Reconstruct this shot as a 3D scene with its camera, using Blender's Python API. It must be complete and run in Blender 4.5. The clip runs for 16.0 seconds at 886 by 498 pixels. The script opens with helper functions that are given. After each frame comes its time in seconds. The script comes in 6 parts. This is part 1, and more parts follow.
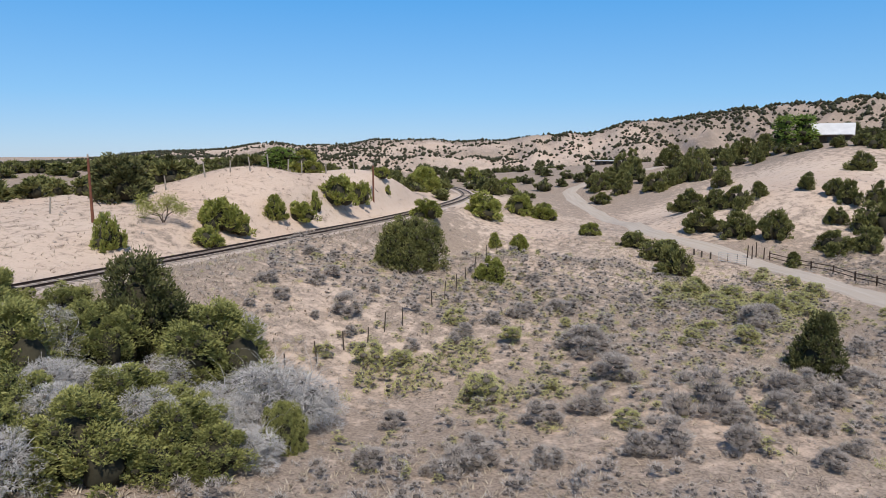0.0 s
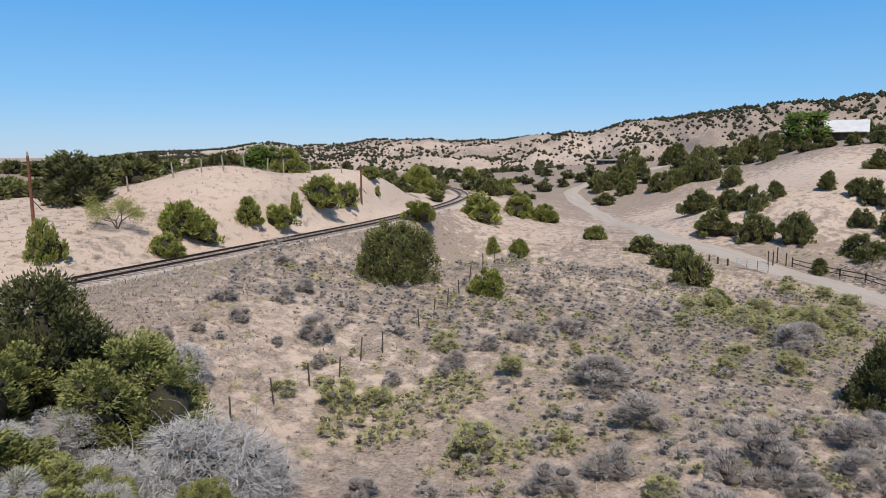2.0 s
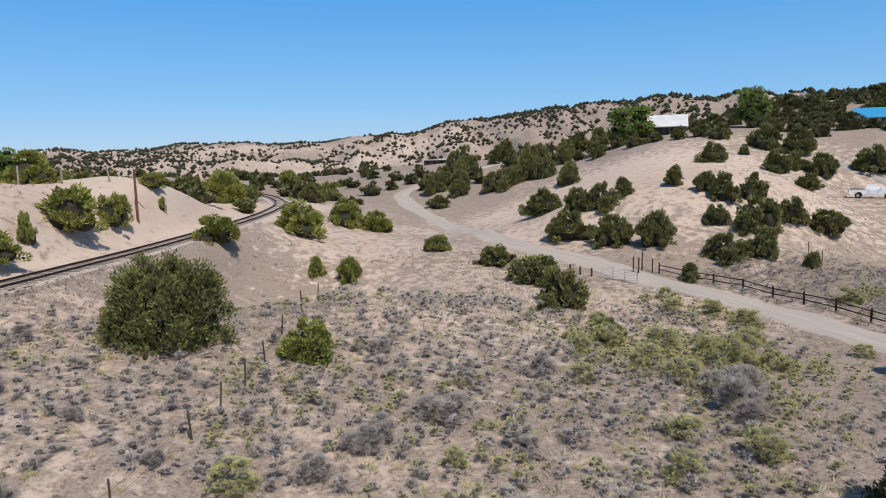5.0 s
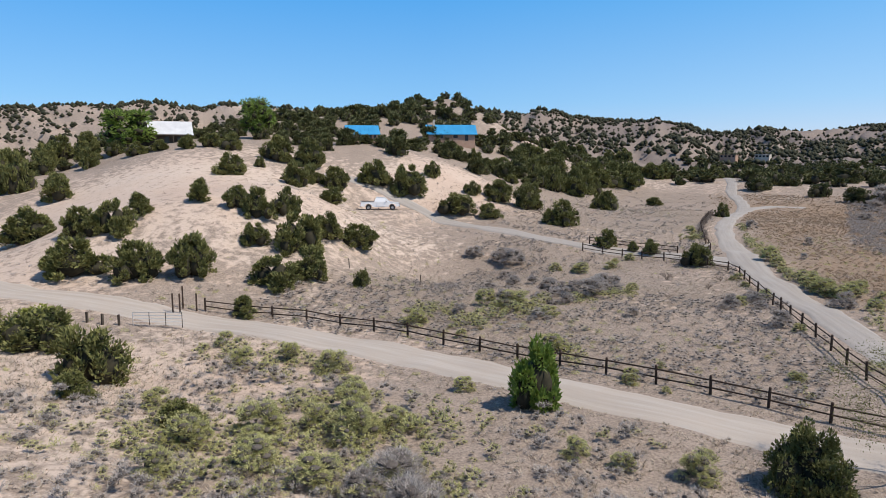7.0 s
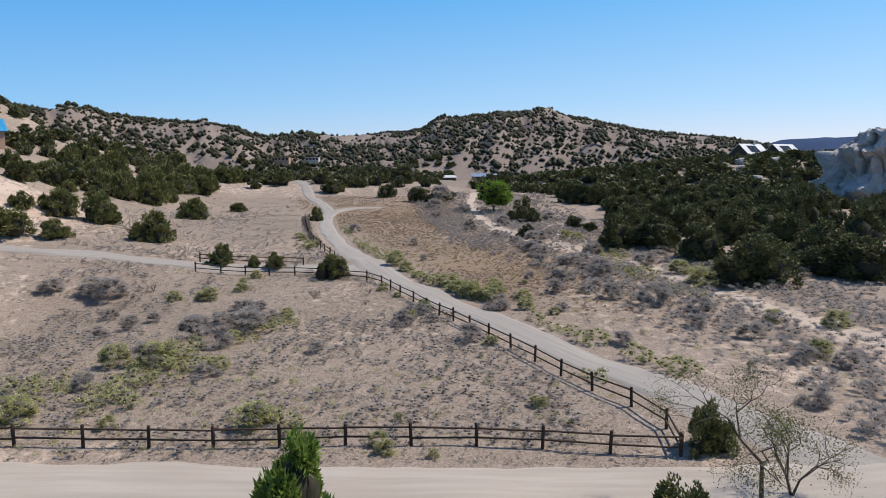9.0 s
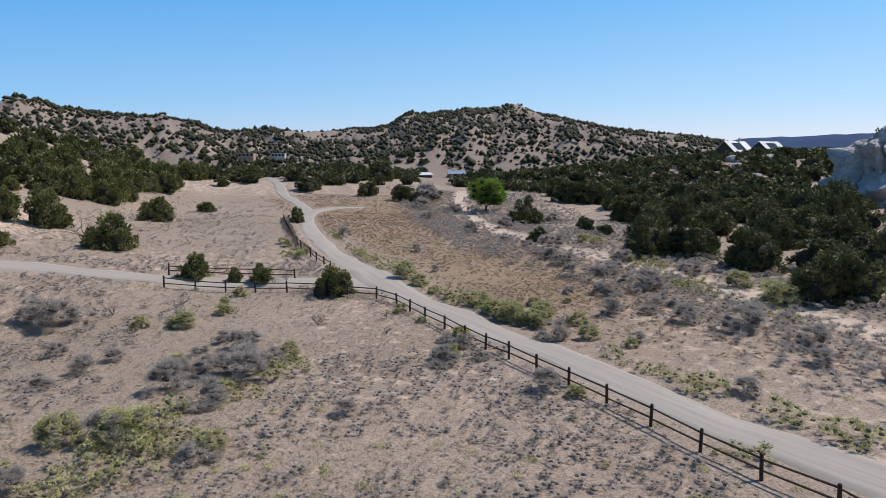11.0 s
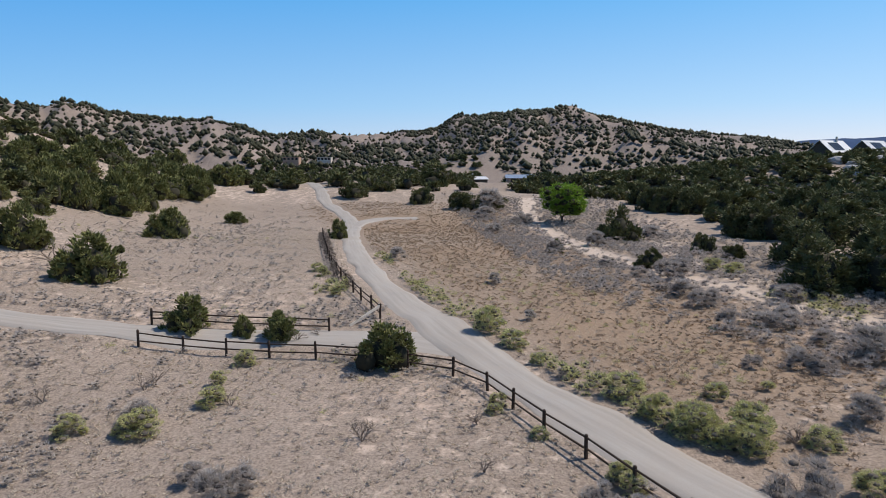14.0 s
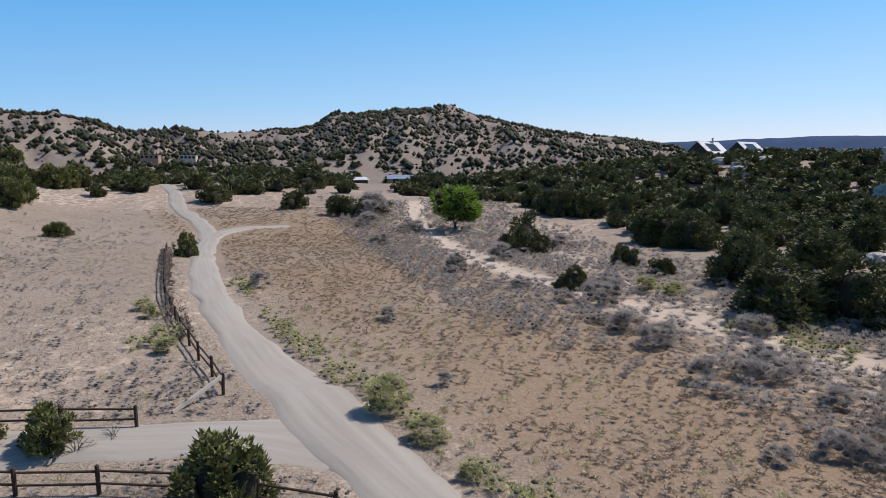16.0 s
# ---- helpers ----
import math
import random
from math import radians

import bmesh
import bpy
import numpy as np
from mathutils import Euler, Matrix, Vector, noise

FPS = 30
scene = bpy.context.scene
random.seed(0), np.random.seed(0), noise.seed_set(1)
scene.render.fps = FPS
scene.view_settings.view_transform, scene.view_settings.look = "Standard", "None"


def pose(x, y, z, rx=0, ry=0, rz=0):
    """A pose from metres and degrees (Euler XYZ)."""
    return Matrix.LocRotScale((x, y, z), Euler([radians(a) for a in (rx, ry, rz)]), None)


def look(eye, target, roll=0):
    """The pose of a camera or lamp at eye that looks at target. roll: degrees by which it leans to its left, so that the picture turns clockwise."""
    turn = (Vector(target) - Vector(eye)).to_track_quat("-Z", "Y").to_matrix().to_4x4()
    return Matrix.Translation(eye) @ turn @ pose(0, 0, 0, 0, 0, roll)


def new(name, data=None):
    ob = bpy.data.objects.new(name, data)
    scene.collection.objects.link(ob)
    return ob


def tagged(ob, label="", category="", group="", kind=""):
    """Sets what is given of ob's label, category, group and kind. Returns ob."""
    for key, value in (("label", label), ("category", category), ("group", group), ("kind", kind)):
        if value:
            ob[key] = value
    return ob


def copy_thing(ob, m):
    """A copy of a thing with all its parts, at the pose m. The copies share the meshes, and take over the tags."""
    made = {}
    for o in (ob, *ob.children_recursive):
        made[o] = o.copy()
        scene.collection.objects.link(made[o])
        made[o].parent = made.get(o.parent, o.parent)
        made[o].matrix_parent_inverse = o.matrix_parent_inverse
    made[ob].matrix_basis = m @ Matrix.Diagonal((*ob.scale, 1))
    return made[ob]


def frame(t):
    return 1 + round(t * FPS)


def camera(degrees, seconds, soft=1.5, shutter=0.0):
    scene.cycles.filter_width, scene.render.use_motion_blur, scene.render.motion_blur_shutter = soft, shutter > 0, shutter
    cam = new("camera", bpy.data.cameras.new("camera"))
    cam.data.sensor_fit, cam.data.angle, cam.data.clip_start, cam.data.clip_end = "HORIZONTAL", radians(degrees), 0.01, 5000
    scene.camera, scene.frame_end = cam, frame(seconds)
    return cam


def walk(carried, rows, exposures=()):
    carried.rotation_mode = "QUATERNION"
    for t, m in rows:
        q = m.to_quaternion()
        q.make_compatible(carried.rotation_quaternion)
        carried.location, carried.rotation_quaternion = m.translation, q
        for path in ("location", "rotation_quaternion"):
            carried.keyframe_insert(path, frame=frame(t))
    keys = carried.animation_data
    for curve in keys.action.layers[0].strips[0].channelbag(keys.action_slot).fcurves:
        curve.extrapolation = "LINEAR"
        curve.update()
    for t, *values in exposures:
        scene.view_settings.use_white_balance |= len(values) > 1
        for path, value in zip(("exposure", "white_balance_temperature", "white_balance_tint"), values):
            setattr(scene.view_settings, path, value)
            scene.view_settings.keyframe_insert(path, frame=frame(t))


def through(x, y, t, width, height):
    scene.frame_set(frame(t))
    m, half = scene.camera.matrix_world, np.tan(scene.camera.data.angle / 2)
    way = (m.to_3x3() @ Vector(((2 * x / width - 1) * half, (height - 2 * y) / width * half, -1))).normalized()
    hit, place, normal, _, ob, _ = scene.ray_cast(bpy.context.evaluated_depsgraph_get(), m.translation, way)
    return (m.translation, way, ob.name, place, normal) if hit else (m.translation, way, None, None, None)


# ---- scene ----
PATH = [
    (0, (0.01, -0.04, 13.98), (1.051, 9.822, 12.661), 0.09),
    (0.5, (0.33, 1.22, 14.03), (1.372, 11.073, 12.706), 0.15),
    (1, (0.69, 2.85, 14.01), (1.724, 12.704, 12.677), 0.13),
    (1.5, (1.05, 4.89, 13.85), (2.101, 14.743, 12.534), 0.05),
    (2, (1.45, 7.21, 13.74), (2.504, 17.068, 12.424), -0.03),
    (2.5, (1.92, 9.56, 13.66), (2.970, 19.420, 12.347), -0.06),
    (3, (2.44, 12.15, 13.51), (3.481, 22.008, 12.220), -0.16),
    (3.5, (2.99, 14.89, 13.37), (4.037, 24.749, 12.086), -0.32),
    (4, (3.64, 17.67, 13.26), (4.880, 27.509, 11.991), -0.26),
    (4.2, (3.89, 18.81, 13.22), (5.516, 28.592, 11.939), -0.47),
    (6.3, (7.10, 31.63, 13.61), (13.733, 39.008, 12.334), -0.30),
    (6.5, (7.65, 32.81, 13.62), (14.823, 39.662, 12.340), -0.02),
    (7, (9.31, 36.22, 13.60), (17.964, 41.083, 12.354), -0.03),
    (7.5, (11.20, 39.43, 13.70), (20.802, 41.938, 12.463), 0.03),
    (8, (13.49, 42.53, 13.71), (23.274, 44.216, 12.479), 0.01),
    (8.5, (16.09, 44.81, 13.74), (25.991, 45.532, 12.524), -0.06),
    (9, (18.73, 47.16, 13.81), (28.581, 45.983, 12.589), -0.11),
    (9.5, (21.87, 48.82, 13.75), (31.722, 47.648, 12.537), -0.18),
    (10, (25.09, 50.05, 13.63), (34.945, 48.880, 12.422), -0.17),
    (10.2, (26.52, 50.30, 13.61), (36.361, 49.035, 12.385), -0.08),
    (12.3, (42.12, 52.11, 13.28), (51.845, 50.138, 12.067), -0.07),
    (12.5, (43.70, 52.07, 13.27), (53.480, 50.383, 12.055), -0.09),
    (13, (47.65, 51.79, 13.19), (57.515, 50.715, 11.985), -0.08),
    (13.5, (51.49, 51.50, 13.15), (61.361, 50.436, 11.953), -0.11),
    (14, (55.57, 51.18, 13.15), (65.438, 50.124, 11.950), -0.08),
    (14.5, (59.57, 50.79, 13.12), (69.438, 49.735, 11.920), -0.05),
    (15, (63.92, 50.09, 12.92), (73.672, 48.240, 11.738), -0.18),
    (15.5, (67.98, 49.78, 13.02), (77.523, 47.043, 11.826), 0.06),
    (16, (71.64, 49.20, 13.15), (81.177, 46.459, 11.946), 0.11),
]
cam = camera(64.75, 16.0, soft=0.85)
walk(cam, [(t, look(eye, target, roll)) for t, eye, target, roll in PATH], exposures=[(0.0, -0.08), (2.0, -0.10), (4.0, -0.16), (7.0, 0.02), (9.0, 0.0), (16.0, -0.03)])

# ---- light ----
SUN_AZIMUTH, SUN_HEIGHT = 175, 54
world = bpy.data.worlds.new("sky")
scene.world = world
world.use_nodes = True
sky = world.node_tree.nodes.new("ShaderNodeTexSky")
sky.sky_type, sky.sun_disc = 'NISHITA', False
sky.sun_elevation, sky.sun_rotation = radians(SUN_HEIGHT), radians(SUN_AZIMUTH)
sky.altitude, sky.air_density, sky.dust_density, sky.ozone_density = 1900, 1.0, 0.5, 4.0
tint = world.node_tree.nodes.new("ShaderNodeMix")
tint.data_type, tint.blend_type = 'RGBA', 'MULTIPLY'
tint.inputs[0].default_value, tint.inputs[7].default_value = 1.0, (0.84, 1.0, 1.10, 1)
clear = world.node_tree.nodes.new("ShaderNodeMix")
clear.data_type = 'RGBA'
haze = world.node_tree.nodes.new("ShaderNodeValToRGB")
for place, value in ((0.0, (0.40, 0.53, 0.76, 1)), (0.08, (0.215, 0.50, 0.86, 1)), (0.22, (0.065, 0.40, 0.90, 1)), (1.0, (0.05, 0.25, 0.80, 1))):
    stop = haze.color_ramp.elements[0] if place == 0 else haze.color_ramp.elements[-1] if place == 1 else haze.color_ramp.elements.new(place)
    stop.color = value
bright = world.node_tree.nodes.new("ShaderNodeVectorMath")
bright.operation = 'SCALE'
bright.inputs["Scale"].default_value = 8.5
world.node_tree.links.new(haze.outputs[0], bright.inputs[0])
world.node_tree.links.new(bright.outputs[0], clear.inputs[7])
way = world.node_tree.nodes.new("ShaderNodeTexCoord")
split = world.node_tree.nodes.new("ShaderNodeSeparateXYZ")
share = world.node_tree.nodes.new("ShaderNodeValToRGB")
for place, value in ((0.0, 0.70), (0.22, 0.66), (0.6, 0.1), (1.0, 0.0)):
    stop = share.color_ramp.elements[0] if place == 0 else share.color_ramp.elements[-1] if place == 1 else share.color_ramp.elements.new(place)
    stop.color = (value, value, value, 1)
share.color_ramp.interpolation = 'EASE'
world.node_tree.links.new(way.outputs["Generated"], split.inputs[0])
world.node_tree.links.new(split.outputs["Z"], share.inputs[0])
world.node_tree.links.new(split.outputs["Z"], haze.inputs[0])
world.node_tree.links.new(share.outputs[0], clear.inputs[0])
world.node_tree.links.new(sky.outputs[0], tint.inputs[6])
world.node_tree.links.new(tint.outputs[2], clear.inputs[6])
# A glow on the sun's side, near bearing 150, is multiplied into the sky.
side = world.node_tree.nodes.new("ShaderNodeVectorMath")
side.operation = 'DOT_PRODUCT'
side.inputs[1].default_value = (math.sin(radians(150)), math.cos(radians(150)), 0)
world.node_tree.links.new(way.outputs["Generated"], side.inputs[0])
pale = world.node_tree.nodes.new("ShaderNodeMix")
pale.data_type, pale.blend_type = 'RGBA', 'MULTIPLY'
pale.inputs[7].default_value = (1.75, 1.26, 1.06, 1)
world.node_tree.links.new(side.outputs["Value"], pale.inputs[0])
world.node_tree.links.new(clear.outputs[2], pale.inputs[6])
world.node_tree.links.new(pale.outputs[2], world.node_tree.nodes["Background"].inputs[0])
world.node_tree.nodes["Background"].inputs[1].default_value = 0.125
sun = new("sun", bpy.data.lights.new("sun", 'SUN'))
sun.data.energy, sun.data.angle, sun.data.color = 4.7, radians(0.53), (1.0, 0.925, 0.83)
sun.matrix_world = look((100 * math.sin(radians(SUN_AZIMUTH)), 100 * math.cos(radians(SUN_AZIMUTH)), 100 * math.tan(radians(SUN_HEIGHT))), (0, 0, 0))

# ---- materials ----
def material(name, rough=0.8, metal=0.0):
    m = bpy.data.materials.new(name)
    m.use_nodes = True
    b = m.node_tree.nodes["Principled BSDF"]
    b.inputs["Roughness"].default_value, b.inputs["Metallic"].default_value = rough, metal
    b.inputs["Specular IOR Level"].default_value = 0.3
    return m, m.node_tree, b


def node(tree, kind, **values):
    n = tree.nodes.new(kind)
    for key, value in values.items():
        n.inputs[key.replace("_", " ")].default_value = value
    return n


def noise_at(tree, scale, detail=6.0, source="Object", rough=0.6):
    place = tree.nodes.new("ShaderNodeTexCoord")
    n = node(tree, "ShaderNodeTexNoise", Scale=scale, Detail=detail, Roughness=rough)
    tree.links.new(place.outputs[source], n.inputs["Vector"])
    return n.outputs["Fac"]


def mixed(tree, fac, a, b):
    """A colour between a and b, each a colour or a socket, by fac."""
    n = tree.nodes.new("ShaderNodeMix")
    n.data_type = 'RGBA'
    for slot, value in ((0, fac), (6, a), (7, b)):
        if isinstance(value, bpy.types.NodeSocket):
            tree.links.new(value, n.inputs[slot])
        elif slot:
            n.inputs[slot].default_value = (*value, 1)
        else:
            n.inputs[slot].default_value = value
    return n.outputs[2]


def squeezed(tree, value, low, high, to_low=0.0, to_high=1.0):
    n = node(tree, "ShaderNodeMapRange")
    for k, v in enumerate((low, high, to_low, to_high)):
        n.inputs[k + 1].default_value = v
    tree.links.new(value, n.inputs[0])
    return n.outputs[0]


def bumped(tree, shader, height, strength, distance):
    n = node(tree, "ShaderNodeBump", Strength=strength, Distance=distance)
    tree.links.new(height, n.inputs["Height"])
    tree.links.new(n.outputs[0], shader.inputs["Normal"])


def plain(name, dark, light, rough=0.8, metal=0.0, scale=3.0, bump=0.0, random_tint=0.0):
    """A surface that wanders between two colours, coarse and fine, with a fine relief."""
    m, tree, b = material(name, rough, metal)
    big, small = noise_at(tree, scale), noise_at(tree, scale * 9, 4)
    colour = mixed(tree, squeezed(tree, big, 0.3, 0.7), dark, light)
    colour = mixed(tree, squeezed(tree, small, 0.35, 0.75, 0, 0.45), colour, dark)
    if random_tint:
        info = tree.nodes.new("ShaderNodeObjectInfo")
        colour = mixed(tree, squeezed(tree, info.outputs["Random"], 0, 1, 0, random_tint), colour, dark)
    tree.links.new(colour, b.inputs["Base Color"])
    if bump:
        bumped(tree, b, small, 0.6, bump)
    return m


def foliage(name, dark, mid, light, through=0.25):
    m, tree, b = material(name, 0.65)
    b.inputs["Specular IOR Level"].default_value = 0.2
    geo, info = tree.nodes.new("ShaderNodeNewGeometry"), tree.nodes.new("ShaderNodeObjectInfo")
    colour = mixed(tree, geo.outputs["Random Per Island"], dark, mid)
    patch = squeezed(tree, noise_at(tree, 3.5, 3), 0.45, 0.7, 0, 0.75)
    colour = mixed(tree, patch, colour, light)
    colour = mixed(tree, squeezed(tree, info.outputs["Random"], 0, 1, 0, 0.35), colour, dark)
    tree.links.new(colour, b.inputs["Base Color"])
    glow = tree.nodes.new("ShaderNodeBsdfTranslucent")
    tree.links.new(colour, glow.inputs[0])
    mix = node(tree, "ShaderNodeMixShader", Fac=through)
    tree.links.new(b.outputs[0], mix.inputs[1])
    tree.links.new(glow.outputs[0], mix.inputs[2])
    tree.links.new(mix.outputs[0], tree.nodes["Material Output"].inputs[0])
    return m


def ground_material():
    m, tree, b = material("desert_soil", 0.95)
    b.inputs["Specular IOR Level"].default_value = 0.1
    cover = tree.nodes.new("ShaderNodeAttribute")
    cover.attribute_name = "cover"
    split = tree.nodes.new("ShaderNodeSeparateColor")
    tree.links.new(cover.outputs["Color"], split.inputs[0])
    grass, ochre, wash = split.outputs
    broad, mid, fine = noise_at(tree, 0.06, 5), noise_at(tree, 0.9, 8, rough=0.7), noise_at(tree, 7.0, 6, rough=0.75)
    sand = mixed(tree, squeezed(tree, broad, 0.35, 0.65), (0.52, 0.395, 0.310), (0.56, 0.450, 0.365))
    sand = mixed(tree, squeezed(tree, mid, 0.5, 0.72, 0, 0.45), sand, (0.42, 0.310, 0.242))
    litter = mixed(tree, squeezed(tree, broad, 0.35, 0.65), (0.400, 0.322, 0.262), (0.335, 0.268, 0.216))
    litter = mixed(tree, squeezed(tree, fine, 0.42, 0.62), litter, (0.190, 0.147, 0.116))
    straw = mixed(tree, squeezed(tree, fine, 0.35, 0.7), (0.31, 0.222, 0.152), (0.215, 0.152, 0.105))
    litter = mixed(tree, ochre, litter, straw)
    amount = tree.nodes.new("ShaderNodeMath")
    amount.operation = 'ADD'
    tree.links.new(grass, amount.inputs[0])
    tree.links.new(squeezed(tree, mid, 0.3, 0.7, -0.5, 0.5), amount.inputs[1])
    colour = mixed(tree, squeezed(tree, amount.outputs[0], 0.32, 0.62), sand, litter)
    clump = noise_at(tree, 2.2, 6, rough=0.7)
    speck = tree.nodes.new("ShaderNodeMath")
    speck.operation = 'MULTIPLY'
    tree.links.new(squeezed(tree, clump, 0.50, 0.68, 0, 0.28), speck.inputs[0])
    tree.links.new(squeezed(tree, grass, 0.1, 0.7, 0.25, 1.0), speck.inputs[1])
    colour = mixed(tree, speck.outputs[0], colour, (0.150, 0.113, 0.086))
    tuft = noise_at(tree, 6.5, 5, rough=0.65)
    colour = mixed(tree, squeezed(tree, tuft, 0.52, 0.70, 0, 0.40), colour, (0.500, 0.415, 0.330))
    colour = mixed(tree, squeezed(tree, tuft, 0.46, 0.32, 0, 0.30), colour, (0.145, 0.108, 0.082))
    pale = mixed(tree, squeezed(tree, mid, 0.3, 0.7), (0.55, 0.45, 0.37), (0.44, 0.35, 0.28))
    colour = mixed(tree, wash, colour, pale)
    rubble = mixed(tree, squeezed(tree, mid, 0.35, 0.65), (0.125, 0.102, 0.091), (0.245, 0.203, 0.180))
    colour = mixed(tree, cover.outputs["Alpha"], colour, rubble)
    tree.links.new(colour, b.inputs["Base Color"])
    both = tree.nodes.new("ShaderNodeMath")
    both.operation = 'ADD'
    tree.links.new(mid, both.inputs[0])
    tree.links.new(squeezed(tree, fine, 0, 1, 0, 0.35), both.inputs[1])
    bumped(tree, b, both.outputs[0], 0.8, 0.16)
    return m


def road_material(name, a, c, dust):
    m, tree, b = material(name, 0.9)
    along = tree.nodes.new("ShaderNodeUVMap")
    track = node(tree, "ShaderNodeTexNoise", Scale=1.0, Detail=5.0)
    stretch = tree.nodes.new("ShaderNodeMapping")
    stretch.inputs["Scale"].default_value = (9.0, 0.12, 1.0)
    tree.links.new(along.outputs[0], stretch.inputs[0])
    tree.links.new(stretch.outputs[0], track.inputs["Vector"])
    colour = mixed(tree, squeezed(tree, track.outputs["Fac"], 0.35, 0.65), a, c)
    colour = mixed(tree, squeezed(tree, noise_at(tree, 0.5, 8, rough=0.7), 0.4, 0.75, 0, 0.7), colour, dust)
    fine = noise_at(tree, 14.0, 5, rough=0.8)
    colour = mixed(tree, squeezed(tree, fine, 0.5, 0.8, 0, 0.4), colour, [v * 0.6 for v in a])
    tree.links.new(colour, b.inputs["Base Color"])
    bumped(tree, b, fine, 0.5, 0.03)
    return m


SOIL = ground_material()
GRAVEL = road_material("gravel_road", (0.37, 0.318, 0.266), (0.45, 0.394, 0.338), (0.42, 0.345, 0.278))
LANE = road_material("packed_lane", (0.290, 0.261, 0.230), (0.365, 0.331, 0.295), (0.345, 0.296, 0.252))
BALLAST = plain("ballast", (0.40, 0.325, 0.275), (0.54, 0.45, 0.385), 0.95, scale=1.2, bump=0.05)
JUNIPER = foliage("juniper_foliage", (0.070, 0.076, 0.031), (0.130, 0.133, 0.051), (0.210, 0.200, 0.076), 0.08)
BRIGHT = foliage("bright_shrub_foliage", (0.175, 0.190, 0.042), (0.305, 0.315, 0.075), (0.430, 0.420, 0.130), 0.22)
THICKET = foliage("thicket_foliage", (0.145, 0.152, 0.050), (0.290, 0.294, 0.092), (0.415, 0.402, 0.145), 0.12)
OLIVE = foliage("olive_juniper_foliage", (0.090, 0.095, 0.034), (0.195, 0.196, 0.064), (0.305, 0.294, 0.106), 0.08)
COTTON = foliage("cottonwood_foliage", (0.095, 0.170, 0.018), (0.175, 0.285, 0.032), (0.240, 0.360, 0.046), 0.45)
FRESH = foliage("sapling_foliage", (0.120, 0.180, 0.036), (0.215, 0.300, 0.060), (0.300, 0.385, 0.098), 0.40)
SAGE = foliage("sage_foliage", (0.330, 0.285, 0.250), (0.490, 0.440, 0.395), (0.610, 0.560, 0.510), 0.25)
RABBIT = foliage("rabbitbrush_foliage", (0.360, 0.350, 0.140), (0.550, 0.525, 0.235), (0.660, 0.620, 0.320), 0.25)
TWIG = foliage("dry_twigs", (0.165, 0.128, 0.102), (0.265, 0.212, 0.170), (0.340, 0.282, 0.232), 0.0)
SILVER = foliage("silver_deadwood", (0.330, 0.310, 0.290), (0.480, 0.460, 0.435), (0.590, 0.570, 0.545), 0.0)
# Darkened juniper green: the leaves' shade on one another is in the colour.
FARGREEN = foliage("far_juniper_shaded_foliage", (0.022, 0.024, 0.013), (0.042, 0.043, 0.021), (0.070, 0.066, 0.031), 0.05)
OCHRE = foliage("ochre_grass", (0.270, 0.192, 0.126), (0.420, 0.312, 0.214), (0.520, 0.405, 0.290), 0.12)
STRAW = foliage("dry_grass", (0.330, 0.270, 0.205), (0.500, 0.420, 0.325), (0.590, 0.515, 0.415), 0.3)
# Dark wood tone for bush hearts, with the shade between stems put in.
BRUSHSHADE = plain("brush_inner_shade", (0.075, 0.062, 0.053), (0.150, 0.128, 0.110), 0.95, scale=6)
# Twig colour taken near black: the shade inside a crown is painted in.
INNER = plain("shaded_inner_twigs", (0.022, 0.020, 0.012), (0.055, 0.048, 0.028), 0.95, scale=8)
BARK = plain("juniper_bark", (0.07, 0.05, 0.04), (0.17, 0.13, 0.10), 0.9, scale=6, bump=0.02)
RAILWOOD = plain("brown_fence_wood", (0.035, 0.022, 0.015), (0.085, 0.055, 0.038), 0.8, scale=5, bump=0.01, random_tint=0.4)
GREYWOOD = plain("weathered_wood", (0.22, 0.19, 0.16), (0.38, 0.34, 0.29), 0.9, scale=5, bump=0.01)
RUSTWOOD = plain("rusty_pole", (0.10, 0.040, 0.025), (0.22, 0.085, 0.050), 0.85, scale=4, bump=0.01)
STEEL = plain("rail_steel", (0.030, 0.021, 0.017), (0.07, 0.048, 0.038), 0.6, 0.3, scale=2)
SLEEPER = plain("dusty_sleeper", (0.20, 0.165, 0.138), (0.42, 0.355, 0.30), 0.9, scale=4, bump=0.02, random_tint=0.6)
GATEWHITE = plain("galvanised_tube", (0.45, 0.44, 0.42), (0.65, 0.64, 0.62), 0.45, 0.3, scale=3)
WHITEROOF = plain("white_metal_roof", (0.52, 0.52, 0.52), (0.66, 0.66, 0.66), 0.4, scale=0.6)
BLUEROOF = plain("blue_metal_roof", (0.035, 0.24, 0.46), (0.06, 0.33, 0.58), 0.35, scale=0.5)
GREYROOF = plain("grey_metal_roof", (0.25, 0.30, 0.37), (0.36, 0.41, 0.48), 0.3, 0.3, scale=0.5)
STUCCO = plain("adobe_stucco", (0.36, 0.23, 0.16), (0.45, 0.30, 0.22), 0.9, scale=1.5, bump=0.01)
PALESTUCCO = plain("pale_stucco", (0.45, 0.40, 0.34), (0.58, 0.52, 0.45), 0.9, scale=1.5, bump=0.01)
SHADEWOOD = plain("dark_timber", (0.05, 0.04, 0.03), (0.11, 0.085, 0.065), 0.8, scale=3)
PAINT = plain("white_car_paint", (0.80, 0.80, 0.79), (0.86, 0.86, 0.85), 0.25, scale=0.8)
RUBBER = plain("tyre_rubber", (0.015, 0.015, 0.015), (0.03, 0.03, 0.03), 0.8)
CHROME = plain("dull_chrome", (0.4, 0.4, 0.4), (0.6, 0.6, 0.6), 0.25, 0.9)
GLASS = plain("dark_window_glass", (0.015, 0.018, 0.02), (0.03, 0.034, 0.04), 0.06)
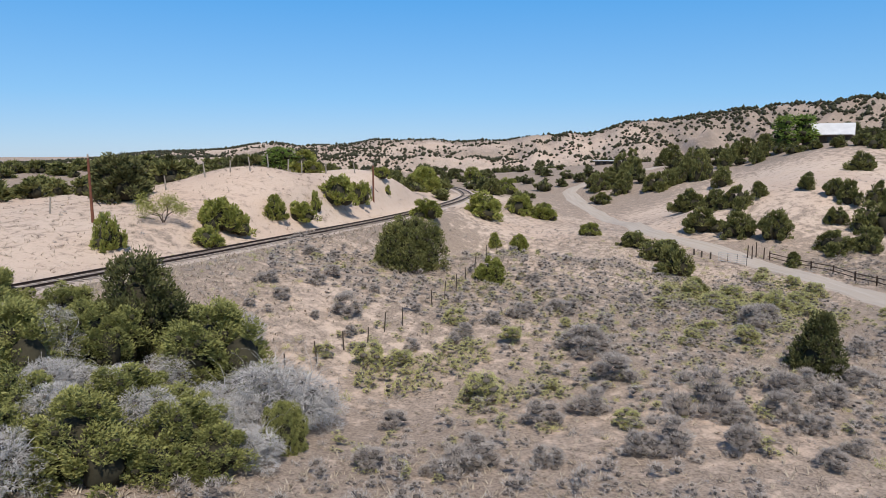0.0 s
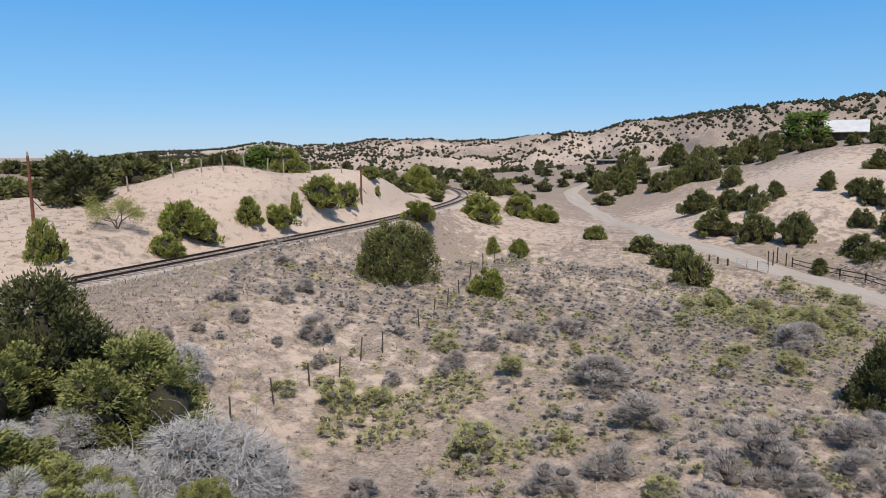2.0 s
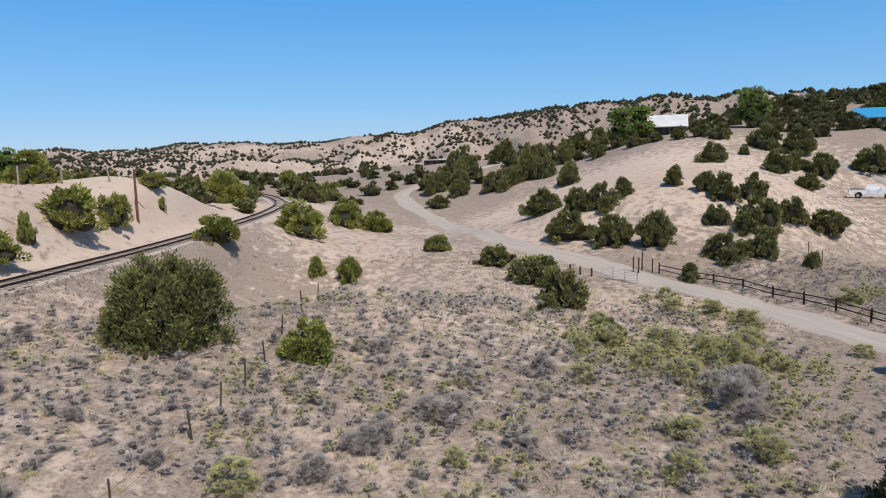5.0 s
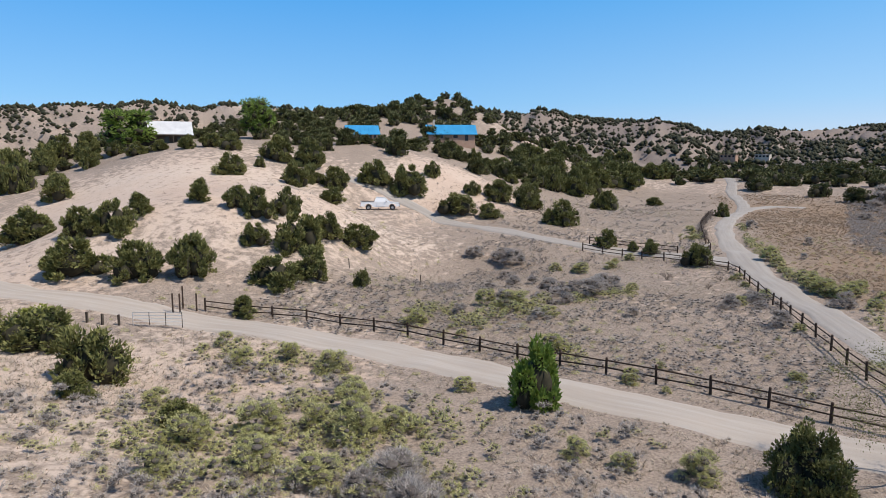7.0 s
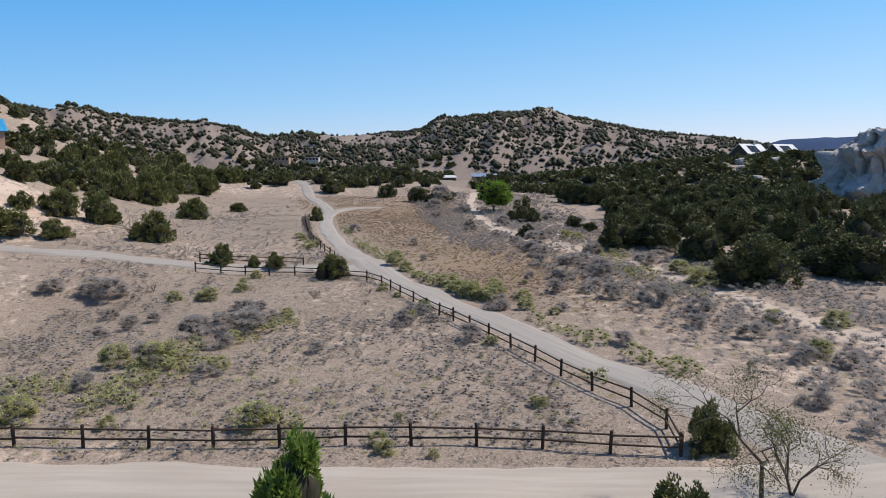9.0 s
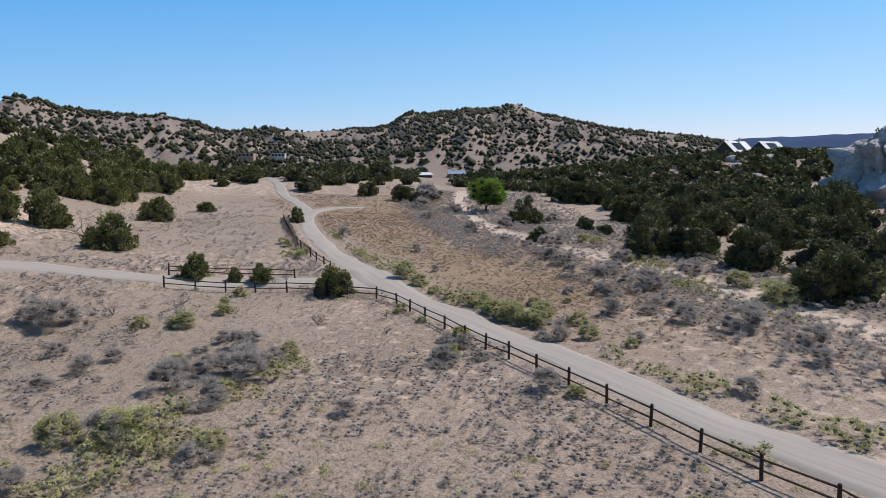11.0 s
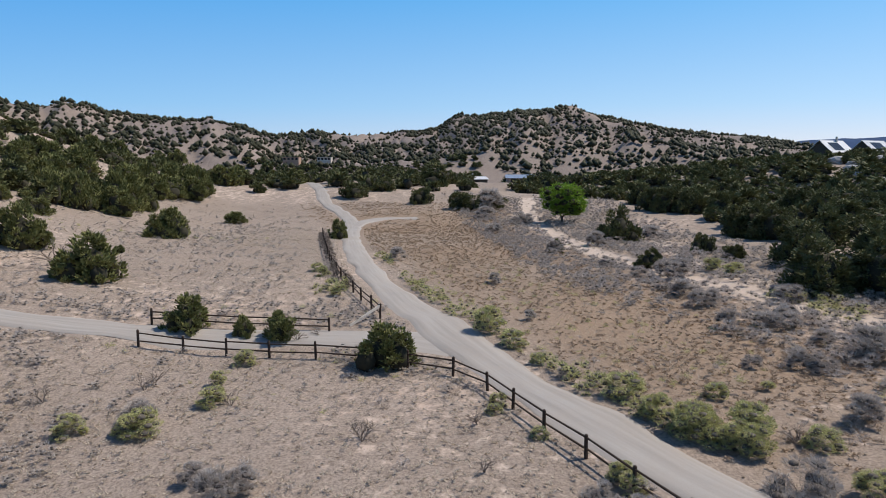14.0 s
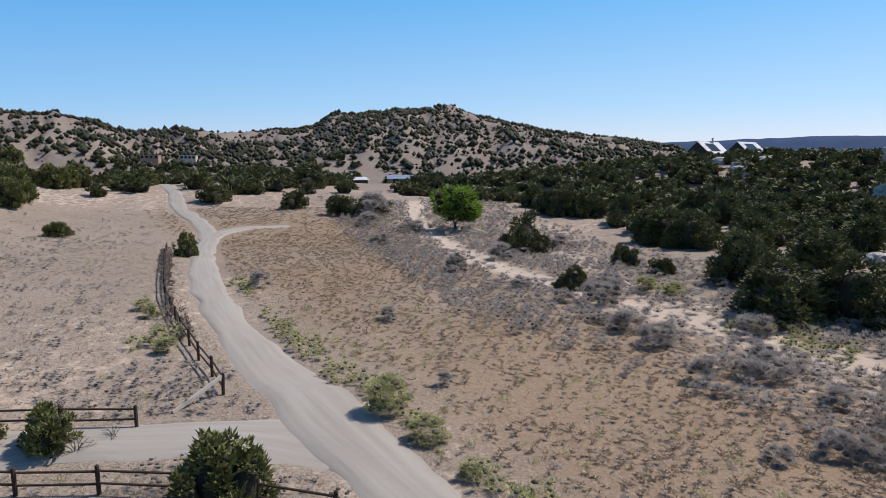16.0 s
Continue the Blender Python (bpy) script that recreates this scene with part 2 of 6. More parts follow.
RED = plain("red_lamp", (0.35, 0.02, 0.02), (0.45, 0.03, 0.03), 0.3)
ROCK = plain("pale_sandstone", (0.32, 0.295, 0.275), (0.56, 0.53, 0.49), 0.9, scale=0.25, bump=0.6)
# The blue of distance haze is painted into the mesa's colour.
MESA = plain("hazed_forest_mesa", (0.012, 0.036, 0.095), (0.024, 0.058, 0.140), 0.95, scale=0.01)


# ---- the lie of the land ----
def lattice(ix, iy, seed):
    h = (ix * 374761393 + iy * 668265263 + seed * 144665) & 0x7FFFFFFF
    h = ((h ^ (h >> 13)) * 1274126177) & 0x7FFFFFFF
    return ((h ^ (h >> 16)) & 0xFFFF) / 65535.0


def smooth_noise(x, y, seed=0):
    x, y = np.asarray(x, float), np.asarray(y, float)
    ix, iy = np.floor(x).astype(np.int64), np.floor(y).astype(np.int64)
    fx, fy = x - ix, y - iy
    fx, fy = fx * fx * (3 - 2 * fx), fy * fy * (3 - 2 * fy)
    a, b = lattice(ix, iy, seed), lattice(ix + 1, iy, seed)
    c, d = lattice(ix, iy + 1, seed), lattice(ix + 1, iy + 1, seed)
    return (a + (b - a) * fx) * (1 - fy) + (c + (d - c) * fx) * fy - 0.5


def fractal(x, y, size, seed=0, octaves=4):
    total, amp = 0.0, 1.0
    for k in range(octaves):
        total = total + amp * smooth_noise(x / size + 17.3 * k, y / size - 9.1 * k, seed + k)
        size, amp = size / 2.1, amp / 2
    return total


def ramp(v, a, b):
    u = np.clip((v - a) / (b - a), 0, 1)
    return u * u * (3 - 2 * u)


# Swells and hollows: centre x, y, height, half widths, turn in degrees.
SWELLS_A = [
    (-24, 96, 7.54, 30, 70, -45),
    (192, 180, 25.47, 70, 70, 0),
    (36, 84, -1.9, 14, 35, 25),
    (120, 72, -1.8, 14, 35, -50),
    (96, 132, 4.96, 14, 35, -50),
    (240, -108, 12.7, 70, 70, 0),
    (24, 108, -1.67, 9, 22, -25),
    (180, 60, -4.07, 30, 70, 0),
    (108, 96, -2.78, 9, 9, 0),
    (-60, 180, 9.24, 30, 70, -45),
    (0, 108, 3.5, 9, 9, 0),
    (-12, 24, 1.7, 14, 35, 25),
    (264, 180, 17.14, 14, 35, -50),
    (84, 72, -2.33, 14, 14, 0),
    (132, 120, 3.75, 14, 14, 0),
    (84, 96, 3.95, 9, 9, 0),
]
SWELLS_B = [
    (-12, 96, 1.04, 9, 9, 0),
    (12, 84, -6.55, 9, 9, 0),
    (48, 144, -5.28, 14, 35, 0),
    (60, 108, 2.43, 9, 9, 0),
    (12, 120, -0.81, 9, 9, 0),
    (60, 240, 5.74, 30, 70, -45),
    (12, 36, 0.68, 9, 9, 0),
    (108, 24, -1.1, 14, 35, -50),
    (300, 36, 5.31, 70, 30, 0),
    (84, 84, -3.86, 9, 9, 0),
    (-12, 84, 4.27, 9, 9, 0),
    (24, 84, 0.78, 9, 22, -25),
    (60, 84, 0.02, 9, 9, 0),
    (252, 0, -4.12, 14, 35, -50),
    (192, 84, -3.36, 35, 14, 0),
    (-24, 60, 1.09, 9, 9, 0),
]
SWELLS_C = [
    (-24, 132, 2, 14, 14, 0),
    (-60, -12, 2.79, 30, 70, 45),
    (-12, 48, 1.77, 9, 9, 0),
    (36, 36, -0.74, 9, 9, 0),
    (12, 72, 2.72, 9, 9, 0),
    (0, 72, -1.58, 9, 9, 0),
    (24, 60, -0.61, 9, 9, 0),
    (108, -48, 1.3, 70, 30, 0),
    (300, -72, 2.11, 30, 70, -45),
    (36, 204, -3.26, 14, 35, -25),
    (0, 36, -2.35, 9, 9, 0),
    (-24, 48, -1.38, 9, 9, 0),
    (72, 96, 1.92, 9, 9, 0),
    (108, 168, 2.1, 9, 22, -25),
    (222, 168, 5, 28, 28, 0),
    (93, 96, -1.4, 6, 6, 0),
]

# Skyline of the hills round the valley: bearing in degrees from +y, distance, height.
SKYLINE_WEST = [(-180, 700, 12), (-120, 800, 10), (-70, 900, 8), (-40, 900, 4), (-29, 900, 5), (-24, 900, 9), (-20, 850, 17.5),
                (-14.3, 780, 20.5), (-11.6, 760, 27), (-8.4, 750, 24.5), (-4.2, 750, 26.5), (-2.3, 750, 31), (4.5, 750, 30.3)]
SKYLINE_NORTH = [(8.3, 740, 29.6), (11.1, 700, 34), (16.2, 650, 35), (18.7, 650, 45.4), (23, 650, 48.5), (27.4, 650, 55.4),
                 (31.7, 650, 59), (36.2, 650, 61.5), (43.8, 650, 57.5), (52, 650, 59), (60, 650, 60), (67, 660, 56.5)]
SKYLINE_EAST = [(71, 680, 53.5), (76, 690, 50.5), (79, 700, 47), (82.6, 740, 39), (85, 800, 46), (88.2, 800, 40), (92, 800, 47),
                (93.6, 800, 47), (96.9, 800, 62), (100, 800, 67), (103.6, 800, 70), (107.6, 800, 62.5), (112.5, 800, 47.5)]
SKYLINE_SOUTH = [(115.5, 800, 43), (119.4, 800, 38), (121.5, 800, 30), (124, 800, 22), (135, 800, 18), (150, 750, 15), (180, 700, 12)]
HEART = (35.0, 40.0)

# Railway centre line and the height of its bed.
RAIL = [(-60, -30), (-44, 0), (-29, 29), (-21, 44.5), (-17.1, 52), (-13.4, 59), (-9.9, 65.8), (-6.5, 72.5), (-2.9, 79.6), (0.8, 87), (5.2, 97),
        (10.5, 110), (16.5, 128), (21, 150), (21, 178), (14, 205), (2, 230)]
BED = 5.85


def spline(points, step=1.0):
    """Evenly spaced points on a smooth line through the given ones."""
    p = np.array([points[0], *points, points[-1]], float)
    out = []
    for i in range(len(p) - 3):
        n = max(2, int(np.linalg.norm(p[i + 2] - p[i + 1]) / step))
        t = np.linspace(0, 1, n, endpoint=False)[:, None]
        out.append(0.5 * (2 * p[i + 1] + (p[i + 2] - p[i]) * t + (2 * p[i] - 5 * p[i + 1] + 4 * p[i + 2] - p[i + 3]) * t**2
                          + (3 * p[i + 1] - p[i] - 3 * p[i + 2] + p[i + 3]) * t**3))
    return np.concatenate([*out, p[-1:]])


def off_line(x, y, line):
    """The distance of places from a line of points."""
    x, y = np.asarray(x, float), np.asarray(y, float)
    best = np.full(x.shape, 1e9)
    for (ax, ay), (bx, by) in zip(line[:-1], line[1:]):
        dx, dy = bx - ax, by - ay
        u = np.clip(((x - ax) * dx + (y - ay) * dy) / (dx * dx + dy * dy + 1e-9), 0, 1)
        best = np.minimum(best, np.hypot(x - ax - u * dx, y - ay - u * dy))
    return best


RAIL_LINE = spline(RAIL, 3.0)


def swells(x, y):
    z = np.full(np.shape(x), 1.0)
    for cx, cy, h, sx, sy, turn in SWELLS_A + SWELLS_B + SWELLS_C:
        c, s = math.cos(radians(turn)), math.sin(radians(turn))
        u, v = (x - cx) * c + (y - cy) * s, (y - cy) * c - (x - cx) * s
        z = z + h * np.exp(-0.5 * ((u / sx) ** 2 + (v / sy) ** 2))
    return z


def land(x, y):
    """The height of the ground."""
    x, y = np.asarray(x, float), np.asarray(y, float)
    z = swells(x, y)
    dx, dy = x - HEART[0], y - HEART[1]
    r, bearing = np.hypot(dx, dy), np.degrees(np.arctan2(dx, dy))
    sky = np.array(SKYLINE_WEST + SKYLINE_NORTH + SKYLINE_EAST + SKYLINE_SOUTH, float)
    crest, top = np.interp(bearing, sky[:, 0], sky[:, 1]), np.interp(bearing, sky[:, 0], sky[:, 2])
    climb = ramp(r / crest, 0.42, 1.0)
    rough = fractal(x, y, 120, 3, 5) * np.clip(top, 8, 60) * 0.38 * ramp(r, 230, 420) * (1 - ramp(r / crest, 0.55, 0.88))
    wander = bearing / 2.6 + 1.3 * smooth_noise(r / 90, bearing / 9, 71)
    gully = (np.abs(smooth_noise(wander, r / 400, 72)) + 0.6 * np.abs(smooth_noise(wander * 2.3, r / 200, 73)) + 0.25 * np.abs(smooth_noise(wander * 5.1, r / 90, 74))) * 0.40 - 0.12
    rough = rough + gully * np.clip(top, 8, 60) * ramp(r / crest, 0.45, 0.65) * (1 - ramp(r / crest, 0.86, 1.0))
    floor = 6.0 * ramp(r, 150, 420)
    ring = floor + (top - floor) * climb - top * 0.5 * ramp(r / crest, 1.05, 1.6) + rough
    z = z * (1 - ramp(r, 240, 420)) + ring * ramp(r, 240, 420)
    z = z + fractal(x, y, 9, 11, 3) * 0.45 + fractal(x, y, 40, 21, 2) * 0.5 * ramp(r, 60, 160)
    z = z + (5.75 - z) * (1 - ramp(np.hypot(x - 104.5, y - 100.8), 4.0, 9.0))
    off = off_line(x, y, RAIL_LINE)
    return z + (BED - z) * (1 - ramp(off, 2.3, 6.5)) * (r < 260)


# ---- building helpers ----
def mesh_of(name, verts, faces, mat, uv=None):
    """A mesh from an array of places and an array of faces with the same number of corners."""
    verts, faces = np.asarray(verts, np.float32), np.asarray(faces, np.int32)
    me = bpy.data.meshes.new(name)
    n, k = faces.shape
    me.vertices.add(len(verts))
    me.vertices.foreach_set("co", verts.ravel())
    me.loops.add(n * k)
    me.loops.foreach_set("vertex_index", faces.ravel())
    me.polygons.add(n)
    me.polygons.foreach_set("loop_start", np.arange(0, n * k, k, dtype=np.int32))
    me.polygons.foreach_set("loop_total", np.full(n, k, np.int32))
    me.update(calc_edges=True)
    if uv is not None:
        layer = me.uv_layers.new(name="UVMap")
        layer.data.foreach_set("uv", np.asarray(uv, np.float32)[faces.ravel()].ravel())
    me.materials.append(mat)
    me.validate()
    return me


def part(name, bm, mat, parent, label="", smooth=False):
    """Links a bmesh, or a ready mesh, as one mesh object under a thing or a part."""
    if isinstance(bm, bpy.types.Mesh):
        me = bm
    else:
        me = bpy.data.meshes.new(name)
        bm.to_mesh(me)
        bm.free()
        me.materials.append(mat)
    if smooth:
        me.polygons.foreach_set("use_smooth", [True] * len(me.polygons))
    ob = new(name, me)
    ob.parent = parent
    return tagged(ob, label=label)


def thing(name, label, category, group="", m=None):
    ob = tagged(new(name), label, category, group)
    ob.empty_display_size = 0.2
    if m is not None:
        ob.matrix_world = m
    return ob


def block(size, at=(0, 0, 0), bevel=0.0, bm=None, turn=None, taper=1.0):
    """A box with its base centred on at; taper narrows its top."""
    bm = bm or bmesh.new()
    made = bmesh.ops.create_cube(bm, size=1.0)["verts"]
    for v in made:
        k = taper if v.co.z > 0 else 1.0
        v.co = Vector((v.co.x * size[0] * k, v.co.y * size[1] * k, (v.co.z + 0.5) * size[2]))
        if turn:
            v.co = turn @ v.co
        v.co += Vector(at)
    if bevel:
        edges = list({e for v in made for e in v.link_edges})
        bmesh.ops.bevel(bm, geom=edges, offset=bevel, segments=2, affect='EDGES')
    return bm


def rod(a, b, r, r2=None, sides=8, bm=None):
    """A round bar from a to b."""
    bm = bm or bmesh.new()
    a, b = Vector(a), Vector(b)
    turn = (b - a).to_track_quat('Z', 'Y').to_matrix().to_4x4()
    bmesh.ops.create_cone(bm, cap_ends=True, segments=sides, radius1=r, radius2=r if r2 is None else r2, depth=(b - a).length,
                          matrix=Matrix.Translation((a + b) / 2) @ turn)
    return bm


def height(x, y):
    return float(land(np.array([float(x)]), np.array([float(y)]))[0])


# ---- ground ----
def steps(low, high, fine, out_low, out_high, growth=1.045):
    """Fine steps in the middle, wider ones over the hills, very wide ones beyond them."""
    core = np.arange(low, high + fine, fine)
    left, right, s = [low], [core[-1]], fine
    while left[-1] > out_low:
        s = min(s * growth, 8.5) if left[-1] > low - 620 else s * 1.10
        left.append(left[-1] - s)
    s = fine
    while right[-1] < out_high:
        s = min(s * growth, 8.5) if right[-1] < high + 760 else s * 1.10
        right.append(right[-1] + s)
    return np.concatenate([left[:0:-1], core, right[1:]])


MAIN_ROAD = [(84, 196), (70, 190), (58, 183.5), (52, 178), (50.2, 170), (49.1, 159), (48.3, 142), (45.8, 122), (43.4, 106), (43.6, 99), (45, 93.5), (46.9, 84),
             (48.1, 78), (48.5, 71.8), (49, 66), (49, 61), (48.5, 57), (47.7, 52.6), (47, 49.2), (46.2, 45.6), (45.9, 42), (45.5, 38), (45.1, 35), (44, 29),
             (42, 20), (38, 5), (30, -25)]
VALLEY_ROAD = [(43, 25), (50, 27.8), (57.7, 30.4), (64.4, 33.2), (70.6, 35.3), (76.8, 37.3), (83.1, 39.7), (90, 42.2), (95.6, 43.6), (102, 45.4), (107.5, 46.9),
               (111.4, 48), (117, 49.2), (125, 51), (136, 52.4), (150, 53.4), (163, 54), (175.5, 53.9), (190, 56), (205.4, 60), (216, 61.4), (233.6, 63.8), (262, 69)]
SIDE_ROAD = [(174, 53.8), (180, 51.5), (184, 48.2), (185.4, 44.8), (185.8, 42)]
DRIVE = [(99.5, 45.4), (101.8, 49), (102.9, 54), (103.6, 63), (105.4, 71), (107.5, 83), (110, 91), (112, 97), (113, 102), (112, 109), (108, 116)]
WASH = [(215, 14), (190, 20), (175, 20.5), (158, 22), (142, 23), (131, 21), (119, 17.5), (110, 14.5), (98, 12.5), (85, 12.2), (72, 11.6), (55, 11), (35, 8), (10, -6)]
WASH_ARM = [(160, 9), (146, 12), (133, 14.5), (124, 14.5), (112, 10)]
lines = {"main": spline(MAIN_ROAD, 1.0), "valley": spline(VALLEY_ROAD, 1.0), "side": spline(SIDE_ROAD, 1.0), "drive": spline(DRIVE, 1.0)}
wash_line, arm_line = spline(WASH, 4.0), spline(WASH_ARM, 4.0)


def coarse(line):
    return line[::4] if len(line[::4]) > 2 else line


def clear_of_roads(x, y, room=3.2):
    ok = np.ones(np.shape(x), bool)
    for line in lines.values():
        ok &= off_line(x, y, coarse(line)) > room
    return ok & (off_line(x, y, RAIL_LINE) > room - 0.4)


def ground():
    gx, gy = steps(-45, 190, 0.9, -4200, 4200), steps(8, 125, 0.9, -4200, 4200)
    X, Y = np.meshgrid(gx, gy)
    Z = land(X, Y)
    for k, line in lines.items():
        near = (np.abs(X - 120) < 220) & (np.abs(Y - 80) < 180)
        Z[near] -= 0.15 * (1 - ramp(off_line(X[near], Y[near], coarse(line)), 0.8, 2.0))
    w, h = len(gx), len(gy)
    i = (np.arange(h - 1)[:, None] * w + np.arange(w - 1)).ravel()
    me = mesh_of("ground", np.stack([X, Y, Z], -1).reshape(-1, 3), np.stack([i, i + 1, i + w + 1, i + w], 1), SOIL)
    me.polygons.foreach_set("use_smooth", [True] * len(me.polygons))
    # Cover: dry grass, straw-coloured meadow, bare pale sand.
    grass = 0.84 + 0.6 * fractal(X, Y, 22, 5, 3)
    hill = np.exp(-(((X - 68) / 36) ** 2 + ((Y - 112) / 30) ** 2)) + np.exp(-(((X - 125) / 22) ** 2 + ((Y - 98) / 12) ** 2))
    cut = ramp(Y - 1.95 * X, 83, 90) * (1 - ramp(Y, 125, 160)) * ramp(X, -70, -45)
    grass = grass - 0.72 * np.clip(hill, 0, 1) - 0.75 * cut
    grass = grass - 0.60 * np.exp(-(((X - 27) / 17) ** 2 + ((Y - 80) / 19) ** 2))
    bank = np.exp(-(((off_line(X, Y, RAIL_LINE) - 6.5) / 5.0) ** 2)) * ramp(Y, 30, 45) * (1 - ramp(Y, 72, 90)) * (Y < 1.95 * X + 86)
    grass = grass - 0.18 * bank
    front = np.exp(-(((X - 14) / 14) ** 2 + ((Y - 26) / 14) ** 2))
    grass = grass - 0.10 * front
    far = ramp(np.hypot(X - 35, Y - 40), 180, 400)
    # East hills get darker cover: rockier soil, with their half-shade painted in.
    grass = grass * (1 - far) + far * (0.58 + 0.65 * ramp(np.degrees(np.arctan2(X - 35, Y - 40)), 50, 85) + 0.7 * fractal(X, Y, 90, 31, 4))
    ochre = ramp(X, 66, 92) * (1 - ramp(X, 180, 210)) * (1 - ramp(Y - 0.22 * X, 15, 22)) * ramp(Y, 14, 26)
    ochre = np.clip(ochre * (0.8 + 0.8 * fractal(X, Y, 14, 8, 3)), 0, 1)
    grass = grass + 0.35 * ochre
    stone = far * ramp(np.degrees(np.arctan2(X - 35, Y - 40)), 40, 70) * np.clip(0.72 + 0.9 * fractal(X, Y, 60, 33, 4), 0, 1)
    rag = 1.2 * fractal(X, Y, 6, 15, 3)
    wash = 1 - ramp(off_line(X, Y, wash_line) + rag, 1.0, 3.2)
    wash = np.maximum(wash, 1 - ramp(off_line(X, Y, arm_line) + rag, 1.0, 3.5))
    bare = np.exp(-(((X - 182) / 7) ** 2 + ((Y - 20) / 5) ** 2))
    wash = np.clip(np.maximum(wash, bare), 0, 1)
    layer = me.color_attributes.new("cover", 'FLOAT_COLOR', 'POINT')
    rgba = np.stack([np.clip(grass, 0, 1), ochre, wash, stone], -1)
    layer.data.foreach_set("color", rgba.astype(np.float32).ravel())
    tagged(new("ground", me), "sandy desert ground with dry grass and bare pinkish soil", "ground", kind="structure")


ground()


def strip(name, line, half, lift, mat, label, category, ragged=0.25, seed=1, level=None, flare=0.0):
    """A ribbon of road along a line, a little crowned, its ragged edges running into the soil."""
    d = np.gradient(line, axis=0)
    side = np.stack([d[:, 1], -d[:, 0]], 1) / np.linalg.norm(d, axis=1)[:, None]
    across = np.array([-1.0, -0.86, -0.55, -0.28, 0.0, 0.28, 0.55, 0.86, 1.0])
    rise = np.array([-0.12, 0.02, 0.05, 0.065, 0.08, 0.065, 0.05, 0.02, -0.12])
    s = np.arange(len(line)) * 1.0
    wob = np.stack([smooth_noise(s / 3.1, s * 0 + k, seed) + smooth_noise(s / 0.9, s * 0 + k, seed + 7) * 0.5 for k in range(2)], 1) * ragged * 2
    offs = across[None, :] * (half * (1 + flare * np.exp(-(np.arange(len(line)) / 3.5) ** 2)))[:, None] + np.where(across < 0, -wob[:, :1], wob[:, 1:]) * (np.abs(across) ** 2)[None, :]
    p = line[:, None, :] + side[:, None, :] * offs[..., None]
    z = land(p[..., 0], p[..., 1]) if level is None else np.full(p.shape[:2], level)
    z = z + rise + (lift if not flare else lift - (lift + 0.12) * (1 - ramp(np.arange(len(line)), 1, 7))[:, None])
    n, k = p.shape[:2]
    i = (np.arange(n - 1)[:, None] * k + np.arange(k - 1)).ravel()
    uv = np.stack([np.broadcast_to(across / 2 + 0.5, (n, k)), np.broadcast_to(s[:, None], (n, k))], -1).reshape(-1, 2)
    me = mesh_of(name, np.concatenate([p, z[..., None]], -1).reshape(-1, 3), np.stack([i, i + 1, i + k + 1, i + k], 1), mat, uv)
    me.polygons.foreach_set("use_smooth", [True] * len(me.polygons))
    return tagged(new(name, me), label, category, kind="structure")


strip("road", lines["main"], 2.05, 0.0, GRAVEL, "pale packed-dirt road beside the rail fence", "road", 0.3, 1)
strip("road", lines["valley"], np.interp(lines["valley"][:, 0], [95, 104, 112, 122], [1.80, 2.25, 1.95, 1.45]), 0.014, LANE, "grey gravel road winding up the valley", "road", 0.3, 2, None, 0.8)
strip("road", lines["side"], 1.3, 0.004, LANE, "narrow grey side road off the valley road", "road", 0.3, 3)
strip("road", lines["drive"], 1.6, 0.07, LANE, "dirt drive leading up to the parked pickup", "road", 0.3, 4, None, 1.3)


def distant_mesa():
    """A long dark tableland at the end of the valley."""
    rows = []
    bearing = np.linspace(119, 160, 60)
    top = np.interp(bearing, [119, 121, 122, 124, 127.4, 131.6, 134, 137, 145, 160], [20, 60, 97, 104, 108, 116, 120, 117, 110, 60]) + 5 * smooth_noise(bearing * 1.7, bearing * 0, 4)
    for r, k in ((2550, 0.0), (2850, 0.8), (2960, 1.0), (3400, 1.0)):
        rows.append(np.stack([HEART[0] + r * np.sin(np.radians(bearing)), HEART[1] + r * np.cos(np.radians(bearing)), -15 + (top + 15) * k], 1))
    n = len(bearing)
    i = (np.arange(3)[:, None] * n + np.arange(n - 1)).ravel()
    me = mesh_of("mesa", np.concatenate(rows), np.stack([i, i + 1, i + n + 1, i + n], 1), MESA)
    tagged(new("backdrop", me), "dark forested mesa on the far horizon, tinted with painted blue haze", "mesa", kind="structure")


distant_mesa()


